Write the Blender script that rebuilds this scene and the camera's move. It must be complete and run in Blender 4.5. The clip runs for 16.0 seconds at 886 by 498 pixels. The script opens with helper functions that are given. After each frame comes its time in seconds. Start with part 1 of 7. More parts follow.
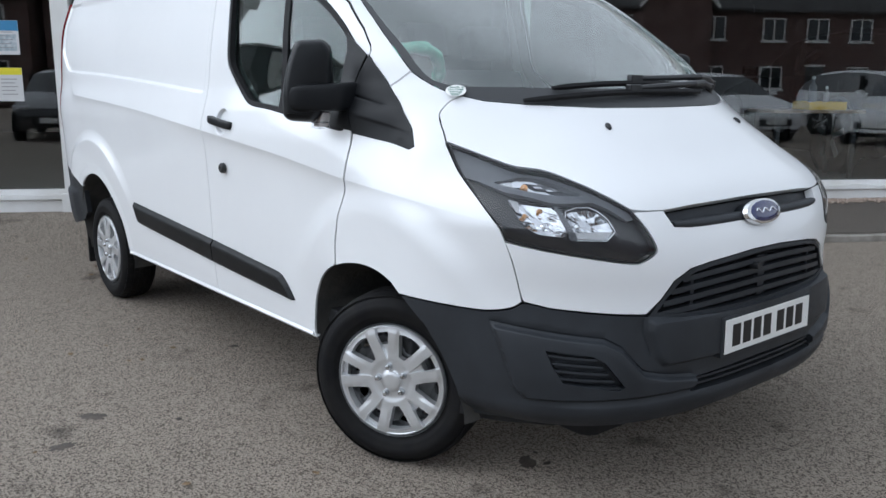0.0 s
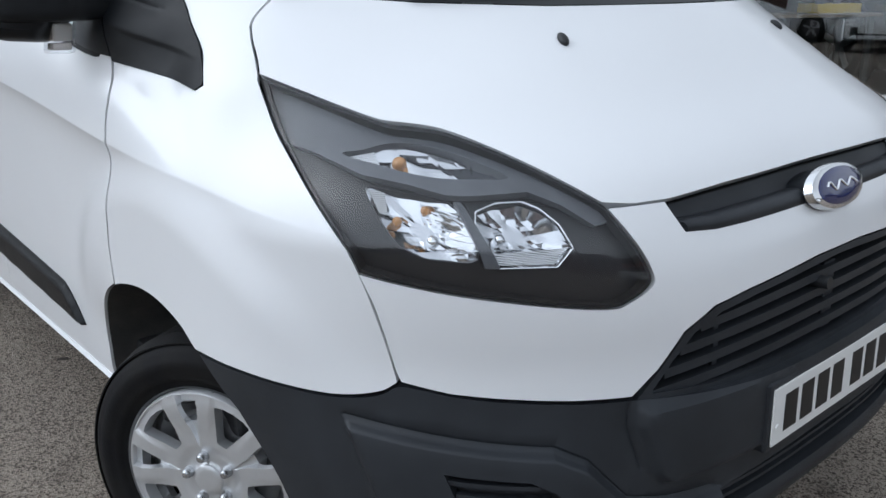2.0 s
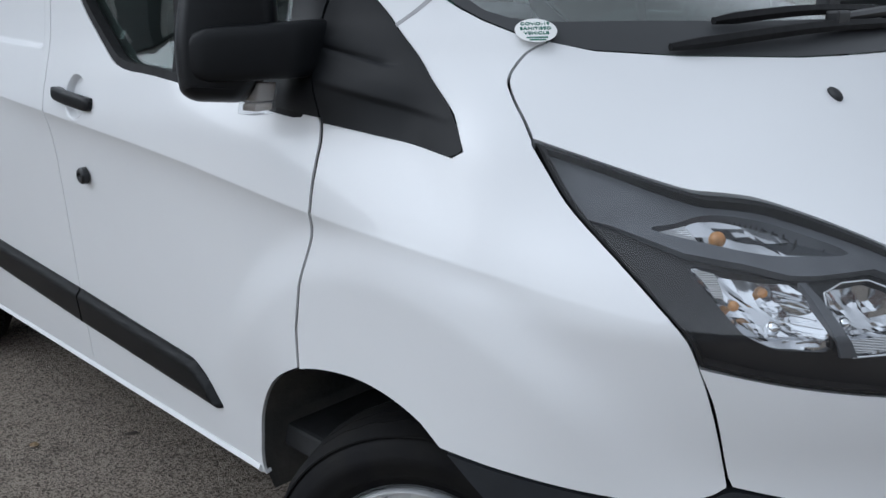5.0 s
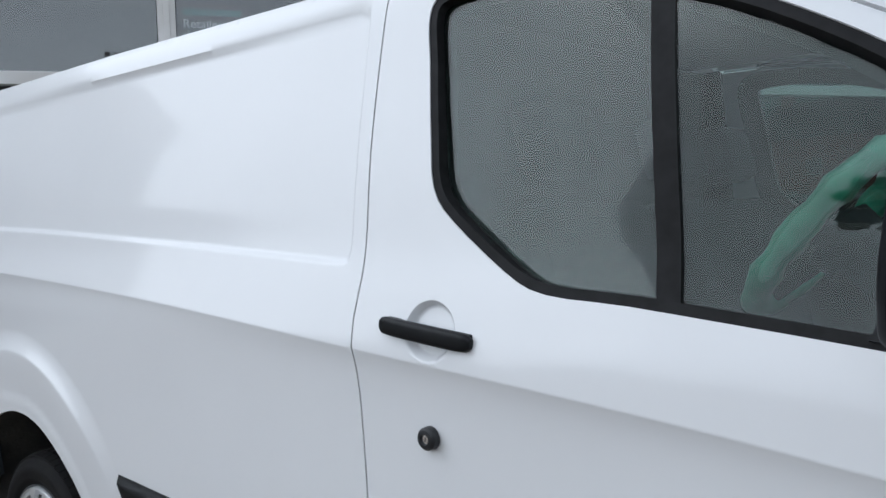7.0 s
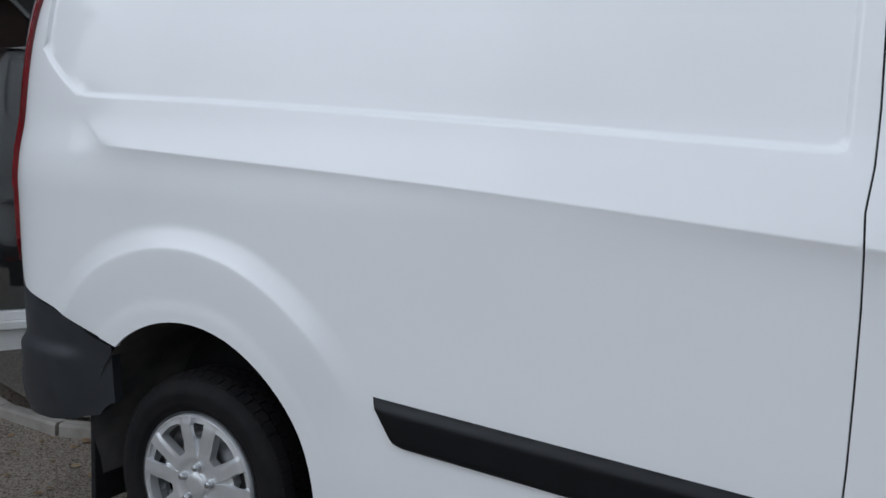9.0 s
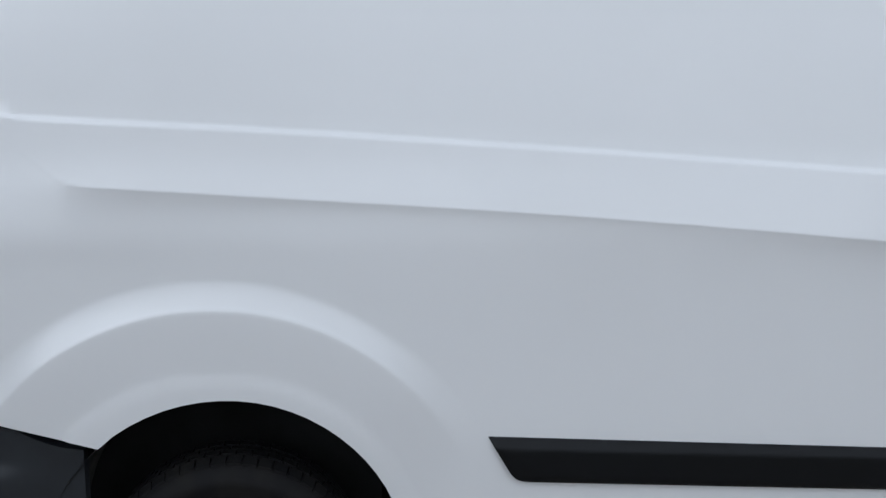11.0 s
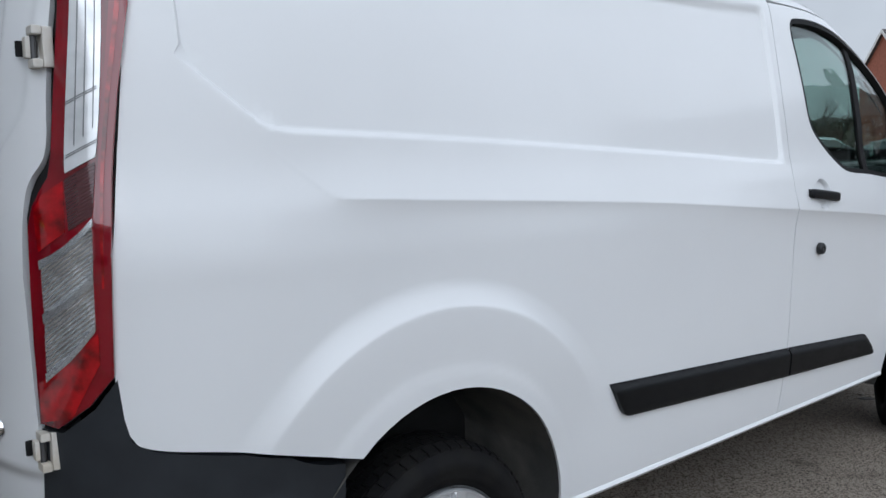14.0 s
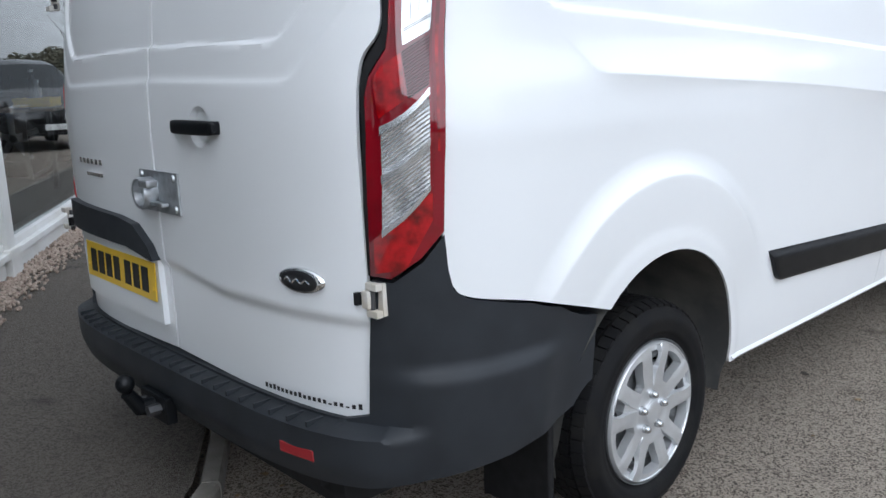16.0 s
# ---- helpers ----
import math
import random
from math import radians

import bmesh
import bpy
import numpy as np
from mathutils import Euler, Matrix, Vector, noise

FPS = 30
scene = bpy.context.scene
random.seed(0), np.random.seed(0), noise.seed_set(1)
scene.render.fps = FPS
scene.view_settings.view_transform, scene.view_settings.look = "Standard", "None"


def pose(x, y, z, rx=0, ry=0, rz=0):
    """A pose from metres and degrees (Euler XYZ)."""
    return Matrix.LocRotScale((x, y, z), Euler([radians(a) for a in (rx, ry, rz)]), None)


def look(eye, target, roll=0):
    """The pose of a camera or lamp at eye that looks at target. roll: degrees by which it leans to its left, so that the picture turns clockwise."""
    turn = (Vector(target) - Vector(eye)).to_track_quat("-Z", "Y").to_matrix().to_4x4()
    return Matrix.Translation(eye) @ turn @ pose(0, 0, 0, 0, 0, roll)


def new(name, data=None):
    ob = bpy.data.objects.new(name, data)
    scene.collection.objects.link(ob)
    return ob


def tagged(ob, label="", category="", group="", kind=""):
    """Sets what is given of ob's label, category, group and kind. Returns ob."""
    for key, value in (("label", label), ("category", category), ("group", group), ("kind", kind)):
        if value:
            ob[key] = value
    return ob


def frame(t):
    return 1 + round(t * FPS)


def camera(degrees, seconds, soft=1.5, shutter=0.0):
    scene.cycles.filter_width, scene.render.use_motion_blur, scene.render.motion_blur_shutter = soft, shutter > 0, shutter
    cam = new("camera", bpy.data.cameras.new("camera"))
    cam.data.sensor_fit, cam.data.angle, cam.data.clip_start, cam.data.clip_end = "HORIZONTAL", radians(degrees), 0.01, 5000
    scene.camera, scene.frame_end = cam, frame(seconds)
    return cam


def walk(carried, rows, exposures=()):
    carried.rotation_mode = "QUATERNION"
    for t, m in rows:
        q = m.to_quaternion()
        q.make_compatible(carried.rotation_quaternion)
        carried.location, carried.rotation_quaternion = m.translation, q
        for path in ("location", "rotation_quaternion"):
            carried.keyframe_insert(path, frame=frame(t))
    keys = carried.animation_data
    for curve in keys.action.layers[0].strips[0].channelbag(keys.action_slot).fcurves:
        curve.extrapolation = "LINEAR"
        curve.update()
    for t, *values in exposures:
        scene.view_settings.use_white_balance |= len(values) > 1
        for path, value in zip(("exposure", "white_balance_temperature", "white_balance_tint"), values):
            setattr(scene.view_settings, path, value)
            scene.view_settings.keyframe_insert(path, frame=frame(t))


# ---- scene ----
# the camera and its walk
cam = camera(55.9, 16.0)
PATH = [
    (0, (2.241, -2.548, 1.336), (0.73, -1.299, 0.939), 0.3),
    (0.5, (1.998, -2.309, 1.295), (0.507, -1.063, 0.824), -0.3),
    (1, (1.795, -2.07, 1.276), (0.317, -0.831, 0.746), -0.6),
    (1.5, (1.604, -1.821, 1.266), (0.143, -0.577, 0.705), -0.8),
    (2, (1.486, -1.558, 1.274), (0.04, -0.307, 0.686), -0.8),
    (2.5, (1.426, -1.358, 1.289), (0.004, -0.078, 0.705), -0.5),
    (3, (1.396, -1.306, 1.279), (0.019, 0.015, 0.678), -0.5),
    (3.2, (1.385, -1.326, 1.273), (0.027, 0.008, 0.659), -0.4),
    (5.3, (0.848, -1.895, 1.32), (-0.526, -0.52, 0.846), -1.2),
    (5.5, (0.741, -1.924, 1.321), (-0.646, -0.543, 0.911), -1.1),
    (6, (0.446, -1.995, 1.346), (-0.937, -0.575, 1.078), -0.8),
    (6.5, (0.146, -2.068, 1.359), (-1.175, -0.576, 1.185), -1.5),
    (7, (-0.139, -2.114, 1.37), (-1.438, -0.595, 1.285), -1.9),
    (7.5, (-0.45, -2.234, 1.377), (-1.676, -0.657, 1.291), -1.4),
    (8, (-0.749, -2.293, 1.361), (-1.865, -0.645, 1.161), -1.2),
    (8.5, (-1.059, -2.416, 1.332), (-2.05, -0.699, 1.068), 0.2),
    (9, (-1.317, -2.587, 1.24), (-2.246, -0.83, 1.02), 2.1),
    (9.2, (-1.398, -2.618, 1.239), (-2.306, -0.85, 1.018), 1.7),
    (11.3, (-2.75, -2.867, 1.313), (-2.384, -0.911, 1.11), -0.2),
    (11.5, (-2.777, -2.911, 1.354), (-2.342, -0.971, 1.137), -0.6),
    (12, (-3.095, -2.91, 1.369), (-2.333, -1.073, 1.157), 0.0),
    (12.5, (-3.389, -2.812, 1.33), (-2.358, -1.111, 1.121), 0.1),
    (13, (-3.638, -2.693, 1.345), (-2.459, -1.093, 1.123), -0.1),
    (13.5, (-3.93, -2.553, 1.329), (-2.684, -1.003, 1.114), -0.6),
    (14, (-4.177, -2.433, 1.315), (-2.904, -0.906, 1.099), -1.2),
    (14.5, (-4.401, -2.295, 1.285), (-3.092, -0.799, 1.07), -2.6),
    (15, (-4.611, -2.232, 1.28), (-3.263, -0.783, 0.992), -2.9),
    (15.5, (-4.769, -2.217, 1.271), (-3.419, -0.788, 0.9), -2.6),
    (16, (-4.818, -2.131, 1.252), (-3.487, -0.697, 0.835), -1.9),
]
EXPOSURES = [(t, v, 5690, 8) for t, v in ((0.0, .46), (1.0, .40), (2.0, .32), (3.0, .18), (5.5, -.02), (6.5, -.02), (7.5, -.13), (8.0, -.33), (8.5, -.40), (9.0, -.25), (11.5, -.25), (12.5, -.10), (13.5, -.07), (14.5, .12), (15.0, .30), (15.5, .48), (16.0, .66))]
walk(cam, [(t, look(e, g, r)) for t, e, g, r in PATH], EXPOSURES)

# overcast daylight
world = bpy.data.worlds.new("world")
scene.world = world
world.use_nodes = True
wn, wl = world.node_tree.nodes, world.node_tree.links
sky = wn.new("ShaderNodeTexSky")
sky.sky_type, sky.sun_disc = "NISHITA", False
sky.sun_elevation, sky.sun_rotation = radians(52), radians(210)
sky.dust_density, sky.air_density = 5.0, 1.0
grey = wn.new("ShaderNodeHueSaturation")
grey.inputs["Saturation"].default_value = 0.25
wl.new(sky.outputs[0], grey.inputs["Color"])
# a closed cloud deck evens the sky out
cloud, drift, coords = wn.new("ShaderNodeTexNoise"), wn.new("ShaderNodeMapRange"), wn.new("ShaderNodeTexCoord")
cloud.inputs["Scale"].default_value, cloud.inputs["Detail"].default_value = 2.2, 7
wl.new(coords.outputs["Generated"], cloud.inputs["Vector"])
drift.inputs["From Min"].default_value, drift.inputs["From Max"].default_value = .30, .70
drift.inputs["To Min"].default_value, drift.inputs["To Max"].default_value = 4.6, 7.4
wl.new(cloud.outputs["Fac"], drift.inputs["Value"])
deck = wn.new("ShaderNodeMix")
deck.data_type = "RGBA"
deck.inputs["Factor"].default_value = 0.72
wl.new(grey.outputs[0], deck.inputs["A"])
wl.new(drift.outputs["Result"], deck.inputs["B"])
# the cloud is thin on the open side and thick beyond the van
bright, lower, glow = wn.new("ShaderNodeVectorMath"), wn.new("ShaderNodeMapRange"), wn.new("ShaderNodeMix")
bright.operation = "DOT_PRODUCT"
bright.inputs[1].default_value = (-.30, -.954, 0)
wl.new(coords.outputs["Generated"], bright.inputs[0])
lower.inputs["From Min"].default_value, lower.inputs["From Max"].default_value = -.80, .05
lower.inputs["To Min"].default_value, lower.inputs["To Max"].default_value = .64, 1.22
lower.interpolation_type = "SMOOTHSTEP"
wl.new(bright.outputs["Value"], lower.inputs["Value"])
glow.data_type, glow.blend_type = "RGBA", "MULTIPLY"
glow.inputs["Factor"].default_value = 1.0
wl.new(deck.outputs["Result"], glow.inputs["A"])
wl.new(lower.outputs["Result"], glow.inputs["B"])
# and it thickens overhead
height, thick, veil = wn.new("ShaderNodeSeparateXYZ"), wn.new("ShaderNodeMapRange"), wn.new("ShaderNodeMix")
wl.new(coords.outputs["Generated"], height.inputs["Vector"])
thick.inputs["To Min"].default_value, thick.inputs["To Max"].default_value = 1.22, .72
wl.new(height.outputs["Z"], thick.inputs["Value"])
veil.data_type, veil.blend_type = "RGBA", "MULTIPLY"
veil.inputs["Factor"].default_value = 1.0
wl.new(glow.outputs["Result"], veil.inputs["A"])
wl.new(thick.outputs["Result"], veil.inputs["B"])
wl.new(veil.outputs["Result"], wn["Background"].inputs["Color"])
wn["Background"].inputs["Strength"].default_value = 0.152
sun = new("sun", bpy.data.lights.new("sun", "SUN"))
sun.data.energy, sun.data.angle, sun.data.color = .75, radians(60), (1, .985, .96)
sun.matrix_world = look((-8.7, -4.9, 3.4), (-1, 0, 0))


# ---- materials ----
def material(name, color, rough=.5, metal=0.0, coat=0.0, grain=None, vary=0.0, vary_scale=3.0, bump_size=0.0, bump_scale=200.0,
             transmission=0.0, ior=1.45, spec=.5, detail=6.0):
    """A principled material with noise in its colour, gloss and relief. grain: a second colour that the noise mixes in."""
    m = bpy.data.materials.new(name)
    m.use_nodes = True
    n, l = m.node_tree.nodes, m.node_tree.links
    p = n["Principled BSDF"]
    p.inputs["Base Color"].default_value = (*color, 1)
    p.inputs["Roughness"].default_value, p.inputs["Metallic"].default_value = rough, metal
    p.inputs["Coat Weight"].default_value, p.inputs["Coat Roughness"].default_value = coat, .03
    p.inputs["Transmission Weight"].default_value, p.inputs["IOR"].default_value = transmission, ior
    p.inputs["Specular IOR Level"].default_value = spec
    co = n.new("ShaderNodeTexCoord")
    if vary or grain:
        tex = n.new("ShaderNodeTexNoise")
        tex.inputs["Scale"].default_value, tex.inputs["Detail"].default_value = vary_scale, detail
        l.new(co.outputs["Object"], tex.inputs["Vector"])
        mix = n.new("ShaderNodeMix")
        mix.data_type = "RGBA"
        other = grain or tuple(c * (1 - vary) for c in color)
        mix.inputs["A"].default_value, mix.inputs["B"].default_value = (*color, 1), (*other, 1)
        ramp = n.new("ShaderNodeValToRGB")
        ramp.color_ramp.elements[0].position, ramp.color_ramp.elements[1].position = .38, .66
        l.new(tex.outputs["Fac"], ramp.inputs["Fac"])
        l.new(ramp.outputs["Color"], mix.inputs["Factor"])
        l.new(mix.outputs["Result"], p.inputs["Base Color"])
        mr = n.new("ShaderNodeMapRange")
        mr.inputs["To Min"].default_value, mr.inputs["To Max"].default_value = rough * .9, min(1, rough * 1.15)
        l.new(tex.outputs["Fac"], mr.inputs["Value"])
        l.new(mr.outputs["Result"], p.inputs["Roughness"])
    if bump_size:
        tex = n.new("ShaderNodeTexNoise")
        tex.inputs["Scale"].default_value, tex.inputs["Detail"].default_value = bump_scale, 3
        l.new(co.outputs["Object"], tex.inputs["Vector"])
        b = n.new("ShaderNodeBump")
        b.inputs["Strength"].default_value, b.inputs["Distance"].default_value = 1.0, bump_size
        l.new(tex.outputs["Fac"], b.inputs["Height"])
        l.new(b.outputs["Normal"], p.inputs["Normal"])
    return m


def thin_glass(name, tint, gloss=.045, rough=.0):
    """A pane: light passes tinted, and mirrors more at a glancing angle."""
    m = bpy.data.materials.new(name)
    m.use_nodes = True
    n, l = m.node_tree.nodes, m.node_tree.links
    n.remove(n["Principled BSDF"])
    a, b, mix, facing = n.new("ShaderNodeBsdfTransparent"), n.new("ShaderNodeBsdfGlossy"), n.new("ShaderNodeMixShader"), n.new("ShaderNodeLayerWeight")
    a.inputs["Color"].default_value = (*tint, 1)
    b.inputs["Color"].default_value, b.inputs["Roughness"].default_value = (1, 1, 1, 1), rough
    facing.inputs["Blend"].default_value = .5
    power, scale = n.new("ShaderNodeMath"), n.new("ShaderNodeMath")
    power.operation, scale.operation = "POWER", "MULTIPLY_ADD"
    power.inputs[1].default_value = 5
    scale.inputs[1].default_value, scale.inputs[2].default_value = 1 - gloss, gloss
    l.new(facing.outputs["Facing"], power.inputs[0])
    l.new(power.outputs[0], scale.inputs[0])
    l.new(scale.outputs[0], mix.inputs[0])
    l.new(a.outputs[0], mix.inputs[1])
    l.new(b.outputs[0], mix.inputs[2])
    l.new(mix.outputs[0], n["Material Output"].inputs["Surface"])
    return m


WHITE = material("white_paint", (.80, .81, .82), .38, coat=.7, vary=.03, vary_scale=1.5)
WHITE.node_tree.nodes["Principled BSDF"].inputs["Coat Roughness"].default_value = .07
BLACK = material("grained_black_plastic", (.0265, .0298, .0350), .46, spec=.36, vary=.25, vary_scale=9, bump_size=.00025, bump_scale=900)
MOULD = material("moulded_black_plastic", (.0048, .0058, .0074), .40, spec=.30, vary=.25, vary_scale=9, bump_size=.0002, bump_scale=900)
TRIM = material("smooth_black_plastic", (.018, .019, .021), .38, vary=.2, vary_scale=12)
RUBBER = material("rubber_seal", (.011, .011, .012), .65, spec=.3, vary=.3, vary_scale=30)
TYRE = material("tyre_rubber", (.0065, .0065, .0075), .70, spec=.20, grain=(.012, .0115, .011), vary_scale=14, bump_size=.0006, bump_scale=160)
SILVER = material("silver_lacquer", (.66, .67, .68), .34, metal=.65, vary=.06, vary_scale=25)
WHEELSTEEL = material("steel_wheel_lacquer", (.21, .213, .217), .40, metal=.5, vary=.25, vary_scale=20)
STEEL = material("dark_steel", (.12, .12, .125), .5, metal=.8, vary=.4, vary_scale=20)
NUT = material("nut_cover", (.50, .51, .52), .26, metal=.9)
CHROME = material("chrome", (.85, .86, .87), .08, metal=1.0)
DARK = material("underseal", (.012, .012, .013), .85, vary=.4, vary_scale=8)
GALV = material("galvanised_steel", (.55, .57, .59), .42, metal=.9, vary=.25, vary_scale=40)
GLASS = thin_glass("tinted_glass", (.70, .79, .765), .042)
SCREEN = thin_glass("windscreen_glass", (.90, .96, .94), .13)
SHOP = thin_glass("shop_glass", (.82, .85, .85), .085)
RED = material("red_lens", (.22, .0022, .009), .06, coat=1.0, vary=.5, vary_scale=7)


# ---- mesh tools ----
def part(name, bm, mat, parent=None, label=""):
    """Links a bmesh, or vertices and faces, as one mesh object under a thing or a part."""
    me = bpy.data.meshes.new(name)
    if isinstance(bm, tuple):
        me.from_pydata([tuple(map(float, v)) for v in bm[0]], [], [tuple(map(int, f)) for f in bm[1]])
    else:
        bm.to_mesh(me)
        bm.free()
    for m in mat if isinstance(mat, (list, tuple)) else [mat]:
        me.materials.append(m)
    ob = new(name, me)
    ob.parent = parent
    if label:
        ob["label"] = label
    return ob


def thing(name, label, category, group="", at=(0, 0, 0), turn=0.0, kind=""):
    ob = new(name)
    ob.empty_display_size = .1
    ob.matrix_world = pose(*at, 0, 0, turn)
    return tagged(ob, label, category, group, kind)


def smooth(ob, angle=35):
    me = ob.data
    me.polygons.foreach_set("use_smooth", [True] * len(me.polygons))
    me.set_sharp_from_angle(angle=radians(angle))
    return ob


def box(bm, lo, hi, bevel=0.0, m=None):
    """A bevelled box between two corners, added to bm."""
    g = bmesh.ops.create_cube(bm, size=1)["verts"]
    lo, hi = Vector(lo), Vector(hi)
    for v in g:
        v.co = Vector(((lo[i] + hi[i]) / 2 + v.co[i] * (hi[i] - lo[i]) for i in range(3)))
    if bevel:
        edges = list({e for v in g for e in v.link_edges})
        r = bmesh.ops.bevel(bm, geom=edges, offset=bevel, segments=2, affect="EDGES", profile=.6)
        g = list({v for f in r["faces"] for v in f.verts} | {v for v in g if v.is_valid})
    if m is not None:
        bmesh.ops.transform(bm, matrix=m, verts=[v for v in g if v.is_valid])
    return bm


def boxed(lo, hi, bevel=0.0, m=None):
    return box(bmesh.new(), lo, hi, bevel, m)


def lathe(profile, n=48, axis="y"):
    """Vertices and faces of a profile of (radius, along) spun round an axis."""
    vs, fs = [], []
    for i in range(n):
        a = 2 * math.pi * i / n
        for r, h in profile:
            vs.append((r * math.cos(a), h, r * math.sin(a)) if axis == "y" else (r * math.cos(a), r * math.sin(a), h))
    k = len(profile)
    for i in range(n):
        j = (i + 1) % n
        for q in range(k - 1):
            f = (i * k + q, j * k + q, j * k + q + 1, i * k + q + 1)
            fs.append(f if axis == "z" else f[::-1])
    return vs, fs


def tube(path, radius, n=10, closed=False):
    """A round bar along a path of points."""
    pts = [Vector(p) for p in path]
    vs, fs, up = [], [], Vector((0, 0, 1))
    m = len(pts)
    for i, p in enumerate(pts):
        d = (pts[(i + 1) % m] - pts[i - 1]) if closed else (pts[min(i + 1, m - 1)] - pts[max(i - 1, 0)])
        d.normalize()
        side_way = d.cross(up if abs(d.z) < .95 else Vector((1, 0, 0))).normalized()
        top = side_way.cross(d)
        r = radius[i] if isinstance(radius, (list, tuple)) else radius
        for k in range(n):
            a = 2 * math.pi * k / n
            vs.append(p + r * (math.cos(a) * side_way + math.sin(a) * top))
    for i in range(m if closed else m - 1):
        j = (i + 1) % m
        for k in range(n):
            q = (k + 1) % n
            fs.append((i * n + k, i * n + q, j * n + q, j * n + k))
    if not closed:
        fs += [tuple(range(n))[::-1], tuple(range((m - 1) * n, m * n))]
    return vs, fs


def letters(name, text, size, mat, parent, m, depth=.0006, tight=1.0, wide=1.0, align="CENTER"):
    """Writing in the built-in font as a mesh; m takes its plane to the world."""
    c = bpy.data.curves.new(name, "FONT")
    c.body, c.size, c.extrude, c.space_character, c.align_x, c.align_y = text, size, depth, tight, align, "CENTER"
    tmp = bpy.data.objects.new(name, c)
    me = bpy.data.meshes.new_from_object(tmp)
    bpy.data.objects.remove(tmp)
    me.transform(m @ Matrix.Diagonal((wide, 1, 1, 1)))
    me.materials.append(mat)
    ob = new(name, me)
    ob.parent = parent
    return ob


# ---- the shell of the van: stations and pressings ----
def curve(xs, ys):
    """A smooth monotone curve through a few design stations."""
    xs, ys = np.array(xs, float), np.array(ys, float)
    h, d = np.diff(xs), np.diff(ys) / np.diff(xs)
    m = np.zeros(len(xs))
    m[0], m[-1] = d[0], d[-1]
    for i in range(1, len(xs) - 1):
        if d[i - 1] * d[i] > 0:
            w1, w2 = 2 * h[i] + h[i - 1], h[i] + 2 * h[i - 1]
            m[i] = (w1 + w2) / (w1 / d[i - 1] + w2 / d[i])

    def at(v):
        v = np.clip(np.asarray(v, float), xs[0], xs[-1])
        i = np.clip(np.searchsorted(xs, v) - 1, 0, len(xs) - 2)
        t = (v - xs[i]) / h[i]
        return ((1 + 2 * t) * (1 - t) ** 2 * ys[i] + t * (1 - t) ** 2 * h[i] * m[i]
                + t * t * (3 - 2 * t) * ys[i + 1] + t * t * (t - 1) * h[i] * m[i + 1])
    return at


def bump(v, lo, hi):
    t = np.clip((np.asarray(v, float) - lo) / (hi - lo), 0, 1)
    return t * t * (3 - 2 * t)


# stations of the van body over the height z
HALF = curve([.15, .22, .30, .36, .55, .75, .95, 1.10, 1.20, 1.30, 1.42, 1.55, 1.70, 1.80, 1.85, 1.90, 1.94, 1.97],
             [.84, .885, .915, .934, .954, .967, .976, .980, .966, .945, .930, .910, .882, .862, .845, .80, .70, .45])
NOSE = curve([.15, .25, .40, .60, .75, .84, .93, .98, 1.10, 1.19, 1.26, 1.32, 1.45, 1.60, 1.75, 1.86, 1.97],
             [.78, .83, .843, .846, .842, .825, .785, .755, .61, .50, .40, .30, .05, -.23, -.51, -.76, -1.10])
FROM = curve([.15, .90, .96, 1.05, 1.12, 1.20, 1.32, 1.46, 1.60, 1.75, 1.85, 1.97], [0, 0, -.1, -.4, -.6, -.8, -.9, -.95, -1.0, -1.25, -1.5, -1.9])
SQUARE = curve([.15, .44, .70, .84, .96, 1.10, 1.25, 1.32, 1.46, 1.60, 1.75, 1.97], [3.0, 3.0, 2.6, 2.8, 3.0, 2.8, 2.6, 2.8, 4.3, 5.0, 5.5, 6.0])
TAIL = curve([.15, .60, 1.10, 1.60, 1.90, 1.97], [-3.86, -3.865, -3.87, -3.83, -3.76, -3.69])
XR, MR = -3.20, 4.5

# lines of the pressings along the van
CREASE = curve([-3.40, -3.25, -2.82, -2.20, -1.345, -.66, -.19, .13, .42, .60],
               [1.245, 1.237, 1.213, 1.177, 1.110, 1.052, 1.000, .972, .934, .91])
RIB = curve([-3.7, -3.40, -2.83, -2.19, -1.40, -1.3], [1.395, 1.379, 1.356, 1.322, 1.274, 1.268])


def soft_min(*values, k=.012):
    return -k * np.log(sum(np.exp(-np.clip(v, -1, 1) / k) for v in values))


def band_depth(x, z):
    """Distance above the lower crease, ended by a diagonal behind the rear wheel."""
    return soft_min(z - CREASE(x), (x + 3.2505) * .607 + (z - 1.243) * .795, k=.006)


def inset_depth(x, z):
    """Distance inside the large recessed upper panel of the load bay."""
    return soft_min(z - RIB(x), -1.386 - x, 1.806 + .012 * (x + 1.4) - z, (x + 3.388) * .621 + (z - 1.383) * .784, x + 3.540, k=.010)


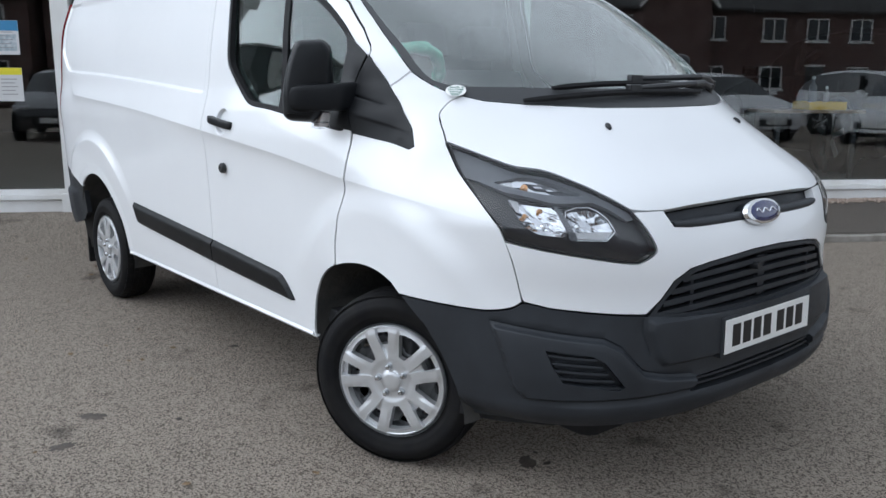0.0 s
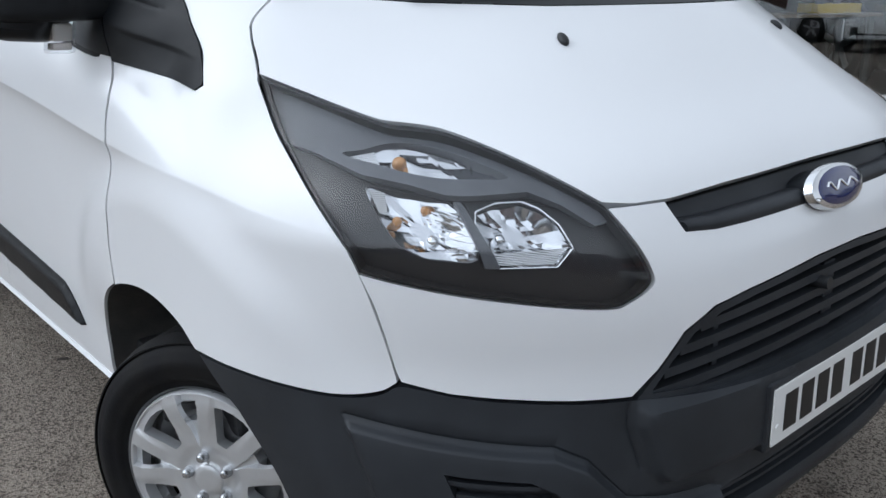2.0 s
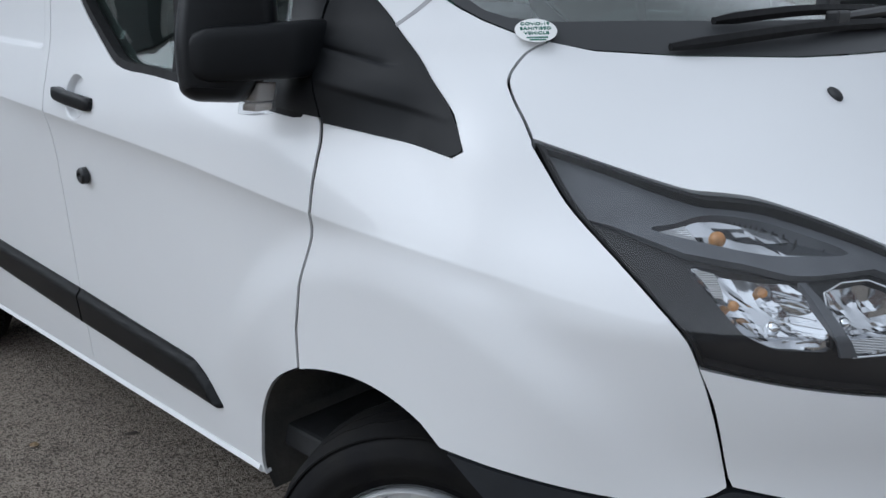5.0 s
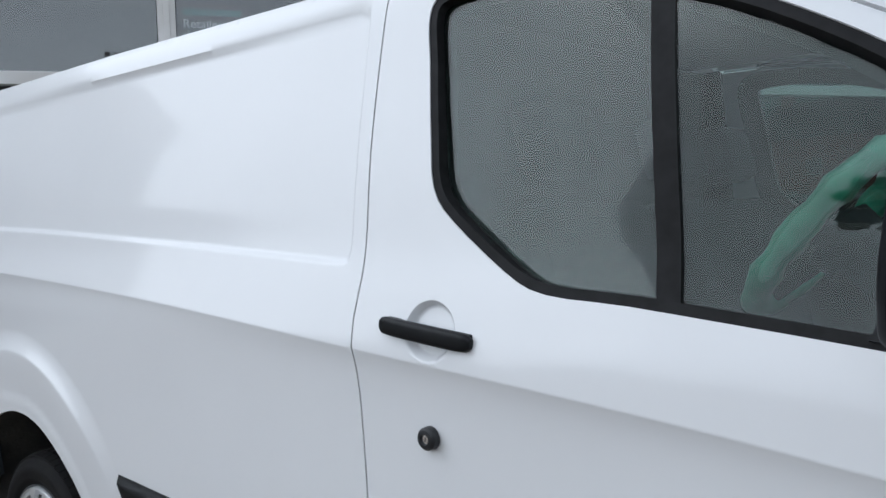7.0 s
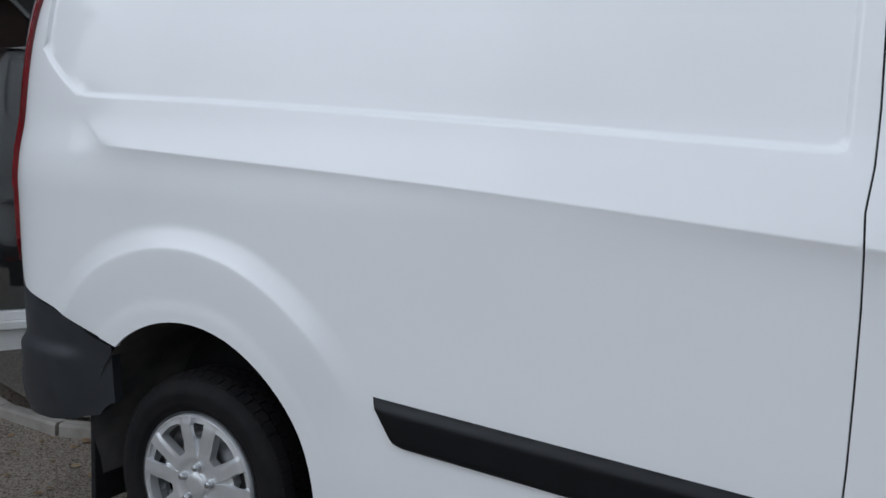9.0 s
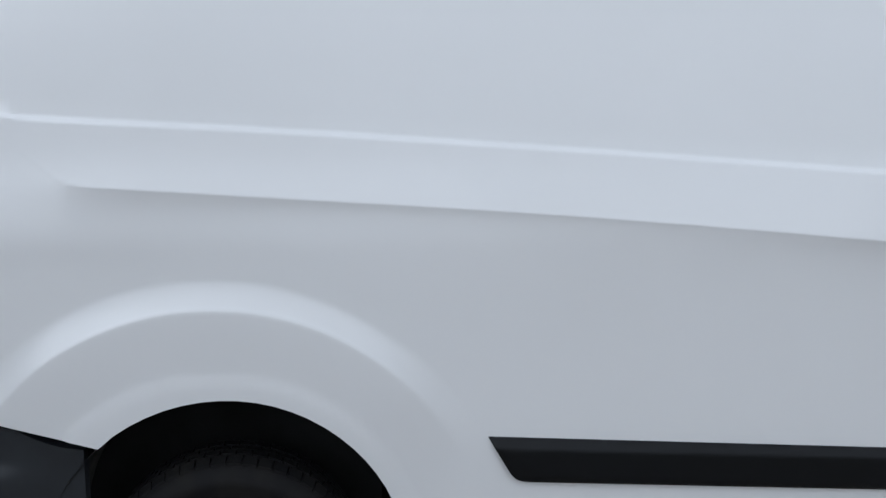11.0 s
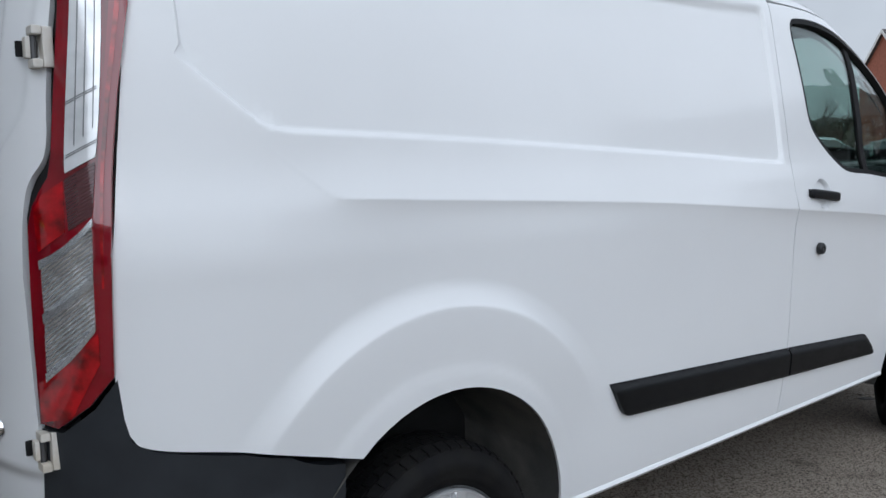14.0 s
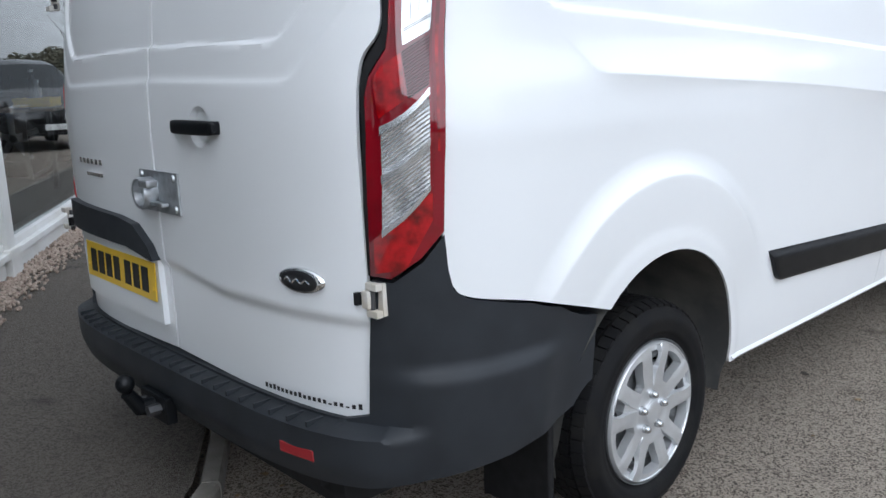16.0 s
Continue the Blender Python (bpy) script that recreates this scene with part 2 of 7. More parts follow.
def relief(x, z):
    """Outward relief of the pressed side panels over the plain shell."""
    x, z = np.broadcast_arrays(np.asarray(x, float), np.asarray(z, float))
    d = band_depth(x, z)
    fade = (1 - .65 * bump(x, -.3, .35)) * (.06 + .94 * bump(x, -3.37, -3.12))
    above = np.clip(d, 0, None)
    up = .012 * np.exp(-above / .11)
    down = .012 - .017 * (1 - np.exp(np.clip(d, -2, 0) / .042))
    out = fade * np.where(d > 0, up, down) * bump(z, .55, .9)
    out = out - .012 * bump(inset_depth(x, z), -.004, .007)
    # swollen wheel arches
    r = np.hypot(x + 2.925, (z - .36) * .98) + .020 * np.clip((x + 2.925) / .35, -1, 1)
    up = np.clip((z - .36) / np.maximum(r, .05), 0, 1)
    out = out + .022 * bump(up, .35, .9) * np.clip((.664 - r) / .064, 0, 1) ** 1.5 * (1 - .35 * bump(.59 - r, 0, .2)) + .004 * bump(.462 - r, 0, .016)
    r = np.hypot(x + .02, (z - .33) * .98)
    up = np.clip((z - .33) / np.maximum(r, .05), 0, 1)
    out = out + .022 * bump(up, .3, .85) * bump(.66 - r, 0, .11) * bump(.62 - x, 0, .3)
    # scoop behind the door handle
    e = np.hypot((x + 1.148) / .060, (z - 1.156) / .056)
    out = out - .017 * bump(1.0 - e, 0, .22)
    return out


def shoulder(x, z):
    """The fuller corner at the foot of the windscreen pillar."""
    fore = bump(x, -.02, .20)
    low = 1.11 - .14 * fore
    return .062 * bump(x, -.42, -.17) * (1 - bump(x, .12, .42)) * bump((z - low) / (.13 + .11 * fore), 0, 1) * (1 - bump(z, 1.28, 1.46))


def haunch(x, z):
    """The fuller upper flank towards the tail."""
    return (.013 + .016 * bump(z, 1.22, 1.60)) * bump(z, 1.05, 1.25) * (1 - bump(z, 1.62, 1.85)) * bump(-np.asarray(x, float), 2.6, 3.35)


def side(x, z, detail=True):
    """Half width of the body at x, z (seen from the flank)."""
    x, z = np.broadcast_arrays(np.asarray(x, float), np.asarray(z, float))
    w, x0, n, nose, tail = HALF(z), FROM(z), SQUARE(z), NOSE(z), TAIL(z)
    f = np.clip((x - x0) / (nose - x0), 0, 1)
    r = np.clip((XR - x) / (XR - tail), 0, 1)
    y = w * np.maximum(1 - f ** n, 0) ** (1 / n) * np.maximum(1 - r ** MR, 0) ** (1 / MR)
    y = y + shoulder(x, z) + haunch(x, z)
    return y + relief(x, z) if detail else y


def on_side(x, z):
    return np.stack([x, -side(x, z), np.broadcast_to(z, np.shape(x))], -1)


def on_front(a, z):
    """a: degrees round the nose, 0 on the flank, 90 on the centre line, past 90 on the other half."""
    a, z = np.broadcast_arrays(np.asarray(a, float), np.asarray(z, float))
    w, x0, n, nose = HALF(z), FROM(z), SQUARE(z), NOSE(z)
    s, c = np.sin(np.radians(a)), np.cos(np.radians(a))
    x = x0 + (nose - x0) * np.abs(s) ** (2 / n)
    y = w * np.abs(c) ** (2 / n) + relief(x, z) * np.abs(c) + shoulder(x, z) * bump(np.abs(c), .35, .66)
    return np.stack([x, -np.sign(c) * y, z], -1)


def on_rear(a, z):
    """a: 0 on the flank, 90 on the rear centre line."""
    a, z = np.broadcast_arrays(np.asarray(a, float), np.asarray(z, float))
    s, c = np.sin(np.radians(a)), np.cos(np.radians(a))
    x = XR - (XR - TAIL(z)) * np.abs(s) ** (2 / MR)
    y = HALF(z) * np.abs(c) ** (2 / MR) + haunch(x, z) * bump(np.abs(c), .25, .60)
    return np.stack([x, -np.sign(c) * y, z], -1)


def on_back(y, z):
    """The rear doors, by y and z."""
    y, z = np.broadcast_arrays(np.asarray(y, float), np.asarray(z, float))
    f = np.clip(np.abs(y) / (HALF(z) + haunch(-3.7, z)), 0, 1)
    return np.stack([XR - (XR - TAIL(z)) * (1 - f ** MR) ** (1 / MR), y, z], -1)


# charts: flank (x, z), nose (degrees, z), rear corner (degrees, z), rear doors (y, z)
def on_cap(x, z):
    """The dished face of a wheel trim, by x and z."""
    x, z = np.broadcast_arrays(np.asarray(x, float), np.asarray(z, float))
    r, a = np.hypot(x, z), np.degrees(np.arctan2(z, x))
    off = np.abs((a - 90 + 36) % 72 - 36)
    edge = np.interp(r, [.066, .090, .136, .185], [.4, 2.4, 5.6, 7.6])
    y = -.0985 + .005 * bump(r, .034, .042) * (1 - bump(r, .062, .085)) - .006 * bump(r, .095, .165) + .003 * bump(r, .180, .198)
    y = y + .014 * bump(r, .066, .135) * bump(edge - off, -.25, .55) + .004 * bump(off, 18, 21.5) * bump(r, .10, .14)
    return np.stack([x, y, z], -1)


def on_rim(x, z):
    """The face of the steel wheel behind its trim."""
    x, z = np.broadcast_arrays(np.asarray(x, float), np.asarray(z, float))
    r = np.hypot(x, z)
    return np.stack([x, -.052 + .020 * bump(r, .10, .13) - .022 * bump(r, .135, .158) + .012 * bump(r, .165, .182) - .050 * bump(r, .184, .204), z], -1)


CHARTS = {"H": (on_cap, 1.0, 1), "K": (on_rim, 1.0, 1), "S": (on_side, 1.0, 1), "F": (on_front, 1 / 75, 1), "R": (on_rear, 1 / 75, -1), "B": (on_back, 1.0, -1)}


def inside(px, pz, poly):
    hit = np.zeros(len(px), bool)
    x0, z0 = poly[-1]
    for x1, z1 in poly:
        if z0 != z1:
            hit ^= ((z1 > pz) != (z0 > pz)) & (px < (x0 - x1) * (pz - z1) / (z0 - z1) + x1)
        x0, z0 = x1, z1
    return hit


def spaced(poly, step, closed=True):
    out = []
    n = len(poly)
    for i in range(n if closed else n - 1):
        a, b = np.array(poly[i], float), np.array(poly[(i + 1) % n], float)
        k = max(1, int(np.ceil(np.hypot(*(b - a)) / step)))
        out += [a + (b - a) * j / k for j in range(k)]
    if not closed:
        out.append(np.array(poly[-1], float))
    return np.array(out)


def rounded(poly, radius, seg=5):
    """The polygon with its corners rounded; radius: one, or one a corner."""
    out = []
    n = len(poly)
    for i in range(n):
        p, a, b = (np.array(poly[j % n], float) for j in (i, i - 1, i + 1))
        r = radius[i] if isinstance(radius, (list, tuple)) else radius
        if r <= 0:
            out.append(p)
            continue
        da, db = a - p, b - p
        la, lb = np.hypot(*da), np.hypot(*db)
        k = min(r, la * .45, lb * .45)
        s, e = p + da / la * k, p + db / lb * k
        for j in range(seg + 1):
            t = j / seg
            out.append((1 - t) ** 2 * s + 2 * t * (1 - t) * p + t * t * e)
    return [tuple(q) for q in out]


def flow(poly, k=5):
    """A smooth open curve (Catmull-Rom) through the points."""
    q = [poly[0], *poly, poly[-1]]
    out = []
    for i in range(len(poly) - 1):
        p0, p1, p2, p3 = (np.array(q[i + j], float) for j in range(4))
        for j in range(k):
            t = j / k
            out.append(tuple(.5 * (2 * p1 + (p2 - p0) * t + (2 * p0 - 5 * p1 + 4 * p2 - p3) * t * t + (3 * p1 - p0 - 3 * p2 + p3) * t ** 3)))
    return out + [tuple(poly[-1])]


def arcs(poly, k=4):
    """A smooth closed curve (Catmull-Rom) through the corners."""
    out, n = [], len(poly)
    for i in range(n):
        p0, p1, p2, p3 = (np.array(poly[(i + j) % n], float) for j in (-1, 0, 1, 2))
        for j in range(k):
            t = j / k
            out.append(tuple(.5 * (2 * p1 + (p2 - p0) * t + (2 * p0 - 5 * p1 + 4 * p2 - p3) * t * t + (3 * p1 - p0 - 3 * p2 + p3) * t ** 3)))
    return out


def offset(poly, d):
    """The polygon moved inwards by d."""
    p = np.array(poly, float)
    a, b = np.roll(p, 1, 0), np.roll(p, -1, 0)
    area = (p[:, 0] * b[:, 1] - b[:, 0] * p[:, 1]).sum()
    t1, t2 = p - a, b - p
    t1 /= np.maximum(np.hypot(*t1.T), 1e-9)[:, None]
    t2 /= np.maximum(np.hypot(*t2.T), 1e-9)[:, None]
    n = np.stack([-(t1 + t2)[:, 1], (t1 + t2)[:, 0]], 1)
    n /= np.maximum(np.hypot(*n.T), 1e-9)[:, None]
    c = np.maximum(np.abs((n * np.stack([-t1[:, 1], t1[:, 0]], 1)).sum(1)), .5)
    return p + n * (d / c * np.sign(area))[:, None]


def chart_points(chart, uv, lift=0.0):
    f, k, sign = CHARTS[chart]
    u, z = uv[:, 0] / k, uv[:, 1]
    h = 1e-3
    p = f(u, z)
    n = np.cross(f(u + h / k, z) - f(u - h / k, z), f(u, z + h) - f(u, z - h)) * sign
    n /= np.maximum(np.linalg.norm(n, axis=1), 1e-12)[:, None]
    return p + n * np.reshape(lift, (-1, 1)), n


def sheet(chart, poly, holes=(), step=.016, inset=.002, depth=.014, lift=0.0, rows=(), swell=None, slab=0.0):
    """A panel cut out of the shell along its outline, with turned-in edges. rows: further lines of points that keep pressings crisp.
    swell: a function of chart coordinates that gives further relief. Returns vertices and faces."""
    from mathutils.geometry import delaunay_2d_cdt
    k = CHARTS[chart][1]
    scale = np.array([k, 1.0])
    outer = offset(spaced(np.array(poly, float) * scale, step * .8), inset) if inset else spaced(np.array(poly, float) * scale, step * .8)
    inner = [spaced(np.array(h, float) * scale, step * .8) for h in holes]
    lo, hi = outer.min(0), outer.max(0)
    gx, gz = np.meshgrid(np.arange(lo[0], hi[0], step), np.arange(lo[1], hi[1], step))
    gx = gx + (np.arange(gx.shape[0]) % 2)[:, None] * step * .5
    pts = np.stack([gx.ravel(), gz.ravel()], 1)
    if len(rows):
        extra = np.concatenate([np.array(r, float) * scale for r in rows])
        cell = lambda q: np.floor(q / (step * .7)).astype(int)
        taken = {(a + i, b + j) for a, b in cell(extra) for i in (-1, 0, 1) for j in (-1, 0, 1)}
        pts = np.concatenate([pts[[(a, b) not in taken for a, b in cell(pts)]], extra])
    ok = inside(pts[:, 0], pts[:, 1], outer)
    for h in inner:
        ok &= ~inside(pts[:, 0], pts[:, 1], h)
    pts = pts[ok]
    for loop in [outer, *inner]:
        far = np.full(len(pts), 9.0)
        for s in range(0, len(loop), 64):
            c = loop[s:s + 64]
            far = np.minimum(far, np.hypot(pts[:, None, 0] - c[None, :, 0], pts[:, None, 1] - c[None, :, 1]).min(1))
        pts = pts[far > step * .45]
    vs, edges = [tuple(p) for p in outer], [(i, (i + 1) % len(outer)) for i in range(len(outer))]
    for loop in inner:
        b = len(vs)
        vs += [tuple(p) for p in loop]
        edges += [(b + i, b + (i + 1) % len(loop)) for i in range(len(loop))]
    nb = len(vs)
    vs += [tuple(p) for p in pts]
    res = delaunay_2d_cdt([Vector(v) for v in vs], edges, [], 0, 1e-7)
    uv, faces = np.array([tuple(v) for v in res[0]]), res[2]
    tri = np.array([f for f in faces if len(f) == 3])
    mid = uv[tri].mean(1)
    ok = inside(mid[:, 0], mid[:, 1], outer)
    for h in inner:
        ok &= ~inside(mid[:, 0], mid[:, 1], h)
    tri = tri[ok]
    a, b, c = uv[tri[:, 0]], uv[tri[:, 1]], uv[tri[:, 2]]
    area = (b[:, 0] - a[:, 0]) * (c[:, 1] - a[:, 1]) - (b[:, 1] - a[:, 1]) * (c[:, 0] - a[:, 0])
    flip = area < 0 if CHARTS[chart][2] > 0 else area > 0
    tri[flip] = tri[flip][:, ::-1]
    up = np.full(len(uv), float(lift))
    if swell:
        up = up + swell(uv[:, 0] / k, uv[:, 1])
    p, n = chart_points(chart, uv, up)
    verts, fs = [tuple(v) for v in p], [tuple(t) for t in tri]
    if depth or slab:
        depth = depth or slab
        for loop in [outer, *inner]:
            lp = np.array(loop)
            ups = np.full(len(lp), float(lift))
            if swell:
                ups = ups + swell(lp[:, 0] / k, lp[:, 1])
            top, nn = chart_points(chart, lp, ups)
            base = len(verts)
            verts += [tuple(v) for v in top] + [tuple(v) for v in top - nn * depth]
            m = len(lp)
            ar = (lp[:, 0] * np.roll(lp[:, 1], -1) - np.roll(lp[:, 0], -1) * lp[:, 1]).sum()
            good = (ar > 0) == (CHARTS[chart][2] > 0)
            if loop is not outer:
                good = not good
            for i in range(m):
                j = (i + 1) % m
                f = (base + i, base + m + i, base + m + j, base + j)
                fs.append(f if good else f[::-1])
    if slab:
        base = len(verts)
        verts += [tuple(v) for v in p - n * slab]
        fs += [tuple(base + i for i in t[::-1]) for t in tri]
    return verts, fs


def other_side(vf):
    return [(x, -y, z) for x, y, z in vf[0]], [f[::-1] for f in vf[1]]


def panel(name, chart, poly, mat, parent, both=True, label="", **kw):
    vf = sheet(chart, poly, **kw)
    ob = smooth(part(name, vf, mat, parent, label), 40)
    if both:
        smooth(part(name, other_side(vf), mat, parent, label), 40)
    return ob


def line(f, x0, x1, offsets, step=.02):
    """Lines of points along z = f(x) for crisp pressings."""
    x = np.arange(x0, x1, step)
    return [np.stack([x, f(x) + o], 1) for o in offsets]


# ---- the van ----
van = thing("van", "white panel van with black plastic bumpers parked on asphalt", "van")

ARCH_F = [(-.49, .30), (-.485, .38), (-.470, .44), (-.44, .525), (-.36, .622), (-.254, .684), (-.116, .714), (0, .710), (.10, .675), (.20, .60), (.28, .50), (.33, .38), (.345, .25)]


def arch_r(a0, a1, n=24):
    """The edge of the rear wheel arch, from angle to angle."""
    return [(-2.938 + .405 * math.cos(a), .356 + .418 * math.sin(a)) for a in np.linspace(radians(a0), radians(a1), n)]


GAP_B = [(-1.371, .345), (-1.358, .45), (-1.348, .56), (-1.343, .70), (-1.342, .85), (-1.343, 1.0), (-1.346, 1.10), (-1.350, 1.17), (-1.342, 1.25), (-1.341, 1.35), (-1.345, 1.50), (-1.342, 1.70), (-1.336, 1.842)]
GAP_A = [(-.254, .684), (-.248, .77), (-.224, .86), (-.190, .955), (-.178, 1.01), (-.172, 1.08), (-.171, 1.156), (-.188, 1.212), (-.207, 1.292), (-.211, 1.344), (-.195, 1.414)]
GAP_TOP = [(-.193, 1.432), (-.206, 1.455), (-.260, 1.512), (-.384, 1.612), (-.55, 1.702), (-.70, 1.775), (-.82, 1.822), (-1.07, 1.842), (-1.20, 1.846)]
FINE = [-.055, -.04, -.028, -.019, -.012, -.007, -.003, 0, .003, .008, .016]
ARCH_F = flow(ARCH_F)
ring = lambda r: [np.array([(-2.925 + (r - .020 * max(-1, min(1, r * math.cos(a) / .35))) * math.cos(a), .36 + (r - .020 * max(-1, min(1, r * math.cos(a) / .35))) / .98 * math.sin(a)) for a in np.linspace(.1, 3.05, 130)])]
FLARE_ROWS = [q for r in (.668, .662, .654, .645, .635, .625, .615, .607, .602, .598, .590) for q in ring(r)]
CREASE_ROWS = line(CREASE, -3.27, .6, FINE, .016)
across = lambda p, q, n: [np.array([(p[0] + (q[0] - p[0]) * t - o * (q[1] - p[1]) / math.dist(p, q), p[1] + (q[1] - p[1]) * t + o * (q[0] - p[0]) / math.dist(p, q)) for t in np.linspace(0, 1, n)]) for o in (-.009, -.005, -.001, .003, .007, .012)]
EDGE_ROWS = across((-3.395, 1.390), (-3.525, 1.494), 12) + across((-3.540, 1.535), (-3.540, 1.79), 18) + across((-1.386, 1.30), (-1.386, 1.79), 34) + across((-3.262, 1.251), (-3.372, 1.335), 9)
RIB_ROWS = EDGE_ROWS + line(RIB, -3.42, -1.4, [-.009, -.005, -.001, .004, .008, .013], .016)

# window of the cab door: seal, then glass
WINDOW = arcs([(-1.212, 1.74), (-1.200, 1.66), (-1.182, 1.52), (-1.166, 1.42), (-1.115, 1.357), (-.99, 1.268), (-.905, 1.234), (-.75, 1.222), (-.50, 1.194), (-.32, 1.172), (-.225, 1.166), (-.225, 1.20), (-.240, 1.30), (-.236, 1.36), (-.255, 1.44), (-.318, 1.504), (-.385, 1.556), (-.48, 1.618), (-.624, 1.694), (-.82, 1.764), (-1.004, 1.795), (-1.15, 1.796), (-1.200, 1.782)], 3)

SCOOP_ROWS = [np.array([(-1.148 + .060 * q * math.cos(a), 1.156 + .056 * q * math.sin(a)) for a in np.linspace(0, 2 * math.pi, 44, endpoint=False)]) for q in (.62, .70, .76, .82, .88, .94, 1.0, 1.06)]
door = part("cab_door", sheet("S", [*GAP_B, *[(x, z - .003) for x, z in GAP_TOP[::-1]], *[(x - .0045, z) for x, z in GAP_A[::-1]], *[p for p in ARCH_F if p[0] < -.258 and p[1] > .352][::-1], (-.480, .345)], holes=[offset(WINDOW, -.004)], rows=CREASE_ROWS + SCOOP_ROWS, step=.015, inset=.0028), WHITE, van)
smooth(door, 40)
part("cab_door", other_side(([tuple(v.co) for v in door.data.vertices], [tuple(p.vertices) for p in door.data.polygons])), WHITE, van)

quarter = [(-1.371, .345), *GAP_B[1:], (-1.36, 1.868), (-2.5, 1.876), (-3.55, 1.862), (-3.612, 1.75), (-3.628, 1.60), (-3.649, 1.44), (-3.666, 1.30), *flow([(-3.686, 1.153), (-3.691, .96), (-3.688, .87), (-3.670, .815), (-3.632, .787), (-3.47, .75), (-3.20, .672)], 5), *arch_r(130, 1)[1:], (-2.520, .345)]
panel("side_panel", "S", quarter, WHITE, van, rows=CREASE_ROWS + RIB_ROWS + FLARE_ROWS, step=.016, inset=.0012)

# black-edged window seal, pillar and glass
seal_in = offset(WINDOW, .014)
for flip in (False, True):
    turn = other_side if flip else (lambda v: v)
    vf = sheet("S", offset(WINDOW, -.005), holes=[seal_in], step=.012, inset=0, depth=.026, lift=-.003)
    smooth(part("window_seal", turn(vf), RUBBER, van))
    post = [(-.755, 1.725), (-.715, 1.735), (-.678, 1.205), (-.718, 1.205)]
    smooth(part("window_post", turn(sheet("S", post, step=.012, inset=0, depth=.014, lift=-.020, swell=lambda x, z: .008 * bump(z, 1.25, 1.7) * 1.0 - .004)), RUBBER, van))
    vf = sheet("S", offset(WINDOW, .018), step=.05, inset=0, lift=-.030, swell=lambda x, z: .010 * bump(z, 1.25, 1.7), depth=0, slab=.004)
    glass = smooth(part("door_window", turn(vf), GLASS, van, "tinted glass"), 60)
    glass.visible_shadow = False

# front wing, up to the foot of the windscreen pillar
nose_x = lambda a, z: (float(on_front(a, z)[0]), z)
SHUT = flow([(39.0, 1.1452), (40.9, 1.1754), (42.3, 1.2088), (43.1, 1.2276), (44.7, 1.2468), (47.4, 1.2701), (50.4, 1.2850)], 5)
WING = [*GAP_A[:7], (.013, 1.1305), (.100, 1.1165), (.117, 1.1265), (.075, 1.178), (.016, 1.230), (-.075, 1.3135), nose_x(42.1, 1.363), nose_x(43.9, 1.339), nose_x(45.5, 1.320), nose_x(47.8, 1.2995), *[nose_x(a, z) for a, z in SHUT[::-1]], *[nose_x(a, z) for a, z in flow([(38.8, 1.1455), (36.1, 1.102), (32.6, 1.050), (29.5, .984), (29.3, .936), (30.2, .880), (31.4, .82), (33.55, .705), (33.2, .685), (30.6, .668), (25, .656), (14, .657), (4.4, .655)], 4)[1:]], *[p for p in ARCH_F if -.25 < p[0] < .085][::-1]]
panel("front_wing", "S", WING, WHITE, van, rows=CREASE_ROWS, step=.014, inset=.0008)

# dark seals behind the gaps round the door, and shade coloured into GAP_B
GAPSHADE = material("shut_line_shade", (.26, .262, .265), .6, vary=.2, vary_scale=20)


def seal_strip(path, w):
    p = np.array(path, float)
    t = np.gradient(p, axis=0)
    t /= np.hypot(t[:, 0], t[:, 1])[:, None]
    n = np.stack([-t[:, 1], t[:, 0]], 1)
    return [tuple(q) for q in p + n * w] + [tuple(q) for q in (p - n * w)[::-1]]


# at GAP_B the white flange is coloured grey and black for the gap's shade
for path, mat, w in ((flow(GAP_A, 3), RUBBER, .011), (flow([GAP_A[-1], *GAP_TOP], 3), RUBBER, .011),
                     ([(x - .0052, z) for x, z in flow(GAP_B, 3)], GAPSHADE, .005), ([(x + .0050, z) for x, z in flow(GAP_B, 3)], RUBBER, .005)):
    panel("door_seal_and_shade" if mat == RUBBER else "door_flange", "S", seal_strip(path, w), mat, van, step=.02, inset=0, depth=0, lift=-.0045 if w > .01 else -.0032)

# black corner piece in front of the door
SAIL = [(-.171, 1.1575), (.013, 1.1335), (.098, 1.1195), (.114, 1.1275), (.073, 1.1765), (.014, 1.2285), (-.077, 1.311), (-.190, 1.414), (-.206, 1.344), (-.203, 1.292), (-.184, 1.212)]


SAIL_LINE = lambda x: 1.289 - .22 * (np.asarray(x, float) + .232)
SAIL_FOOT = lambda x: 1.232 - .225 * (np.asarray(x, float) + .214)


def sail_swell(x, z):
    """A tapering groove and, below it, a soft crease over the turned-in foot."""
    groove = np.clip(1 - np.abs(z - SAIL_LINE(x)) / .007, 0, 1) * bump(-x, .04, .08) * bump(x, -.36, -.30)
    return -.004 * groove + .003 * bump(z - SAIL_FOOT(x), -.010, .004) - .002


sail_x = np.linspace(-.40, .07, 70)
SAIL_ROWS = [np.stack([sail_x, f(sail_x) + o], 1) for f in (SAIL_LINE, SAIL_FOOT) for o in (-.010, -.007, -.004, -.002, 0, .002, .004, .007)]
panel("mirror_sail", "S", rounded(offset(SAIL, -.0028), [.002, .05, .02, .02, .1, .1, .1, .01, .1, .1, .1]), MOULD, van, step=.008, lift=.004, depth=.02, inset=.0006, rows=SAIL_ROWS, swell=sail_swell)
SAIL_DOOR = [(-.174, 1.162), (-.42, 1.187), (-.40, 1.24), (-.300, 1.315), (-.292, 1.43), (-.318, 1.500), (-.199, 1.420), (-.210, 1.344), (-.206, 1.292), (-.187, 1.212)]
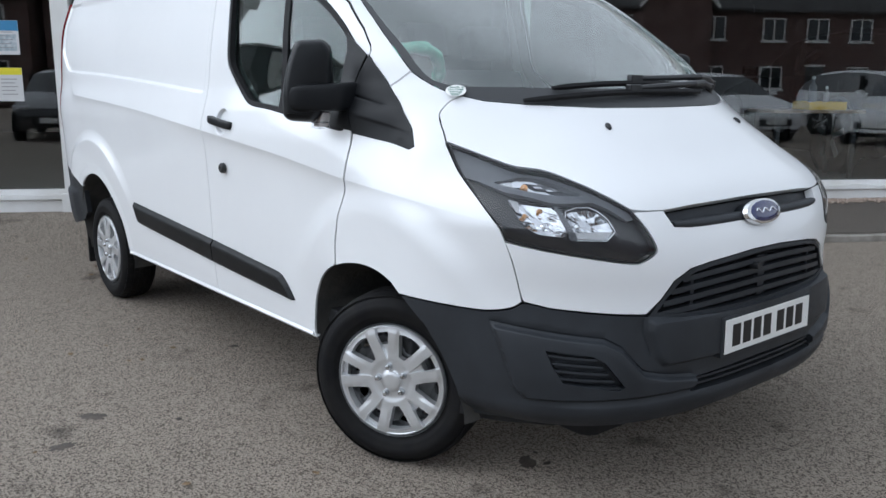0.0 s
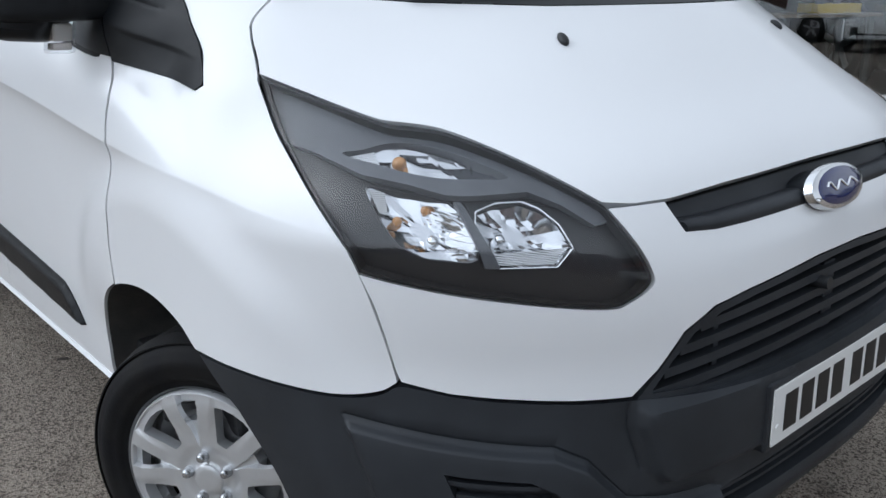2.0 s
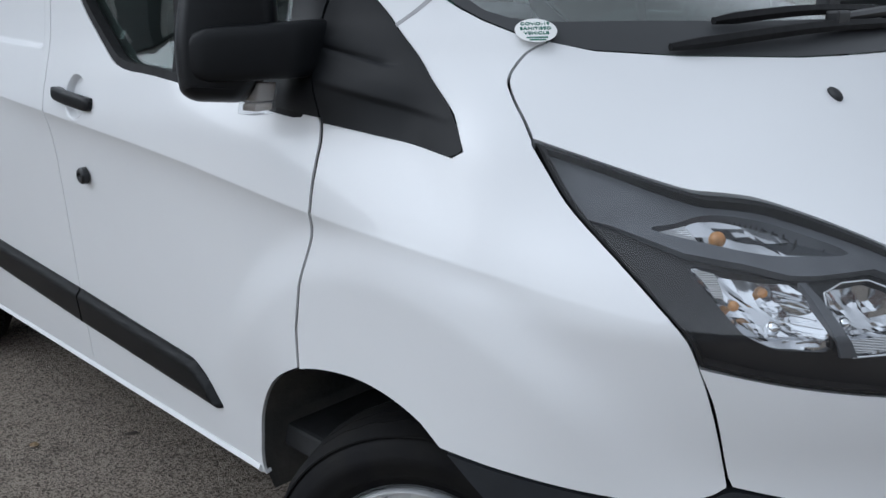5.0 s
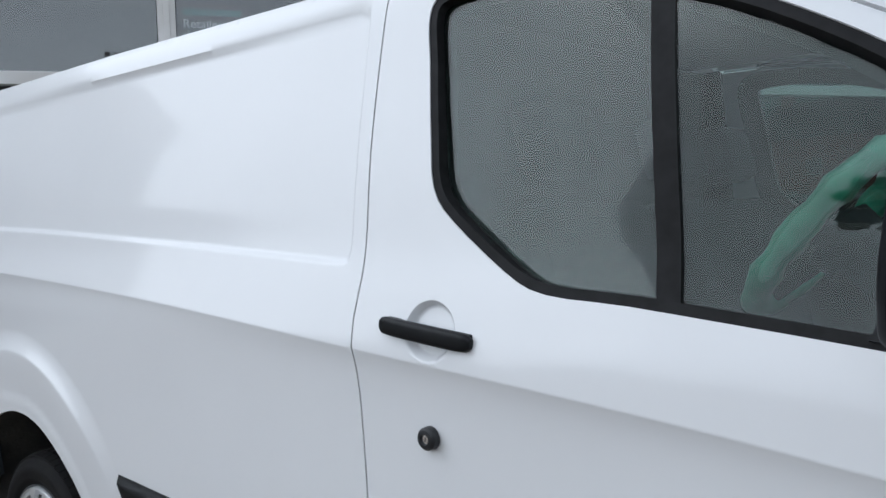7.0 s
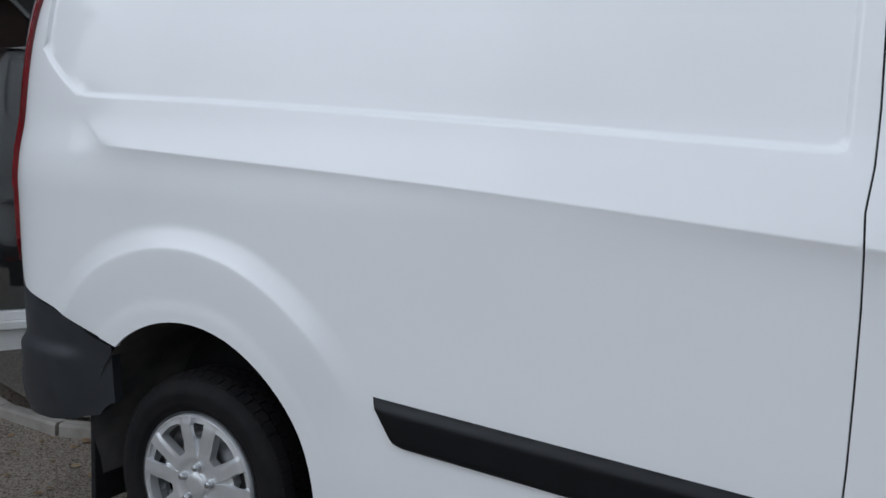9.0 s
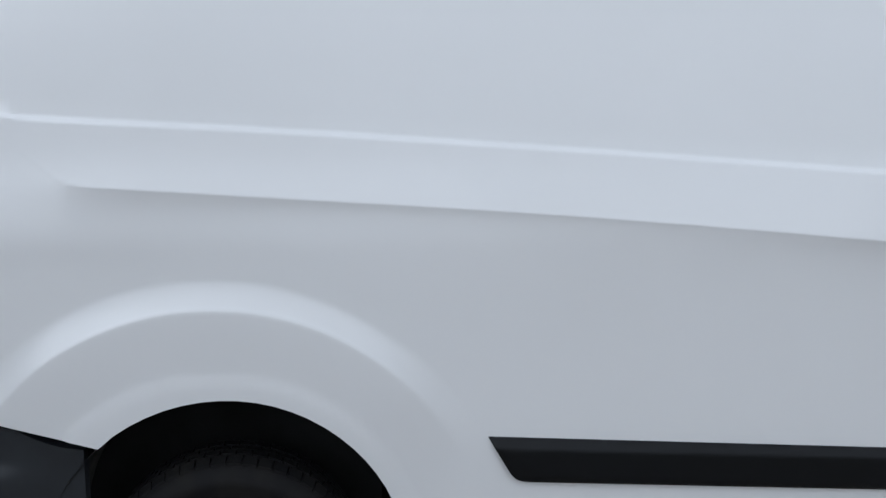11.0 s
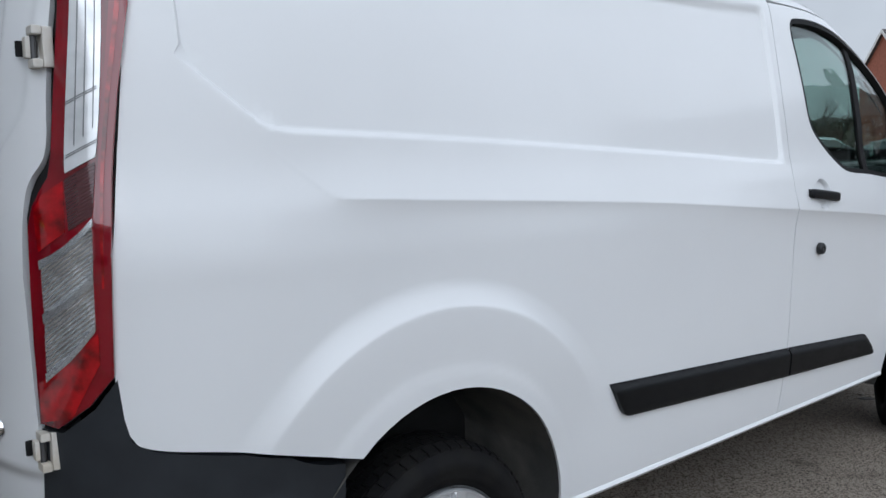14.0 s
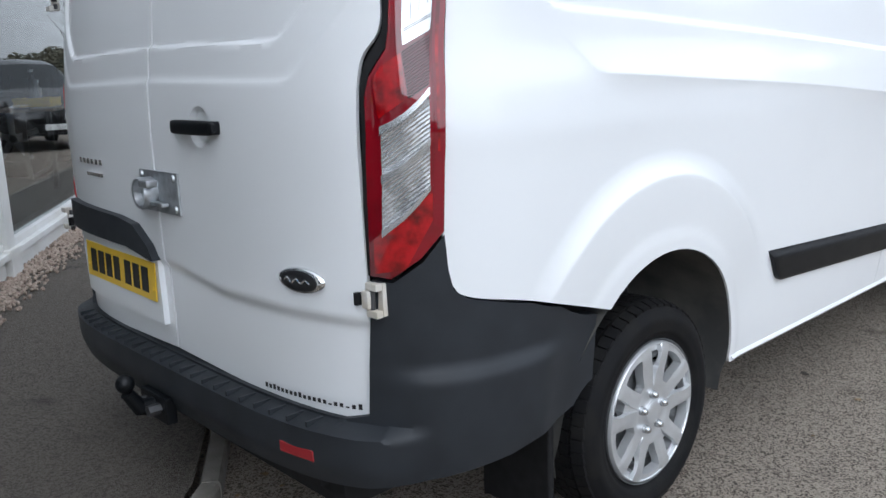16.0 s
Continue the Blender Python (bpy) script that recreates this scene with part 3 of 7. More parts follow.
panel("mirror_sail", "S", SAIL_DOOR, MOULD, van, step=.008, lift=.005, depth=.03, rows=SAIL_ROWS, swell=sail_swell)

# windscreen pillar and the rail over the door
EDGE = [(42.1, 1.366), (41.2, 1.40), (40.6, 1.43), (40.8, 1.475), (42.4, 1.55), (44.4, 1.62), (46.5, 1.70), (49, 1.80), (51, 1.85)]
PILLAR = [(-.193, 1.418), *GAP_TOP, (-1.34, 1.85), (-1.34, 1.868), (-1.05, 1.872), (-.85, 1.862), *[nose_x(a, z) for a, z in EDGE[::-1]], (-.077, 1.316)]
panel("windscreen_pillar", "S", PILLAR, WHITE, van, step=.014, inset=.0006)

SEALANT = material("joint_sealant", (.40, .40, .41), .5, vary=.1, vary_scale=30)
panel("joint_sealant", "S", seal_strip([(-.078, 1.3125), (-.056, 1.336), nose_x(42.2, 1.3645)], .0035), SEALANT, van, step=.01, inset=0, depth=.002, lift=.0006)

# bonnet, over the whole width
half = [(39.2, 1.147), (41.1, 1.124), (43.6, 1.099), (46.4, 1.080), (49.2, 1.075), (52.4, 1.067), (56.0, 1.043), (60.0, 1.007), (64.2, .963), (68, .956), (72.5, .955), (80, .962), (90, .966)]
half = flow(half[:9], 4) + half[9:]
rear = [*[(a + .12, z - .0005) for a, z in SHUT[2:]], (53.6, 1.2685), (60.6, 1.257), (75, 1.247), (90, 1.245)]
both = lambda row: row + [(180 - a, z) for a, z in row[-2::-1]]
panel("bonnet", "F", both(half) + both(rear)[::-1], WHITE, van, both=False, step=.018, depth=.03, inset=.0008)

# white upper bumper with the headlight cut-outs
LAMP = [(38.9, 1.141), (41.1, 1.1185), (43.6, 1.0935), (46.4, 1.075), (49.2, 1.070), (52.4, 1.062), (56.0, 1.038), (60.0, 1.002), (64.2, .958), (65.4, .908), (65.9, .860), (65.4, .836), (62.4, .815), (59.4, .810), (49.2, .832), (39.2, .853), (30.5, .874), (29.5, .936), (29.7, .984), (32.8, 1.050), (36.3, 1.102)]
LAMP = flow(LAMP[:9], 4)[:-1] + flow(LAMP[8:17], 4)[:-1] + flow(LAMP[16:] + LAMP[:1], 4)[:-1]
GRILLE_LOW = [(62.0, .648), (65.2, .690), (68.6, .746), (73.0, .778), (78.0, .790), (88, .804), (90, .804)]
skirt = [(30.3, .871), (39.2, .850), (49.2, .829), (59.4, .807), (62.4, .812), (65.8, .834), (66.3, .860), (65.8, .908), (64.5, .955), (68, .954), (71.8, .953), (72.6, .905), (76.4, .899), (80.6, .898), (90, .898)]
skirt = flow(skirt[:9], 4) + skirt[9:]
lower = [(31.65, .82), (33.75, .705), (34.2, .691), (40, .676), (48, .666), (55, .657), (62.0, .650), *GRILLE_LOW[1:]]
panel("front_bumper_skin", "F", both(skirt) + both(lower)[::-1], WHITE, van, both=False, step=.015, depth=.03, inset=.0010)

# dark inner shell that closes the gaps
for name, chart, poly in (("bay_lining", "S", [(-1.30, .37), (-1.32, 1.86), (-3.5, 1.85), (-3.62, 1.5), (-3.64, .80), (-3.22, .69), *arch_r(130, 0)[1:]]),
                          ("door_lining", "S", [(-1.42, .37), (-1.42, 1.17), (.05, 1.08), (.35, .9), (.42, .68), (.1, .70), (-.12, .735), (-.27, .70), (-.38, .63), (-.5, .45), (-.52, .37)])):
    vf = sheet(chart, poly, step=.06, inset=0, depth=0, lift=-.030)
    part(name, vf, DARK, van)
    part(name, other_side(vf), DARK, van)
vf = sheet("F", both([(30, 1.08), (40, 1.17), (50, 1.21), (70, 1.205), (90, 1.205)]) + both([(10, .22), (30, .26), (60, .28), (90, .30)])[::-1], step=.05, inset=0, depth=0, lift=-.055)
part("nose_lining", vf, DARK, van)

# black lower bumper
fore = [*flow([(4.8, .650), (14, .653), (25, .652), (30.8, .664), (33.6, .683), (36, .683), (41, .672), (48, .662)], 4), (55, .653), (62.2, .645), (70, .635), (80, .628), (90, .626)]
under = [(16.2, .268), (25, .285), (36, .292), (57, .300), (74, .305), (90, .310)]
arch = [(15.6, .30), (14.6, .38), (12.0, .47), (9.6, .57)]
FOG = [(38.8, .552), (49.6, .538), (53.0, .516), (58.2, .440), (56.6, .430), (42.8, .458), (40.4, .502)]
SLOT_LOW = [(76.6, .432), (75.4, .384), (90, .380)]


def pod_top(a):
    return np.interp(a, [25.6, 52.6, 57, 63, 69, 77], [.620, .580, .552, .474, .452, .436])


def plate_edge(z):
    return np.interp(z, [.44, .488, .516, .60, .65], [68.6, 67.4, 65.4, 62.4, 62.2])


def bumper_swell(a, z):
    """Corner pods, the block that carries the plate, and a lip that turns under."""
    a = 90 - np.abs(90 - np.asarray(a, float))
    lip = .012 * bump(.392 - z, 0, .020) * bump(a, 20, 55) - .036 * np.clip((.362 - z) / .075, 0, 1) ** 1.6
    top = pod_top(a)
    pod = .024 * bump(soft_min((a - 25.6 - (.62 - z) * 20) / 1.5, (top - z) / .013, (z - .388 - .05 * bump(34 - a, 0, 6)) / .018, k=.3), 0, 1)
    plate = .022 * bump(soft_min((a - plate_edge(z)) / 1.9, (.640 - z) / .02, (z - .484) / .014, k=.12), 0, 1)
    seam = np.clip(1 - np.abs(z - top - .005) / .005, 0, 1) * bump(a, 25.8, 26.4) * bump(76.6 - a, 0, 1.5)
    seam = np.maximum(seam, np.clip(1 - np.abs(a - plate_edge(z) + .5) / .45, 0, 1) * bump(z, .520, .530) * bump(.645 - z, 0, .01))
    return lip + np.maximum(pod, plate) - .004 * seam


fog_hole, slot_hole = FOG, both(SLOT_LOW[:1] + [(90, .436)]) + both(SLOT_LOW[1:])[::-1]
pod_a = np.arange(25.6, 77, .25)
bumper_rows = [np.stack([q, pod_top(pod_a) - o], 1) for o in (-.010, -.0075, -.005, -.0025, 0, .003, .006, .009, .012, .015) for q in (pod_a, 180 - pod_a)]
edge_z = np.arange(.478, .65, .006)
bumper_rows += [np.stack([side_a(plate_edge(edge_z) + o), edge_z], 1) for o in (-.95, -.72, -.5, -.28, -.05, .3, .65, 1.0, 1.3, 1.7) for side_a in (lambda v: v, lambda v: 180 - v)]
bumper_rows += [np.stack([np.arange(66.5, 113.6, .4), np.full(118, h)], 1) for h in (.481, .484, .487, .490, .493, .496, .499)]
bumper_rows += [np.stack([q, np.full(len(pod_a), h)], 1) for h in (.372, .378, .385, .392, .399, .406, .345, .358) for q in (pod_a, 180 - pod_a)]
panel("front_bumper", "F", [*both(fore), (170.4, .57), (168, .47), (165.4, .38), (164.4, .30), *both(under)[::-1], *arch], BLACK, van, both=False, step=.011, depth=.04, swell=bumper_swell, rows=bumper_rows,
      holes=[fog_hole, [(180 - a, z) for a, z in fog_hole[::-1]], slot_hole])

# roof with its header over the windscreen
vs, fs = [], []
for x in np.linspace(-.74, -3.775, 70):
    top = float(np.interp(-x, [.74, .80, .95, 1.2, 1.6, 2.6, 3.3, 3.6, 3.72, 3.775], [1.852, 1.868, 1.898, 1.928, 1.948, 1.960, 1.950, 1.93, 1.90, 1.862]))
    w = float(side(min(max(x, -3.6), -.9), 1.862)) - .004
    w *= 1 - .30 * bump(x, -.95, -.70) - .06 * bump(-x, 3.6, 3.78)
    for y in np.linspace(-1, 1, 33):
        vs.append((x + .04 * (1 - y * y) * bump(x, -1.2, -.74), y * w, 1.866 + (top - 1.866) * (1 - abs(y) ** 3.4)))
for i in range(69):
    for j in range(32):
        a = i * 33 + j
        fs.append((a, a + 33, a + 34, a + 1))
smooth(part("roof", (vs, fs), WHITE, van), 60)

# rear doors
RDOOR = [(-.797, .79), (-.789, .65), (-.786, .52), (-.76, .505), (-.45, .510), (-.003, .522), (-.003, 1.862), (-.745, 1.862), (-.800, 1.80), (-.832, 1.36), (-.828, 1.325), (-.800, 1.285), (-.796, 1.24)]


def rear_relief(y, z):
    a = np.abs(y)
    top = soft_min(z - 1.326 - .02 * (.5 - a), (.60 - a) * .72 + (z - 1.336) * .69, .70 - a, 1.80 - z, k=.012)
    ledge = .742 + .03 * bump(.35 - a, 0, .35)
    scoop = np.hypot((y + .268) / .052, (z - 1.140) / .050)
    return -.011 * bump(top, -.003, .006) - .005 * bump(top + .085, -.006, .012) - .012 * bump(ledge - z, -.010, .022) - .012 * bump(1 - scoop, 0, .25) * (y < -.01)


rear_rows = [np.array([(-.268 + .052 * q * math.cos(a), 1.140 + .050 * q * math.sin(a)) for a in np.linspace(0, 2 * math.pi, 40, endpoint=False)]) for q in (.66, .74, .82, .90, .98, 1.05)]
rear_rows += [np.stack([np.arange(-.8, .01, .012), np.full(68, h)], 1) for h in (1.238, 1.243, 1.248, 1.253)]
slant_z = np.arange(1.336, 1.445, .008)
rear_rows += [np.stack([-(.600 + (slant_z - 1.336) * .958 - o), slant_z], 1) for o in (-.008, -.004, 0, .004, .008, .012)]
upper_z = np.arange(1.445, 1.80, .012)
rear_rows += [np.stack([np.full(len(upper_z), -.70 + o), upper_z], 1) for o in (-.004, -.001, .002, .005, .008)]
slant_z = np.arange(1.255, 1.40, .008)
rear_rows += [np.stack([-(.718 + (slant_z - 1.336) * .958 - o), slant_z], 1) for o in (-.016, -.010, -.004, .002, .008, .014)]
rear_rows += [np.stack([np.arange(-.8, .01, .016), np.full(51, h)], 1) for h in (1.322, 1.328, 1.334, 1.34, 1.346, 1.352)]
RDOOR = rounded(RDOOR, [.01, .1, .03, .02, .1, .004, .02, .03, .05, .02, .03, .03, .03])
panel("rear_door", "B", RDOOR, WHITE, van, both=False, step=.009, swell=rear_relief, rows=rear_rows)
mirrored = [(-y, z) for y, z in RDOOR[::-1]]
panel("rear_door", "B", mirrored, WHITE, van, both=False, step=.009, swell=rear_relief, rows=[r * (-1, 1) for r in rear_rows])
vf = sheet("B", [(-.86, .48), (.86, .48), (.84, 1.85), (-.84, 1.85)], step=.06, inset=0, depth=0, lift=-.032)
part("tail_lining", vf, DARK, van)


# ---- parts of the van ----
LENS = thin_glass("clear_lens_skin", (.94, .95, .96), .04)
FRIT = material("ceramic_border", (.045, .047, .050), .5)
GREYBEZEL = material("lamp_bezel", (.115, .120, .130), .36, vary=.2, vary_scale=20)
BLACKBEZEL = material("lamp_bezel_black", (.020, .020, .022), .30, vary=.2, vary_scale=20)
MIRROR = material("reflector", (.9, .91, .92), .05, metal=1.0)
LAMPMIRROR = material("lamp_reflector", (.66, .67, .69), .09, metal=1.0)
FLUTED = material("fluted_lamp_lens", (.80, .81, .82), .16, metal=.6, coat=1.0)
AMBER = material("amber_bulb_and_glint", (.80, .45, .20), .12, transmission=.5)
WHITEPL = material("plate_white", (.78, .78, .76), .35, vary=.05, vary_scale=10)
YELLOWPL = material("plate_yellow", (.80, .52, .03), .35, vary=.05, vary_scale=10)
INK = material("plate_ink", (.010, .010, .011), .4)
BLUE = material("badge_blue", (.012, .018, .10), .15, coat=1.0)
GREENFILM = material("green_film", (.16, .66, .44), .35, transmission=.3, vary=.25, vary_scale=18)
CAB = material("cab_plastic", (.035, .036, .038), .6, vary=.3, vary_scale=15)
CABLIGHT = material("cab_lining", (.075, .075, .075), .7, vary=.1, vary_scale=6)
CLOTH = material("seat_cloth", (.040, .042, .048), .9, vary=.4, vary_scale=60, bump_size=.0008, bump_scale=500)
WHITEPLASTIC = material("white_hinge", (.72, .71, .68), .4, grain=(.55, .50, .42), vary_scale=12)
REDPLAIN = material("reflector_red", (.30, .02, .025), .18, coat=.5)

LENSBODY = material("indicator_lens", (.75, .70, .66), .12, transmission=.6, coat=.5)
ARCHLINER = material("arch_liner", (.05, .05, .049), .85, grain=(.10, .095, .085), vary_scale=7, bump_size=.002, bump_scale=60)
REFLECT = material("ribbed_clear_lens", (.90, .91, .92), .16, metal=.8, coat=1.0, vary=.35, vary_scale=22)


def fluted(m, scale, depth, way):
    """Fine parallel flutes moulded into a lens."""
    n, l = m.node_tree.nodes, m.node_tree.links
    co, mp, wave, b = n.new("ShaderNodeTexCoord"), n.new("ShaderNodeMapping"), n.new("ShaderNodeTexWave"), n.new("ShaderNodeBump")
    mp.inputs["Rotation"].default_value = way
    wave.bands_direction, wave.wave_profile = "Z", "TRI"
    wave.inputs["Scale"].default_value, wave.inputs["Distortion"].default_value = scale, .6
    b.inputs["Distance"].default_value = depth
    l.new(co.outputs["Object"], mp.inputs["Vector"])
    l.new(mp.outputs["Vector"], wave.inputs["Vector"])
    l.new(wave.outputs["Fac"], b.inputs["Height"])
    l.new(b.outputs["Normal"], n["Principled BSDF"].inputs["Normal"])


fluted(REFLECT, 44, .0028, (.55, .3, 0))
CLEARBACK = material("clear_lamp_lens", (.84, .85, .86), .14, metal=.35, coat=1.0, vary=.25, vary_scale=16)
PALELENS = material("smoked_red_lens", (.12, .040, .045), .14, coat=1.0, metal=.4)
fluted(PALELENS, 60, .002, (.5, .3, 0))
CHROMERIB = material("lens_rib_metal", (.62, .63, .64), .25, metal=.8)
DARKRED = material("dark_red_lens", (.20, .0022, .010), .06, coat=1.0)
# brighter red colours in the lit patches of the red lens
LITRED = material("lit_red_lens", (.42, .002, .006), .08, coat=1.0, vary=.75, vary_scale=26)

fluted(FLUTED, 95, .0015, (.4, .3, 0))

# windscreen with its dark border
edge = [(50.6, 1.2865), (48.1, 1.302), (45.8, 1.3225), (44.2, 1.3415), (42.4, 1.366), (41.5, 1.40), (40.9, 1.43), (41.1, 1.475), (42.7, 1.55), (44.8, 1.62), (46.9, 1.70), (49.4, 1.80), (51.4, 1.846)]
foot = [(53.6, 1.2725), (60.6, 1.261), (75, 1.251), (90, 1.249)]
SCREENP = [*edge[::-1], *foot, *[(180 - a, z) for a, z in foot[-2::-1]], *[(180 - a, z) for a, z in edge], (116, 1.853), (90, 1.856), (64, 1.853)]
inner = [(44.5, 1.395), (44.6, 1.47), (45.8, 1.56), (47.5, 1.64), (50, 1.72), (53, 1.785)]
INNERP = [*inner[::-1], (45.3, 1.360), (46.6, 1.337), (48.8, 1.325), (53.5, 1.317), (62, 1.316), (75, 1.312), (105, 1.312), (118, 1.316), (126.5, 1.317), (131.2, 1.325), (133.4, 1.337), (134.7, 1.360), *[(180 - a, z) for a, z in inner], (110, 1.80), (90, 1.803), (70, 1.80)]
smooth(part("windscreen", sheet("F", SCREENP, step=.018, inset=0, depth=0, lift=-.0052, slab=.0045), SCREEN, van, "slightly green curved windscreen"), 80).visible_shadow = False
smooth(part("windscreen_border", sheet("F", SCREENP, holes=[INNERP], step=.012, inset=0, depth=0, lift=-.0030), FRIT, van), 80)


def on_nose(a, z, lift=0.0):
    p, n = chart_points("F", np.array([[a / 75, z]]), lift)
    return Vector(p[0]), Vector(n[0])


def on_flank(x, z, lift=0.0):
    p, n = chart_points("S", np.array([[x, z]]), lift)
    return Vector(p[0]), Vector(n[0])


def seat_on(p, n, up=(0, 0, 1)):
    """A pose at p whose z is the normal n and whose y leans to up."""
    z = Vector(n).normalized()
    x = Vector(up).cross(z).normalized()
    y = z.cross(x)
    return Matrix(((x[0], y[0], z[0], p[0]), (x[1], y[1], z[1], p[1]), (x[2], y[2], z[2], p[2]), (0, 0, 0, 1)))


# wipers and washer jets
for pivot, clip, tips, lift in (((114.5, 1.306), (86, 1.290), ((60, 1.264), (103, 1.288)), .016), ((122, 1.318), (88.5, 1.318), ((68.8, 1.303), (107, 1.302)), .030)):
    p0, p1 = on_nose(*pivot, .012)[0], on_nose(*clip, lift * .4 + .018)[0]
    mid = on_nose((pivot[0] + clip[0]) / 2, (pivot[1] + clip[1]) / 2, lift * .5 + .026)[0]
    part("wiper_arm", tube([p0, p0.lerp(mid, .5) + Vector((.004, 0, .008)), mid, p1], [.015, .014, .012, .010], 8), TRIM, van)
    pts = [on_nose(tips[0][0] + (tips[1][0] - tips[0][0]) * t, tips[0][1] + (tips[1][1] - tips[0][1]) * t + .006 * math.sin(math.pi * t), .010 + lift * .4 * math.sin(math.pi * t))[0] for t in np.linspace(0, 1, 14)]
    part("wiper_blade", tube(pts, [.007] + [.0115] * 12 + [.007], 6), RUBBER, van)
    part("wiper_clip", boxed((-.012, -.032, -.012), (.014, .032, .014), .005, Matrix.Translation(p1)), TRIM, van)
    part("wiper_pivot", tube([p0 - Vector((.012, 0, .03)), p0 + Vector((.004, 0, .012))], [.022, .016], 12), TRIM, van)
for a in (73.2, 106.8):
    p, n = on_nose(a, 1.188, .003)
    bm = bmesh.new()
    bmesh.ops.create_uvsphere(bm, u_segments=12, v_segments=8, radius=1)
    bmesh.ops.scale(bm, vec=(.010, .017, .008), verts=bm.verts)
    bmesh.ops.transform(bm, matrix=seat_on(p, n), verts=bm.verts)
    smooth(part("washer_jet", bm, TRIM, van), 60)

# round sticker at the foot of the windscreen
p, n = on_nose(50.0, 1.2985, .006)
m = seat_on(p, n + Vector((0, 0, .55)))
bm = bmesh.new()
bmesh.ops.create_circle(bm, cap_ends=True, segments=40, radius=.034)
bmesh.ops.transform(bm, matrix=m, verts=bm.verts)
sticker = part("sticker", bm, WHITEPL, van, "round white printed sticker")
GREENINK = material("green_ink", (.02, .16, .11), .5)
for k, (text, size) in enumerate((("COVID-19", .0108), ("SANITISED", .0108), ("VEHICLE", .0108))):
    letters("writing", text, size, GREENINK, sticker, m @ Matrix.Translation((0, .018 - .0135 * k, .0006)))
for k in range(2):
    part("writing_bar", boxed((-.017 + .004 * k, -.0225 - .0065 * k, .0004), (.017 - .004 * k, -.0195 - .0065 * k, .0010), 0, m), GREENINK, sticker)

# ---- headlights ----
IND = arcs([(38.8, 1.042), (42.0, 1.049), (45.7, 1.058), (48.7, 1.057), (51.3, 1.049), (53.4, 1.035), (55.8, 1.009), (51.0, 1.009), (46.7, 1.013), (42.6, 1.026)], 3)
LOWB = arcs([(38.4, 1.006), (41, 1.002), (44.4, .994), (47.6, .982), (47.2, .945), (46.2, .893), (42.2, .890), (38.7, .895), (36.9, .915), (36.4, .955), (37.0, .985)], 3)
HIGHB = rounded([(49.4, .972), (52.5, .983), (55.8, .983), (57.3, .972), (58.8, .944), (59.0, .907), (55.8, .877), (48.0, .879), (47.7, .918), (48.3, .951)], .3)
BROW = [(32.9, 1.050), (35.2, 1.041), (38.6, 1.012), (43.5, 1.000), (46.8, .987), (49.5, .985), (52.9, .986), (56.7, .987), (59.5, .967), (62.4, .932)]


def bowl(poly, depth, flutes):
    """A swell that deepens towards the middle of the outline, pressed into facets that fan out from it."""
    q = np.array(poly)
    c = q.mean(0)
    r = np.abs(q - c).max(0)

    def dish(a, z):
        u, v = (a - c[0]) / r[0], (z - c[1]) / r[1]
        fan = np.abs((np.arctan2(v, u) / (2 * math.pi) * flutes) % 1 - .5)
        far = np.hypot(u, v)
        steps = np.abs((far * 1.7) % 1 - .5)
        return -depth * np.clip(1 - far ** 2, 0, 1) - .0075 * (fan + .5 * steps) * bump(far, .10, .4)

    return dish


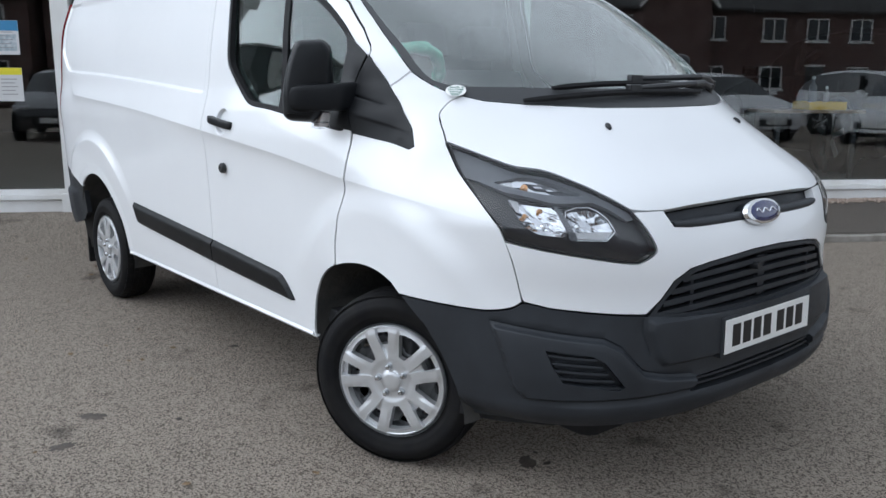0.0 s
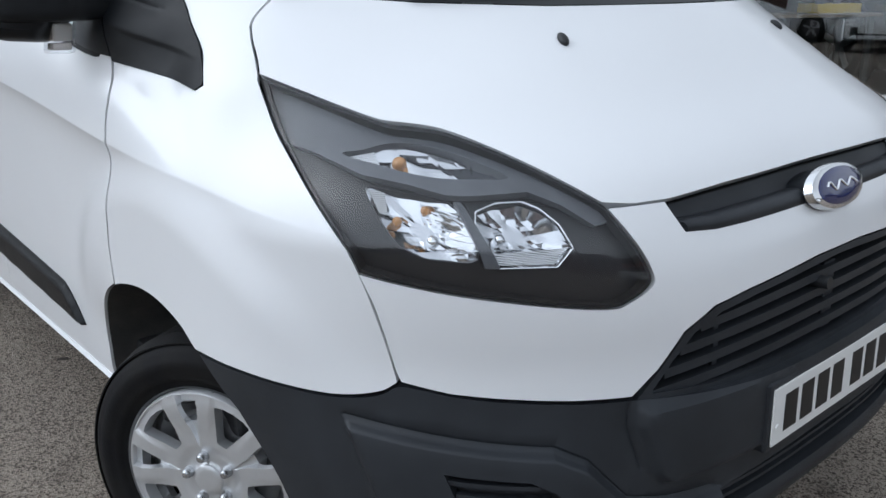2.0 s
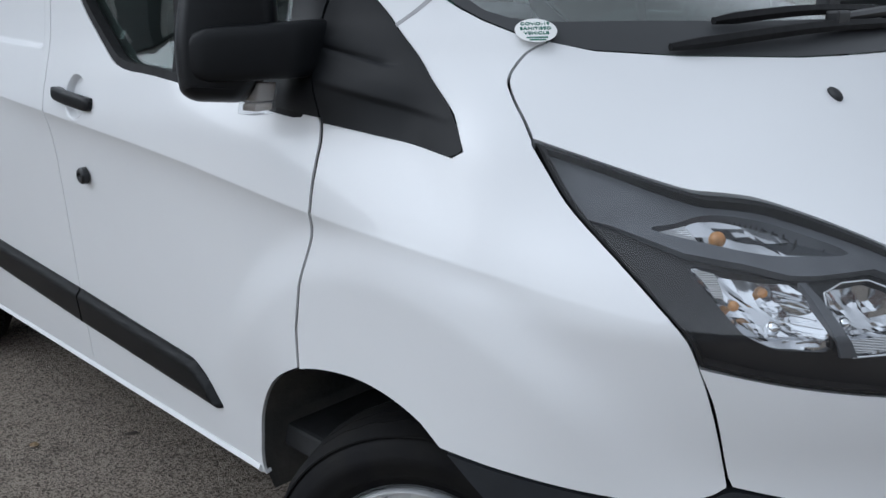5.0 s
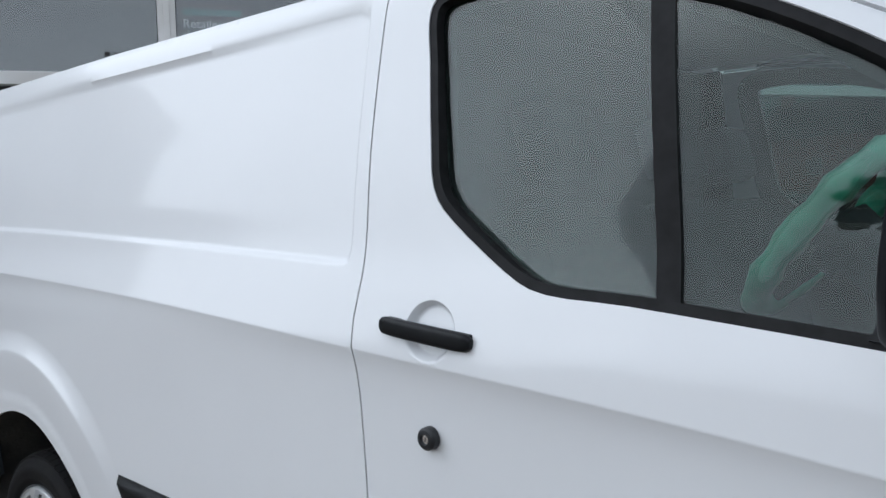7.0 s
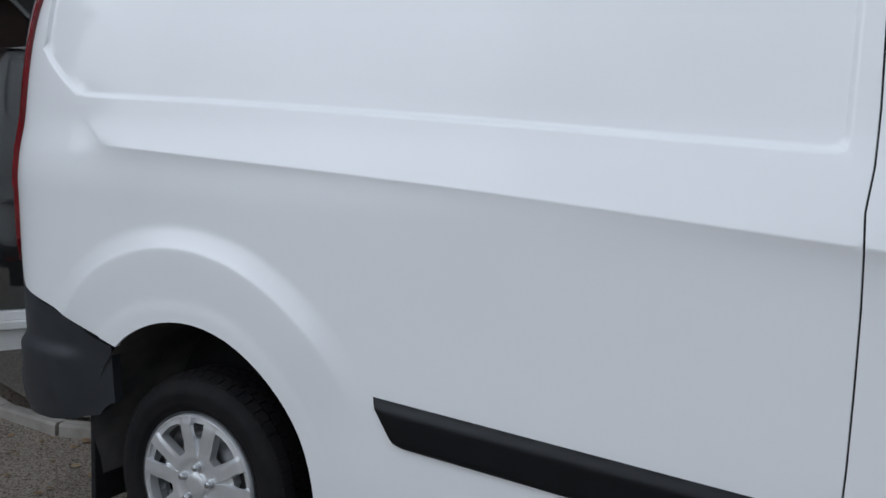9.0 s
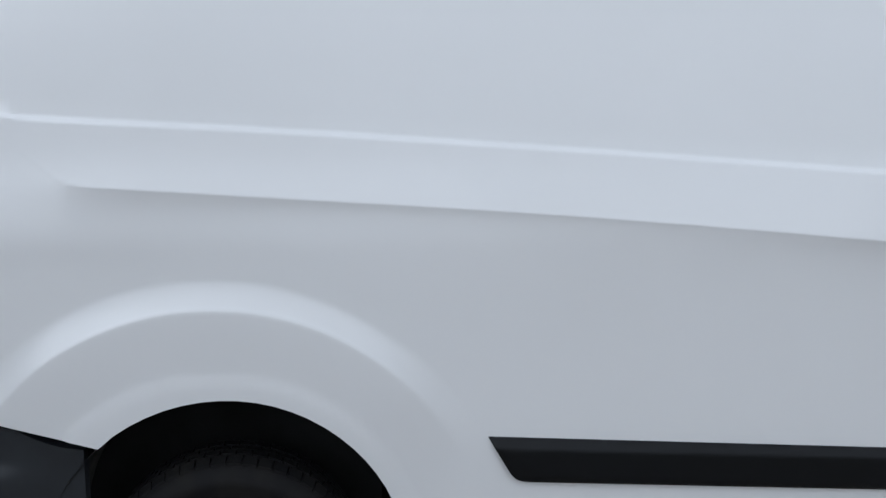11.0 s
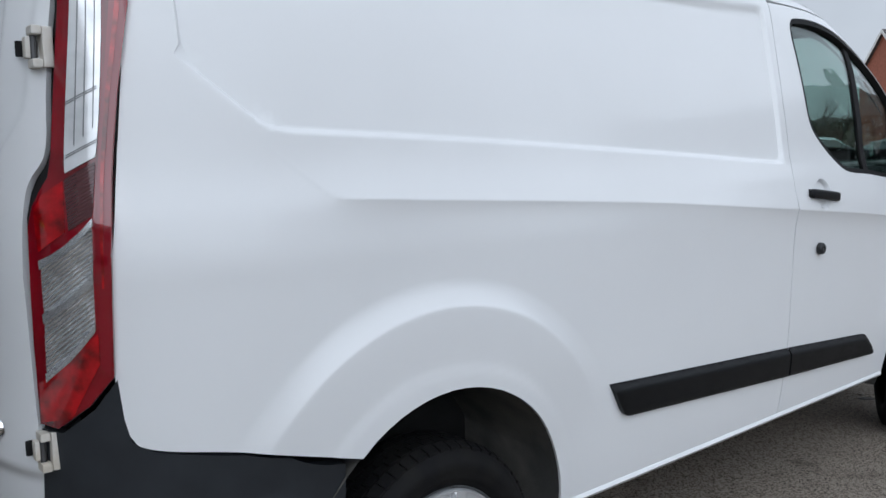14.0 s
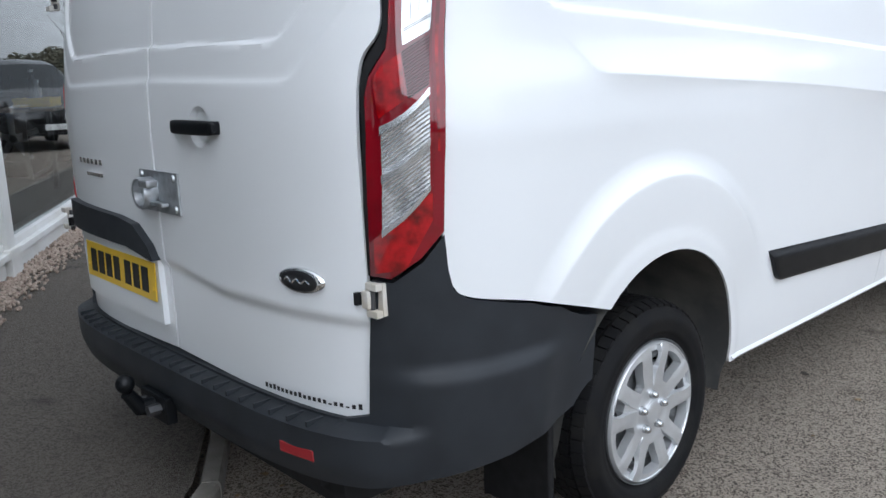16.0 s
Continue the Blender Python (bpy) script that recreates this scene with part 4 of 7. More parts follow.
for flip in (False, True):
    lamp = new("headlight")
    lamp.parent = van
    lamp["label"] = "clear lens over a dark grey bezel"
    turn = other_side if flip else (lambda v: v)
    smooth(part("gasket", turn(sheet("F", LAMP, holes=[offset(np.array(LAMP) * (1 / 75, 1), .006) * (75, 1)], step=.012, inset=0, depth=.02, lift=.001)), RUBBER, lamp))
    last = max(k for k, q in enumerate(LAMP) if q[0] > 40 and q[1] > .935)
    grey = [*LAMP[:last + 1], *BROW[::-1], *[q for q in LAMP[last + 1:] if q[0] < 40 and q[1] > 1.053]]
    smooth(part("bezel", turn(sheet("F", grey, holes=[IND], step=.010, inset=.003, depth=.030, lift=-.010,
                                    swell=lambda a, z: -.006 * bump(z - 1.0, 0, .06))), GREYBEZEL, lamp), 30)
    smooth(part("inner_bezel", turn(sheet("F", LAMP, holes=[IND, LOWB, HIGHB], step=.014, inset=.004, depth=.05, lift=-.024)), BLACKBEZEL, lamp))
    for name, poly, dep in (("indicator_reflector", IND, .010), ("dipped_reflector", LOWB, .026), ("main_reflector", HIGHB, .026)):
        smooth(part(name, turn(sheet("F", poly, step=.008, inset=-.002, depth=0, lift=-.026, swell=bowl(poly, dep, 8 if dep > .02 else 5))), LAMPMIRROR, lamp), 12)
    part("reflector_rim", tube([Vector(q) for q in turn((chart_points("F", np.array(HIGHB) * (1 / 75, 1), -.022)[0], []))[0]], .0016, 6, True), CHROME, lamp)
    fan = [(48.4, .884), (48.6, .904), (53.0, .906), (58.4, .908), (55.6, .882)]
    smooth(part("fluted_lens", turn(sheet("F", fan, step=.01, inset=0, depth=.003, lift=-.024)), FLUTED, lamp))
    wedge = [(38.3, 1.004), (40.0, .999), (37.8, .968), (36.9, .970)]
    smooth(part("fluted_lens", turn(sheet("F", wedge, step=.01, inset=0, depth=.003, lift=-.024)), FLUTED, lamp))
    tip = [(39.2, 1.042), (43.2, 1.050), (42.4, 1.030), (41.4, 1.034)]
    smooth(part("fluted_lens", turn(sheet("F", tip, step=.01, inset=0, depth=.003, lift=-.023)), FLUTED, lamp))
    # the two smaller amber balls stand for warm reflections in the dipped reflector
    for a, z, r, d, mat in ((45.2, 1.038, .012, .028, AMBER), (38.6, .962, .0075, .036, AMBER), (43.6, .981, .007, .036, AMBER), (51.0, .935, .010, .050, CHROME), (41.8, .935, .010, .050, CHROME)):
        p, n = on_nose(a, z, -d)
        bm = bmesh.new()
        bmesh.ops.create_uvsphere(bm, u_segments=14, v_segments=10, radius=r)
        bmesh.ops.translate(bm, vec=p if not flip else Vector((p.x, -p.y, p.z)), verts=bm.verts)
        smooth(part("bulb_and_glint", bm, mat, lamp))
    for k in range(6):
        a0, a1, z0 = 43.0 + .2 * k, 46.6, .903 + .0125 * k
        strip = [(a0, z0 + .010), (a1, z0), (a1, z0 - .0010), (a0, z0 + .0090)]
        part("lens_rib", turn(sheet("F", strip, step=.01, inset=0, depth=.004, lift=-.026)), CHROME, lamp)
    div = [(47.5, .985), (48.3, .985), (48.6, .88), (46.6, .88)]
    part("divider", turn(sheet("F", div, step=.012, inset=0, depth=.05, lift=-.018)), GREYBEZEL, lamp)
    lens = smooth(part("lens", turn(sheet("F", LAMP, step=.016, inset=.002, depth=0, lift=.0035)), LENS, lamp, "clear plastic lens"), 60)
    lens.visible_shadow = False

# ---- upper grille bar, badge, lower grille ----
bar = both([(72.0, .953), (80, .960), (90, .964)]) + both([(72.8, .900), (76.4, .894), (80.6, .893), (90, .893)])[::-1]
bar_low = lambda a: np.interp(90 - np.abs(90 - np.asarray(a, float)), [72.8, 76.4, 80.6, 90], [.900, .894, .893, .893])
bar_top = lambda a: np.interp(90 - np.abs(90 - np.asarray(a, float)), [72.0, 80, 90], [.953, .960, .964])


def bar_swell(a, z):
    """A rounded lip below and a deep slot between it and the bonnet."""
    f = (z - bar_low(a)) / (bar_top(a) - bar_low(a))
    return .026 * np.sqrt(np.clip(1 - ((f - .24) / .26) ** 2, 0, 1)) - .012 * bump(f, .46, .56) - .006


bar_a = np.linspace(73.4, 106.6, 60)
bar_rows = [np.stack([bar_a, bar_low(bar_a) + f * (bar_top(bar_a) - bar_low(bar_a))], 1) for f in (.04, .08, .14, .20, .27, .34, .40, .45, .49, .53, .58)]
smooth(part("grille_bar", sheet("F", bar, step=.012, inset=.002, depth=.03, lift=-.014, rows=bar_rows, swell=bar_swell), BLACK, van))


def oval(parent, m, w, h, badge, name="badge", thick=1.0):
    """A domed oval badge: chrome rim, coloured face, plain flourish."""
    top = new(name)
    top.parent = parent
    for nm, s, d, mat in (("rim", 1.0, .012 * thick, CHROME), ("face", .86, .012 * thick + .0025, badge)):
        vs, fs = lathe([(0.0, d), (.5, d - .0006), (.86, d - .002), (.96, d - .005), (1.0, 0)], 48, "z")
        vs = [m @ Vector((x * w * s, y * h * s, z)) for x, y, z in vs]
        smooth(part(nm, (vs, fs), mat, top), 50)
    pts = [m @ Vector((w * .55 * (2 * t - 1), h * (.20 * math.sin(17 * t) * (1 - .4 * t) + .05), .012 * thick + .0030)) for t in np.linspace(0, 1, 30)]
    part("flourish", tube(pts, .0022, 6), CHROME, top)
    return top


p, n = on_nose(90, .914, .006)
m = seat_on(p + Vector((.006, 0, -.002)), Vector((.93, 0, .36)))
vs, fs = lathe([(.92, .004), (.90, -.045), (0, -.045)], 40, "z")
smooth(part("badge_boss", ([m @ Vector((x * .105, y * .043, z)) for x, y, z in vs], fs), BLACK, van), 50)
oval(van, m, .105, .0435, BLUE, thick=1.6)
opening = both([(62.6, .640), *[(a + .3, z - .003) for a, z in GRILLE_LOW[1:]]])
low_edge = both([(62.6, .638), (70, .628), (80, .622), (90, .620)])
rim_in = both([(64.6, .652), (67.0, .696), (70.0, .738), (74.0, .764), (79, .776), (90, .790)])
smooth(part("grille_frame", sheet("F", opening + low_edge[::-1], holes=[rim_in + both([(64.8, .648), (72, .640), (90, .634)])[::-1]], step=.010, inset=0, depth=.035, lift=-.002), BLACK, van))
part("grille_mesh", sheet("F", opening + low_edge[::-1], step=.04, inset=0, depth=0, lift=-.050), DARK, van)
for k, (z0, z1, a0) in enumerate(((.750, .770, 71.2), (.716, .737, 68.4), (.682, .704, 66.4), (.650, .670, 64.8))):
    top = [(a0 + (90 - a0) * t, z0 + (z1 - z0) * math.sin(t * math.pi / 2)) for t in np.linspace(0, 1, 8)]
    strip = both(top) + [(a, z - .016) for a, z in both(top)[::-1]]
    smooth(part("grille_slat", sheet("F", strip, step=.012, inset=0, depth=.034, lift=-.008), BLACK, van))
for a in (74, 90, 106):
    strip = [(a - .35, .640), (a + .35, .640), (a + .35, .775), (a - .35, .775)]
    part("grille_rib", sheet("F", strip, step=.02, inset=0, depth=.02, lift=-.020), BLACK, van)
p, n = on_nose(88.5, .748, .004)
smooth(part("parking_sensor", tube([p - n * .03, p + n * .006], [.014, .012], 14), TRIM, van))

# slatted openings of the lower bumper
for flip in (False, True):
    turn = other_side if flip else (lambda v: v)
    part("fog_recess", turn(sheet("F", offset(np.array(FOG) * (1 / 75, 1), -.004) * (75, 1), step=.02, inset=0, depth=0, lift=-.016)), BLACK, van)
    for k in range(5):
        zc = .540 - .022 * k
        a0, a1 = 39.2 + .9 * k, 51.0 + 1.5 * k
        strip = [(a0, zc), (a1, zc - .012), (a1, zc - .019), (a0, zc - .007)]
        smooth(part("fog_slat", turn(sheet("F", strip, step=.012, inset=0, depth=.016, lift=.012)), BLACK, van))
part("slot_recess", sheet("F", both([(74, .445), (90, .445)]) + both([(74, .372), (90, .370)])[::-1], step=.03, inset=0, depth=0, lift=-.03), DARK, van)
for zc in (.424, .405):
    strip = both([(75.5, zc), (90, zc - .002)]) + both([(75.5, zc - .007), (90, zc - .009)])[::-1]
    smooth(part("slot_slat", sheet("F", strip, step=.02, inset=0, depth=.03, lift=-.004), BLACK, van))


def number_plate(parent, m, face):
    """A plate of 520 x 111 mm with plain dark bars in place of its characters; m: its middle, y up, z out."""
    pl = part("number_plate", boxed((-.26, -.0555, 0), (.26, .0555, .004), .0015, m), face, parent, "pressed plate with dark bars")
    x = -.222
    for k in range(7):
        part("character_bar", boxed((x, -.036, .0042), (x + .046, .036, .0050), 0, m), INK, pl)
        x += .0615 if k != 3 else .083
    for x in (-.245, .245):
        smooth(part("screw_cap", lathe([(0, .0062), (.005, .0060), (.006, .004)], 14, "z"), face, pl)).matrix_basis = m @ Matrix.Translation((x, -.02, 0))
    return pl


part("plate_holder", boxed((.83, -.27, .478), (.865, .27, .612), .006), BLACK, van)
number_plate(van, seat_on((.8655, 0, .546), (1, 0, .02)), WHITEPL)

# ---- flank: mouldings, handles, locks, mirrors ----
MOULD_R = rounded([(-2.352, .672), (-2.286, .563), (-1.345, .506), (-1.345, .612)], [.006, .03, .002, .002])
MOULD_F = rounded([(-1.337, .612), (-1.337, .506), (-.612, .470), (-.665, .535), (-.715, .568), (-.76, .573)], [.002, .002, .01, .05, .03, .03])


def mould_swell(x, z):
    top = np.interp(x, [-2.352, -1.34, -.76, -.715, -.665, -.612], [.672, .612, .573, .568, .535, .474])
    return -.014 * (1 - bump(top - z, .003, .024)) - .006 * (1 - bump(z - np.interp(x, [-2.286, -1.34, -.61], [.563, .506, .470]), 0, .010)) - .010 * bump(-2.29 - x + (z - .563) * -.6, -.03, .03) * .6


for poly in (MOULD_R, MOULD_F):
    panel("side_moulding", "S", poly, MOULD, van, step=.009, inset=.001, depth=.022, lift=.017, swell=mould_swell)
rub = [(-.5, .347), (-2.518, .347), (-2.518, .367), (-.5, .367)]
panel("sill_lip", "S", rub, WHITE, van, step=.012, inset=0, depth=.03, lift=.010, swell=lambda x, z: -.008 * np.abs(z - .357) / .010)


def door_handle(parent, m, length=.222):
    """A bar handle with two feet; m: its middle, x along, z out."""
    top = new("door_handle")
    top.parent = parent
    top["label"] = "black plastic bar handle"
    h = length / 2
    vs, fs = [], []
    for i, t in enumerate(np.linspace(-1, 1, 25)):
        s = (1 - abs(t) ** 8) ** .5 * .35 + .65 if abs(t) < 1 else .5
        for k in range(14):
            a = 2 * math.pi * k / 14
            ca, sa = math.cos(a), math.sin(a)
            y = math.copysign(abs(ca) ** .55, ca) * .0175 * s
            z = math.copysign(abs(sa) ** .55, sa) * .0105 * s + .020 + .005 * (1 - t * t)
            vs.append(m @ Vector((t * h, y, z)))
    for i in range(24):
        for k in range(14):
            q = (k + 1) % 14
            fs.append((i * 14 + k, i * 14 + q, i * 14 + 14 + q, i * 14 + 14 + k))
    fs += [tuple(range(14))[::-1], tuple(range(24 * 14, 25 * 14))]
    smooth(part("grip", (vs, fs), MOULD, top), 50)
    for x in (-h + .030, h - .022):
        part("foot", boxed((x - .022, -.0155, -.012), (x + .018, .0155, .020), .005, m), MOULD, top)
    return top


for flip in (1, -1):
    p, n = on_flank(-1.154, 1.152)
    p = p + Vector((0, -.004, 0))
    m = seat_on((p.x, p.y * flip, p.z), (0, -flip, .02)) @ pose(0, 0, 0, 0, 0, -6.0 * flip)
    door_handle(van, m)
    p, n = on_flank(-1.158, .957, .009)
    m = seat_on((p.x, p.y * flip, p.z), (0, -flip, 0))
    lock = smooth(part("door_lock", lathe([(0, .008), (.008, .0085), (.010, .013), (.017, .012), (.0215, .007), (.0225, -.006)], 28, "z"), TRIM, van))
    lock.matrix_basis = m
    part("lock_cylinder", lathe([(0, .0098), (.008, .0095), (.0085, .006)], 20, "z"), CHROME, lock)
    part("keyhole", boxed((-.0008, -.004, .0095), (.0008, .004, .0102)), INK, lock)

    # door mirror
    mir = new("door_mirror")
    mir.parent = van
    mir["label"] = "large black plastic mirror with a clear indicator"
    out = Vector((-.085, -.126 * flip, 0)).normalized()
    fwd = Vector((.126, -.085 * flip, 0)).normalized()
    mm = Matrix(((out.x, fwd.x, 0, -.297), (out.y, fwd.y, 0, -1.068 * flip), (0, 0, 1, 1.332), (0, 0, 0, 1)))
    head = rounded([(.028, .134), (-.068, .138), (-.096, .108), (-.100, -.010), (-.092, -.060), (-.070, -.105), (-.034, -.143), (.050, -.138), (.074, -.122), (.076, -.040), (.056, .056)], [.03, .04, .03, .02, .03, .03, .02, .03, .03, .2, .2], 5)
    head = spaced(head, .008)
    vs, fs, nh = [], [], len(head)
    for d, inset in ((-.047, .010), (-.046, .004), (-.040, .001), (-.030, .0005), (-.0285, .002), (-.027, .0), (.005, .0015), (.025, .005), (.038, .010), (.047, .017), (.052, .025)):
        vs += [mm @ Vector((u, d, z)) for u, z in offset(head, inset)]
    for i in range(10):
        for k in range(nh):
            q = (k + 1) % nh
            f = (i * nh + k, i * nh + q, i * nh + nh + q, i * nh + nh + k)
            fs.append(f if flip > 0 else f[::-1])
    fs += [tuple(range(nh))[::-flip], tuple(range(10 * nh, 11 * nh))[::flip]]
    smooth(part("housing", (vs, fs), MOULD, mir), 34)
    pane = [(u, max(z, -.010)) for u, z in offset(head, .020)]
    vs = [mm @ Vector((u, d, z)) for d in (-.0505, -.0475) for u, z in pane]
    part("mirror_glass", (vs, [tuple(range(nh))[::-flip], tuple(range(nh, 2 * nh))[::flip]]), MIRROR, mir)
    bend = [mm @ Vector((.052, .032, -.060)), mm @ Vector((-.020, .038, -.057)), mm @ Vector((-.096, .034, -.055)), Vector((-.218, -.945 * flip, 1.279)), Vector((-.226, -.880 * flip, 1.280))]
    vs, fs = [], []
    for t in np.linspace(1, 0, 17):
        k = min(int(t * 4), 3)
        f = t * 4 - k
        p0, p1, p2, p3 = bend[max(k - 1, 0)], bend[k], bend[k + 1], bend[min(k + 2, 4)]
        c = .5 * (2 * p1 + (p2 - p0) * f + (2 * p0 - 5 * p1 + 4 * p2 - p3) * f * f + (3 * p1 - 3 * p2 + p3 - p0) * f ** 3)
        way = fwd.lerp(Vector((1, 0, 0)), t).normalized()
        k0 = 1 - .45 * max(0, 1 - t / .16) ** 2.2
        for k in range(28):
            a = 2 * math.pi * k / 28
            ca, sa = math.cos(a), math.sin(a)
            vs.append(c + way * math.copysign(abs(ca) ** .40, ca) * .029 * k0 + Vector((0, 0, 1)) * math.copysign(abs(sa) ** .40, sa) * (.044 + .005 * t) * k0)
    for i in range(16):
        for k in range(28):
            q = (k + 1) % 28
            fs.append((i * 28 + k, i * 28 + q, i * 28 + 28 + q, i * 28 + 28 + k)[::flip])
    fs.append(tuple(range(448, 476))[::flip])
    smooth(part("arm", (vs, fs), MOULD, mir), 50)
    bm = boxed((-.026, -.024, -.031), (.026, .024, .031), .007)
    for v in bm.verts:
        v.co.x += .42 * v.co.z
    bmesh.ops.transform(bm, matrix=Matrix.Translation((-.262, -1.022 * flip, 1.200)), verts=bm.verts)
    lens = part("indicator", bm, LENS, mir, "clear ribbed plastic lens")
    for z0, z1 in ((-.024, -.010), (-.007, .026)):
        bm = boxed((-.020, -.018, z0), (.020, .018, z1), .004)
        for v in bm.verts:
            v.co.x += .42 * v.co.z
        bmesh.ops.transform(bm, matrix=Matrix.Translation((-.262, -1.022 * flip, 1.200)), verts=bm.verts)
        part("indicator_reflector", bm, LENSBODY, lens)

# ---- wheel arches, underside ----
for x0, poly in ((0, ARCH_F), (-2.938, arch_r(-14, 194, 30))):
    for flip in (1, -1):
        vs, fs = [], []
        pts = list(poly)
        for x, z in pts:
            w = float(side(x, max(z, .3)))
            for y in (w - .006, w - .05, .60, .58):
                vs.append((x, -flip * y, z if y > .59 else max(z - .10, .3)))
        for i in range(len(pts) - 1):
            for j in range(3):
                f = (i * 4 + j, i * 4 + 4 + j, i * 4 + 5 + j, i * 4 + 1 + j)
                fs.append(f)
        smooth(part("arch_liner", (vs, fs), ARCHLINER, van), 60)
        bm = boxed((x0 - .42, -.60 if flip > 0 else .585, .30), (x0 + .36, -.585 if flip > 0 else .60, .80))
        part("inner_arch", bm, DARK, van)
part("underbody", boxed((-3.75, -.60, .20), (.62, .60, .34), .05), DARK, van)
part("underfloor", boxed((-2.48, -.84, .345), (-.52, .84, .39), .01), DARK, van)
for flip in (1, -1):
    bm = boxed((-3.372, -.925, .155), (-3.352, -.70, .47), .006)
    if flip < 0:
        bmesh.ops.scale(bm, vec=(1, -1, 1), verts=bm.verts)
        bmesh.ops.reverse_faces(bm, faces=bm.faces)
    part("mudflap", bm, RUBBER, van)

# ---- rear: bumper, lamps, hinges, handle, locks ----
TOPLINE = [(0.0, .668), (2.5, .715), (7.5, .746), (14, .765), (22.6, .786), (26.8, .808), (28.2, .855), (29.2, .930), (35.0, .874), (43.4, .830), (49.4, .836), (49.6, .80), (50.6, .65), (50.9, .53)]


def rear_swell(a, z):
    a = 90 - np.abs(90 - np.asarray(a, float))
    step = bump(.508 - z, 0, .014) * bump(a, 30, 52)
    face = .052 * step * (1 - .35 * bump(.43 - z, 0, .08))
    flank = .020 * bump(.64 - z, -.004, .03) * (1 - bump(a, 30, 52)) * bump(a, 1, 6) * bump(z, .28, .5)
    return face + flank


both_r = lambda row: row + [(180 - a, z) for a, z in row[::-1]]
low_r = [(0.0, .50), (.8, .45), (4, .42), (11, .400), (30, .384), (60, .370), (85, .366)]
rear_lines = [np.stack([np.arange(46, 134, .7), np.full(126, h)], 1) for h in (.4945, .498, .5015, .505, .508)]
panel("rear_bumper", "R", both_r(TOPLINE + [(58, .514), (75, .516), (85, .516)]) + both_r(low_r)[::-1], BLACK, van, both=False, step=.012, inset=.001, depth=.03, swell=rear_swell, rows=rear_lines)
for k in range(23):
    y = -.66 + .06 * k
    p = Vector(on_back(y, .51)[...])
    part("step_rib", boxed((-.048, -.0035, .496), (-.002, .0035, .5085), .001, Matrix.Translation((p.x, p.y, 0))), BLACK, van)

RLAMP = [(19.9, 1.80), (23.6, 1.60), (25.9, 1.44), (27.2, 1.30), (28.7, 1.153), (29.4, .936), (35.4, .882), (43.6, .838), (49.4, .843), (49.5, .976), (49.5, 1.10), (49.2, 1.208), (47.6, 1.246), (42.4, 1.296), (41.5, 1.333), (40.9, 1.443), (39.9, 1.60), (38.0, 1.80)]
for flip in (False, True):
    turn = other_side if flip else (lambda v: v)
    lamp = new("rear_lamp")
    lamp.parent = van
    lamp["label"] = "tall red lamp with clear ribbed sections"
    smooth(part("housing", turn(sheet("R", RLAMP, step=.014, inset=.001, depth=.03, lift=-.006)), BLACKBEZEL, lamp))
    smooth(part("red_lens", turn(sheet("R", RLAMP, step=.010, inset=.0025, depth=.012, lift=.010, swell=lambda a, z: -.006 * bump(a, 43, 48))), RED, lamp, "red plastic lens"))
    blocks = (("reversing_lens", [(28.6, 1.79), (29.7, 1.442), (30.6, 1.330), (38.0, 1.300), (37.4, 1.444), (35.4, 1.79)], CLEARBACK),
              ("clear_lens", [(32.4, 1.206), (32.9, 1.116), (44.9, 1.044), (45.1, 1.132)], REFLECT),
              ("clear_lens", [(32.9, 1.111), (32.9, 1.024), (45.4, .934), (45.0, 1.040)], REFLECT),
              ("smoked_lens", [(30.8, 1.322), (32.1, 1.226), (37.8, 1.200), (38.1, 1.290)], PALELENS),
              ("upper_lens", [(38.3, 1.288), (38.6, 1.198), (45.6, 1.163), (46.3, 1.236), (44.0, 1.262)], LITRED),
              ("edge_band", [(20.5, 1.79), (26.2, 1.44), (29.0, 1.153), (29.9, .938), (32.4, .955), (32.1, 1.03), (31.4, 1.20), (29.2, 1.44), (25.6, 1.79)], DARKRED),
              ("fog_lens", [(32.4, 1.018), (32.4, .962), (39.5, .862), (47.6, .852), (47.6, .924)], LITRED))
    for name, poly, mat in blocks:
        smooth(part(name, turn(sheet("R", rounded(poly, .4), step=.008, inset=0, depth=.004, lift=.0128)), mat, lamp))
    guide = [(22.4, 1.79), (27.6, 1.44), (30.2, 1.18), (30.5, 1.10), (31.0, 1.10), (30.9, 1.18), (28.6, 1.44), (23.6, 1.79)]
    part("light_guide", turn(sheet("R", guide, step=.01, inset=0, depth=.003, lift=.0148)), LITRED, lamp, "bright red strip")
    for k, (hi, lo, a0, a1) in enumerate(((1.221, 1.208, 32.2, 45.3), (1.126, 1.112, 32.8, 45.1), (1.034, 1.022, 32.9, 45.4))):
        rise = .072 if k < 2 else .090
        rib = [(a0, hi), *[(a0 + (a1 - a0) * t, hi - rise * t - .010 * math.sin(math.pi * t)) for t in (.25, .5, .75)], (a1, hi - rise), (a1, lo - rise - .004), *[(a0 + (a1 - a0) * t, lo - rise * t - .010 * math.sin(math.pi * t)) for t in (.75, .5, .25)], (a0, lo)]
        part("lens_rib", turn(sheet("R", rib, step=.008, inset=0, depth=.005, lift=.0155)), CHROMERIB, lamp)
    for k in range(3):
        rib = [(31.2 + 2.1 * k, 1.38 - .015 * k), (31.4 + 2.1 * k, 1.38 - .015 * k), (30.2 + 1.9 * k, 1.78), (30.0 + 1.9 * k, 1.78)]
        part("lens_rib", turn(sheet("R", rib, step=.02, inset=0, depth=.003, lift=.0140)), WHEELSTEEL, lamp)
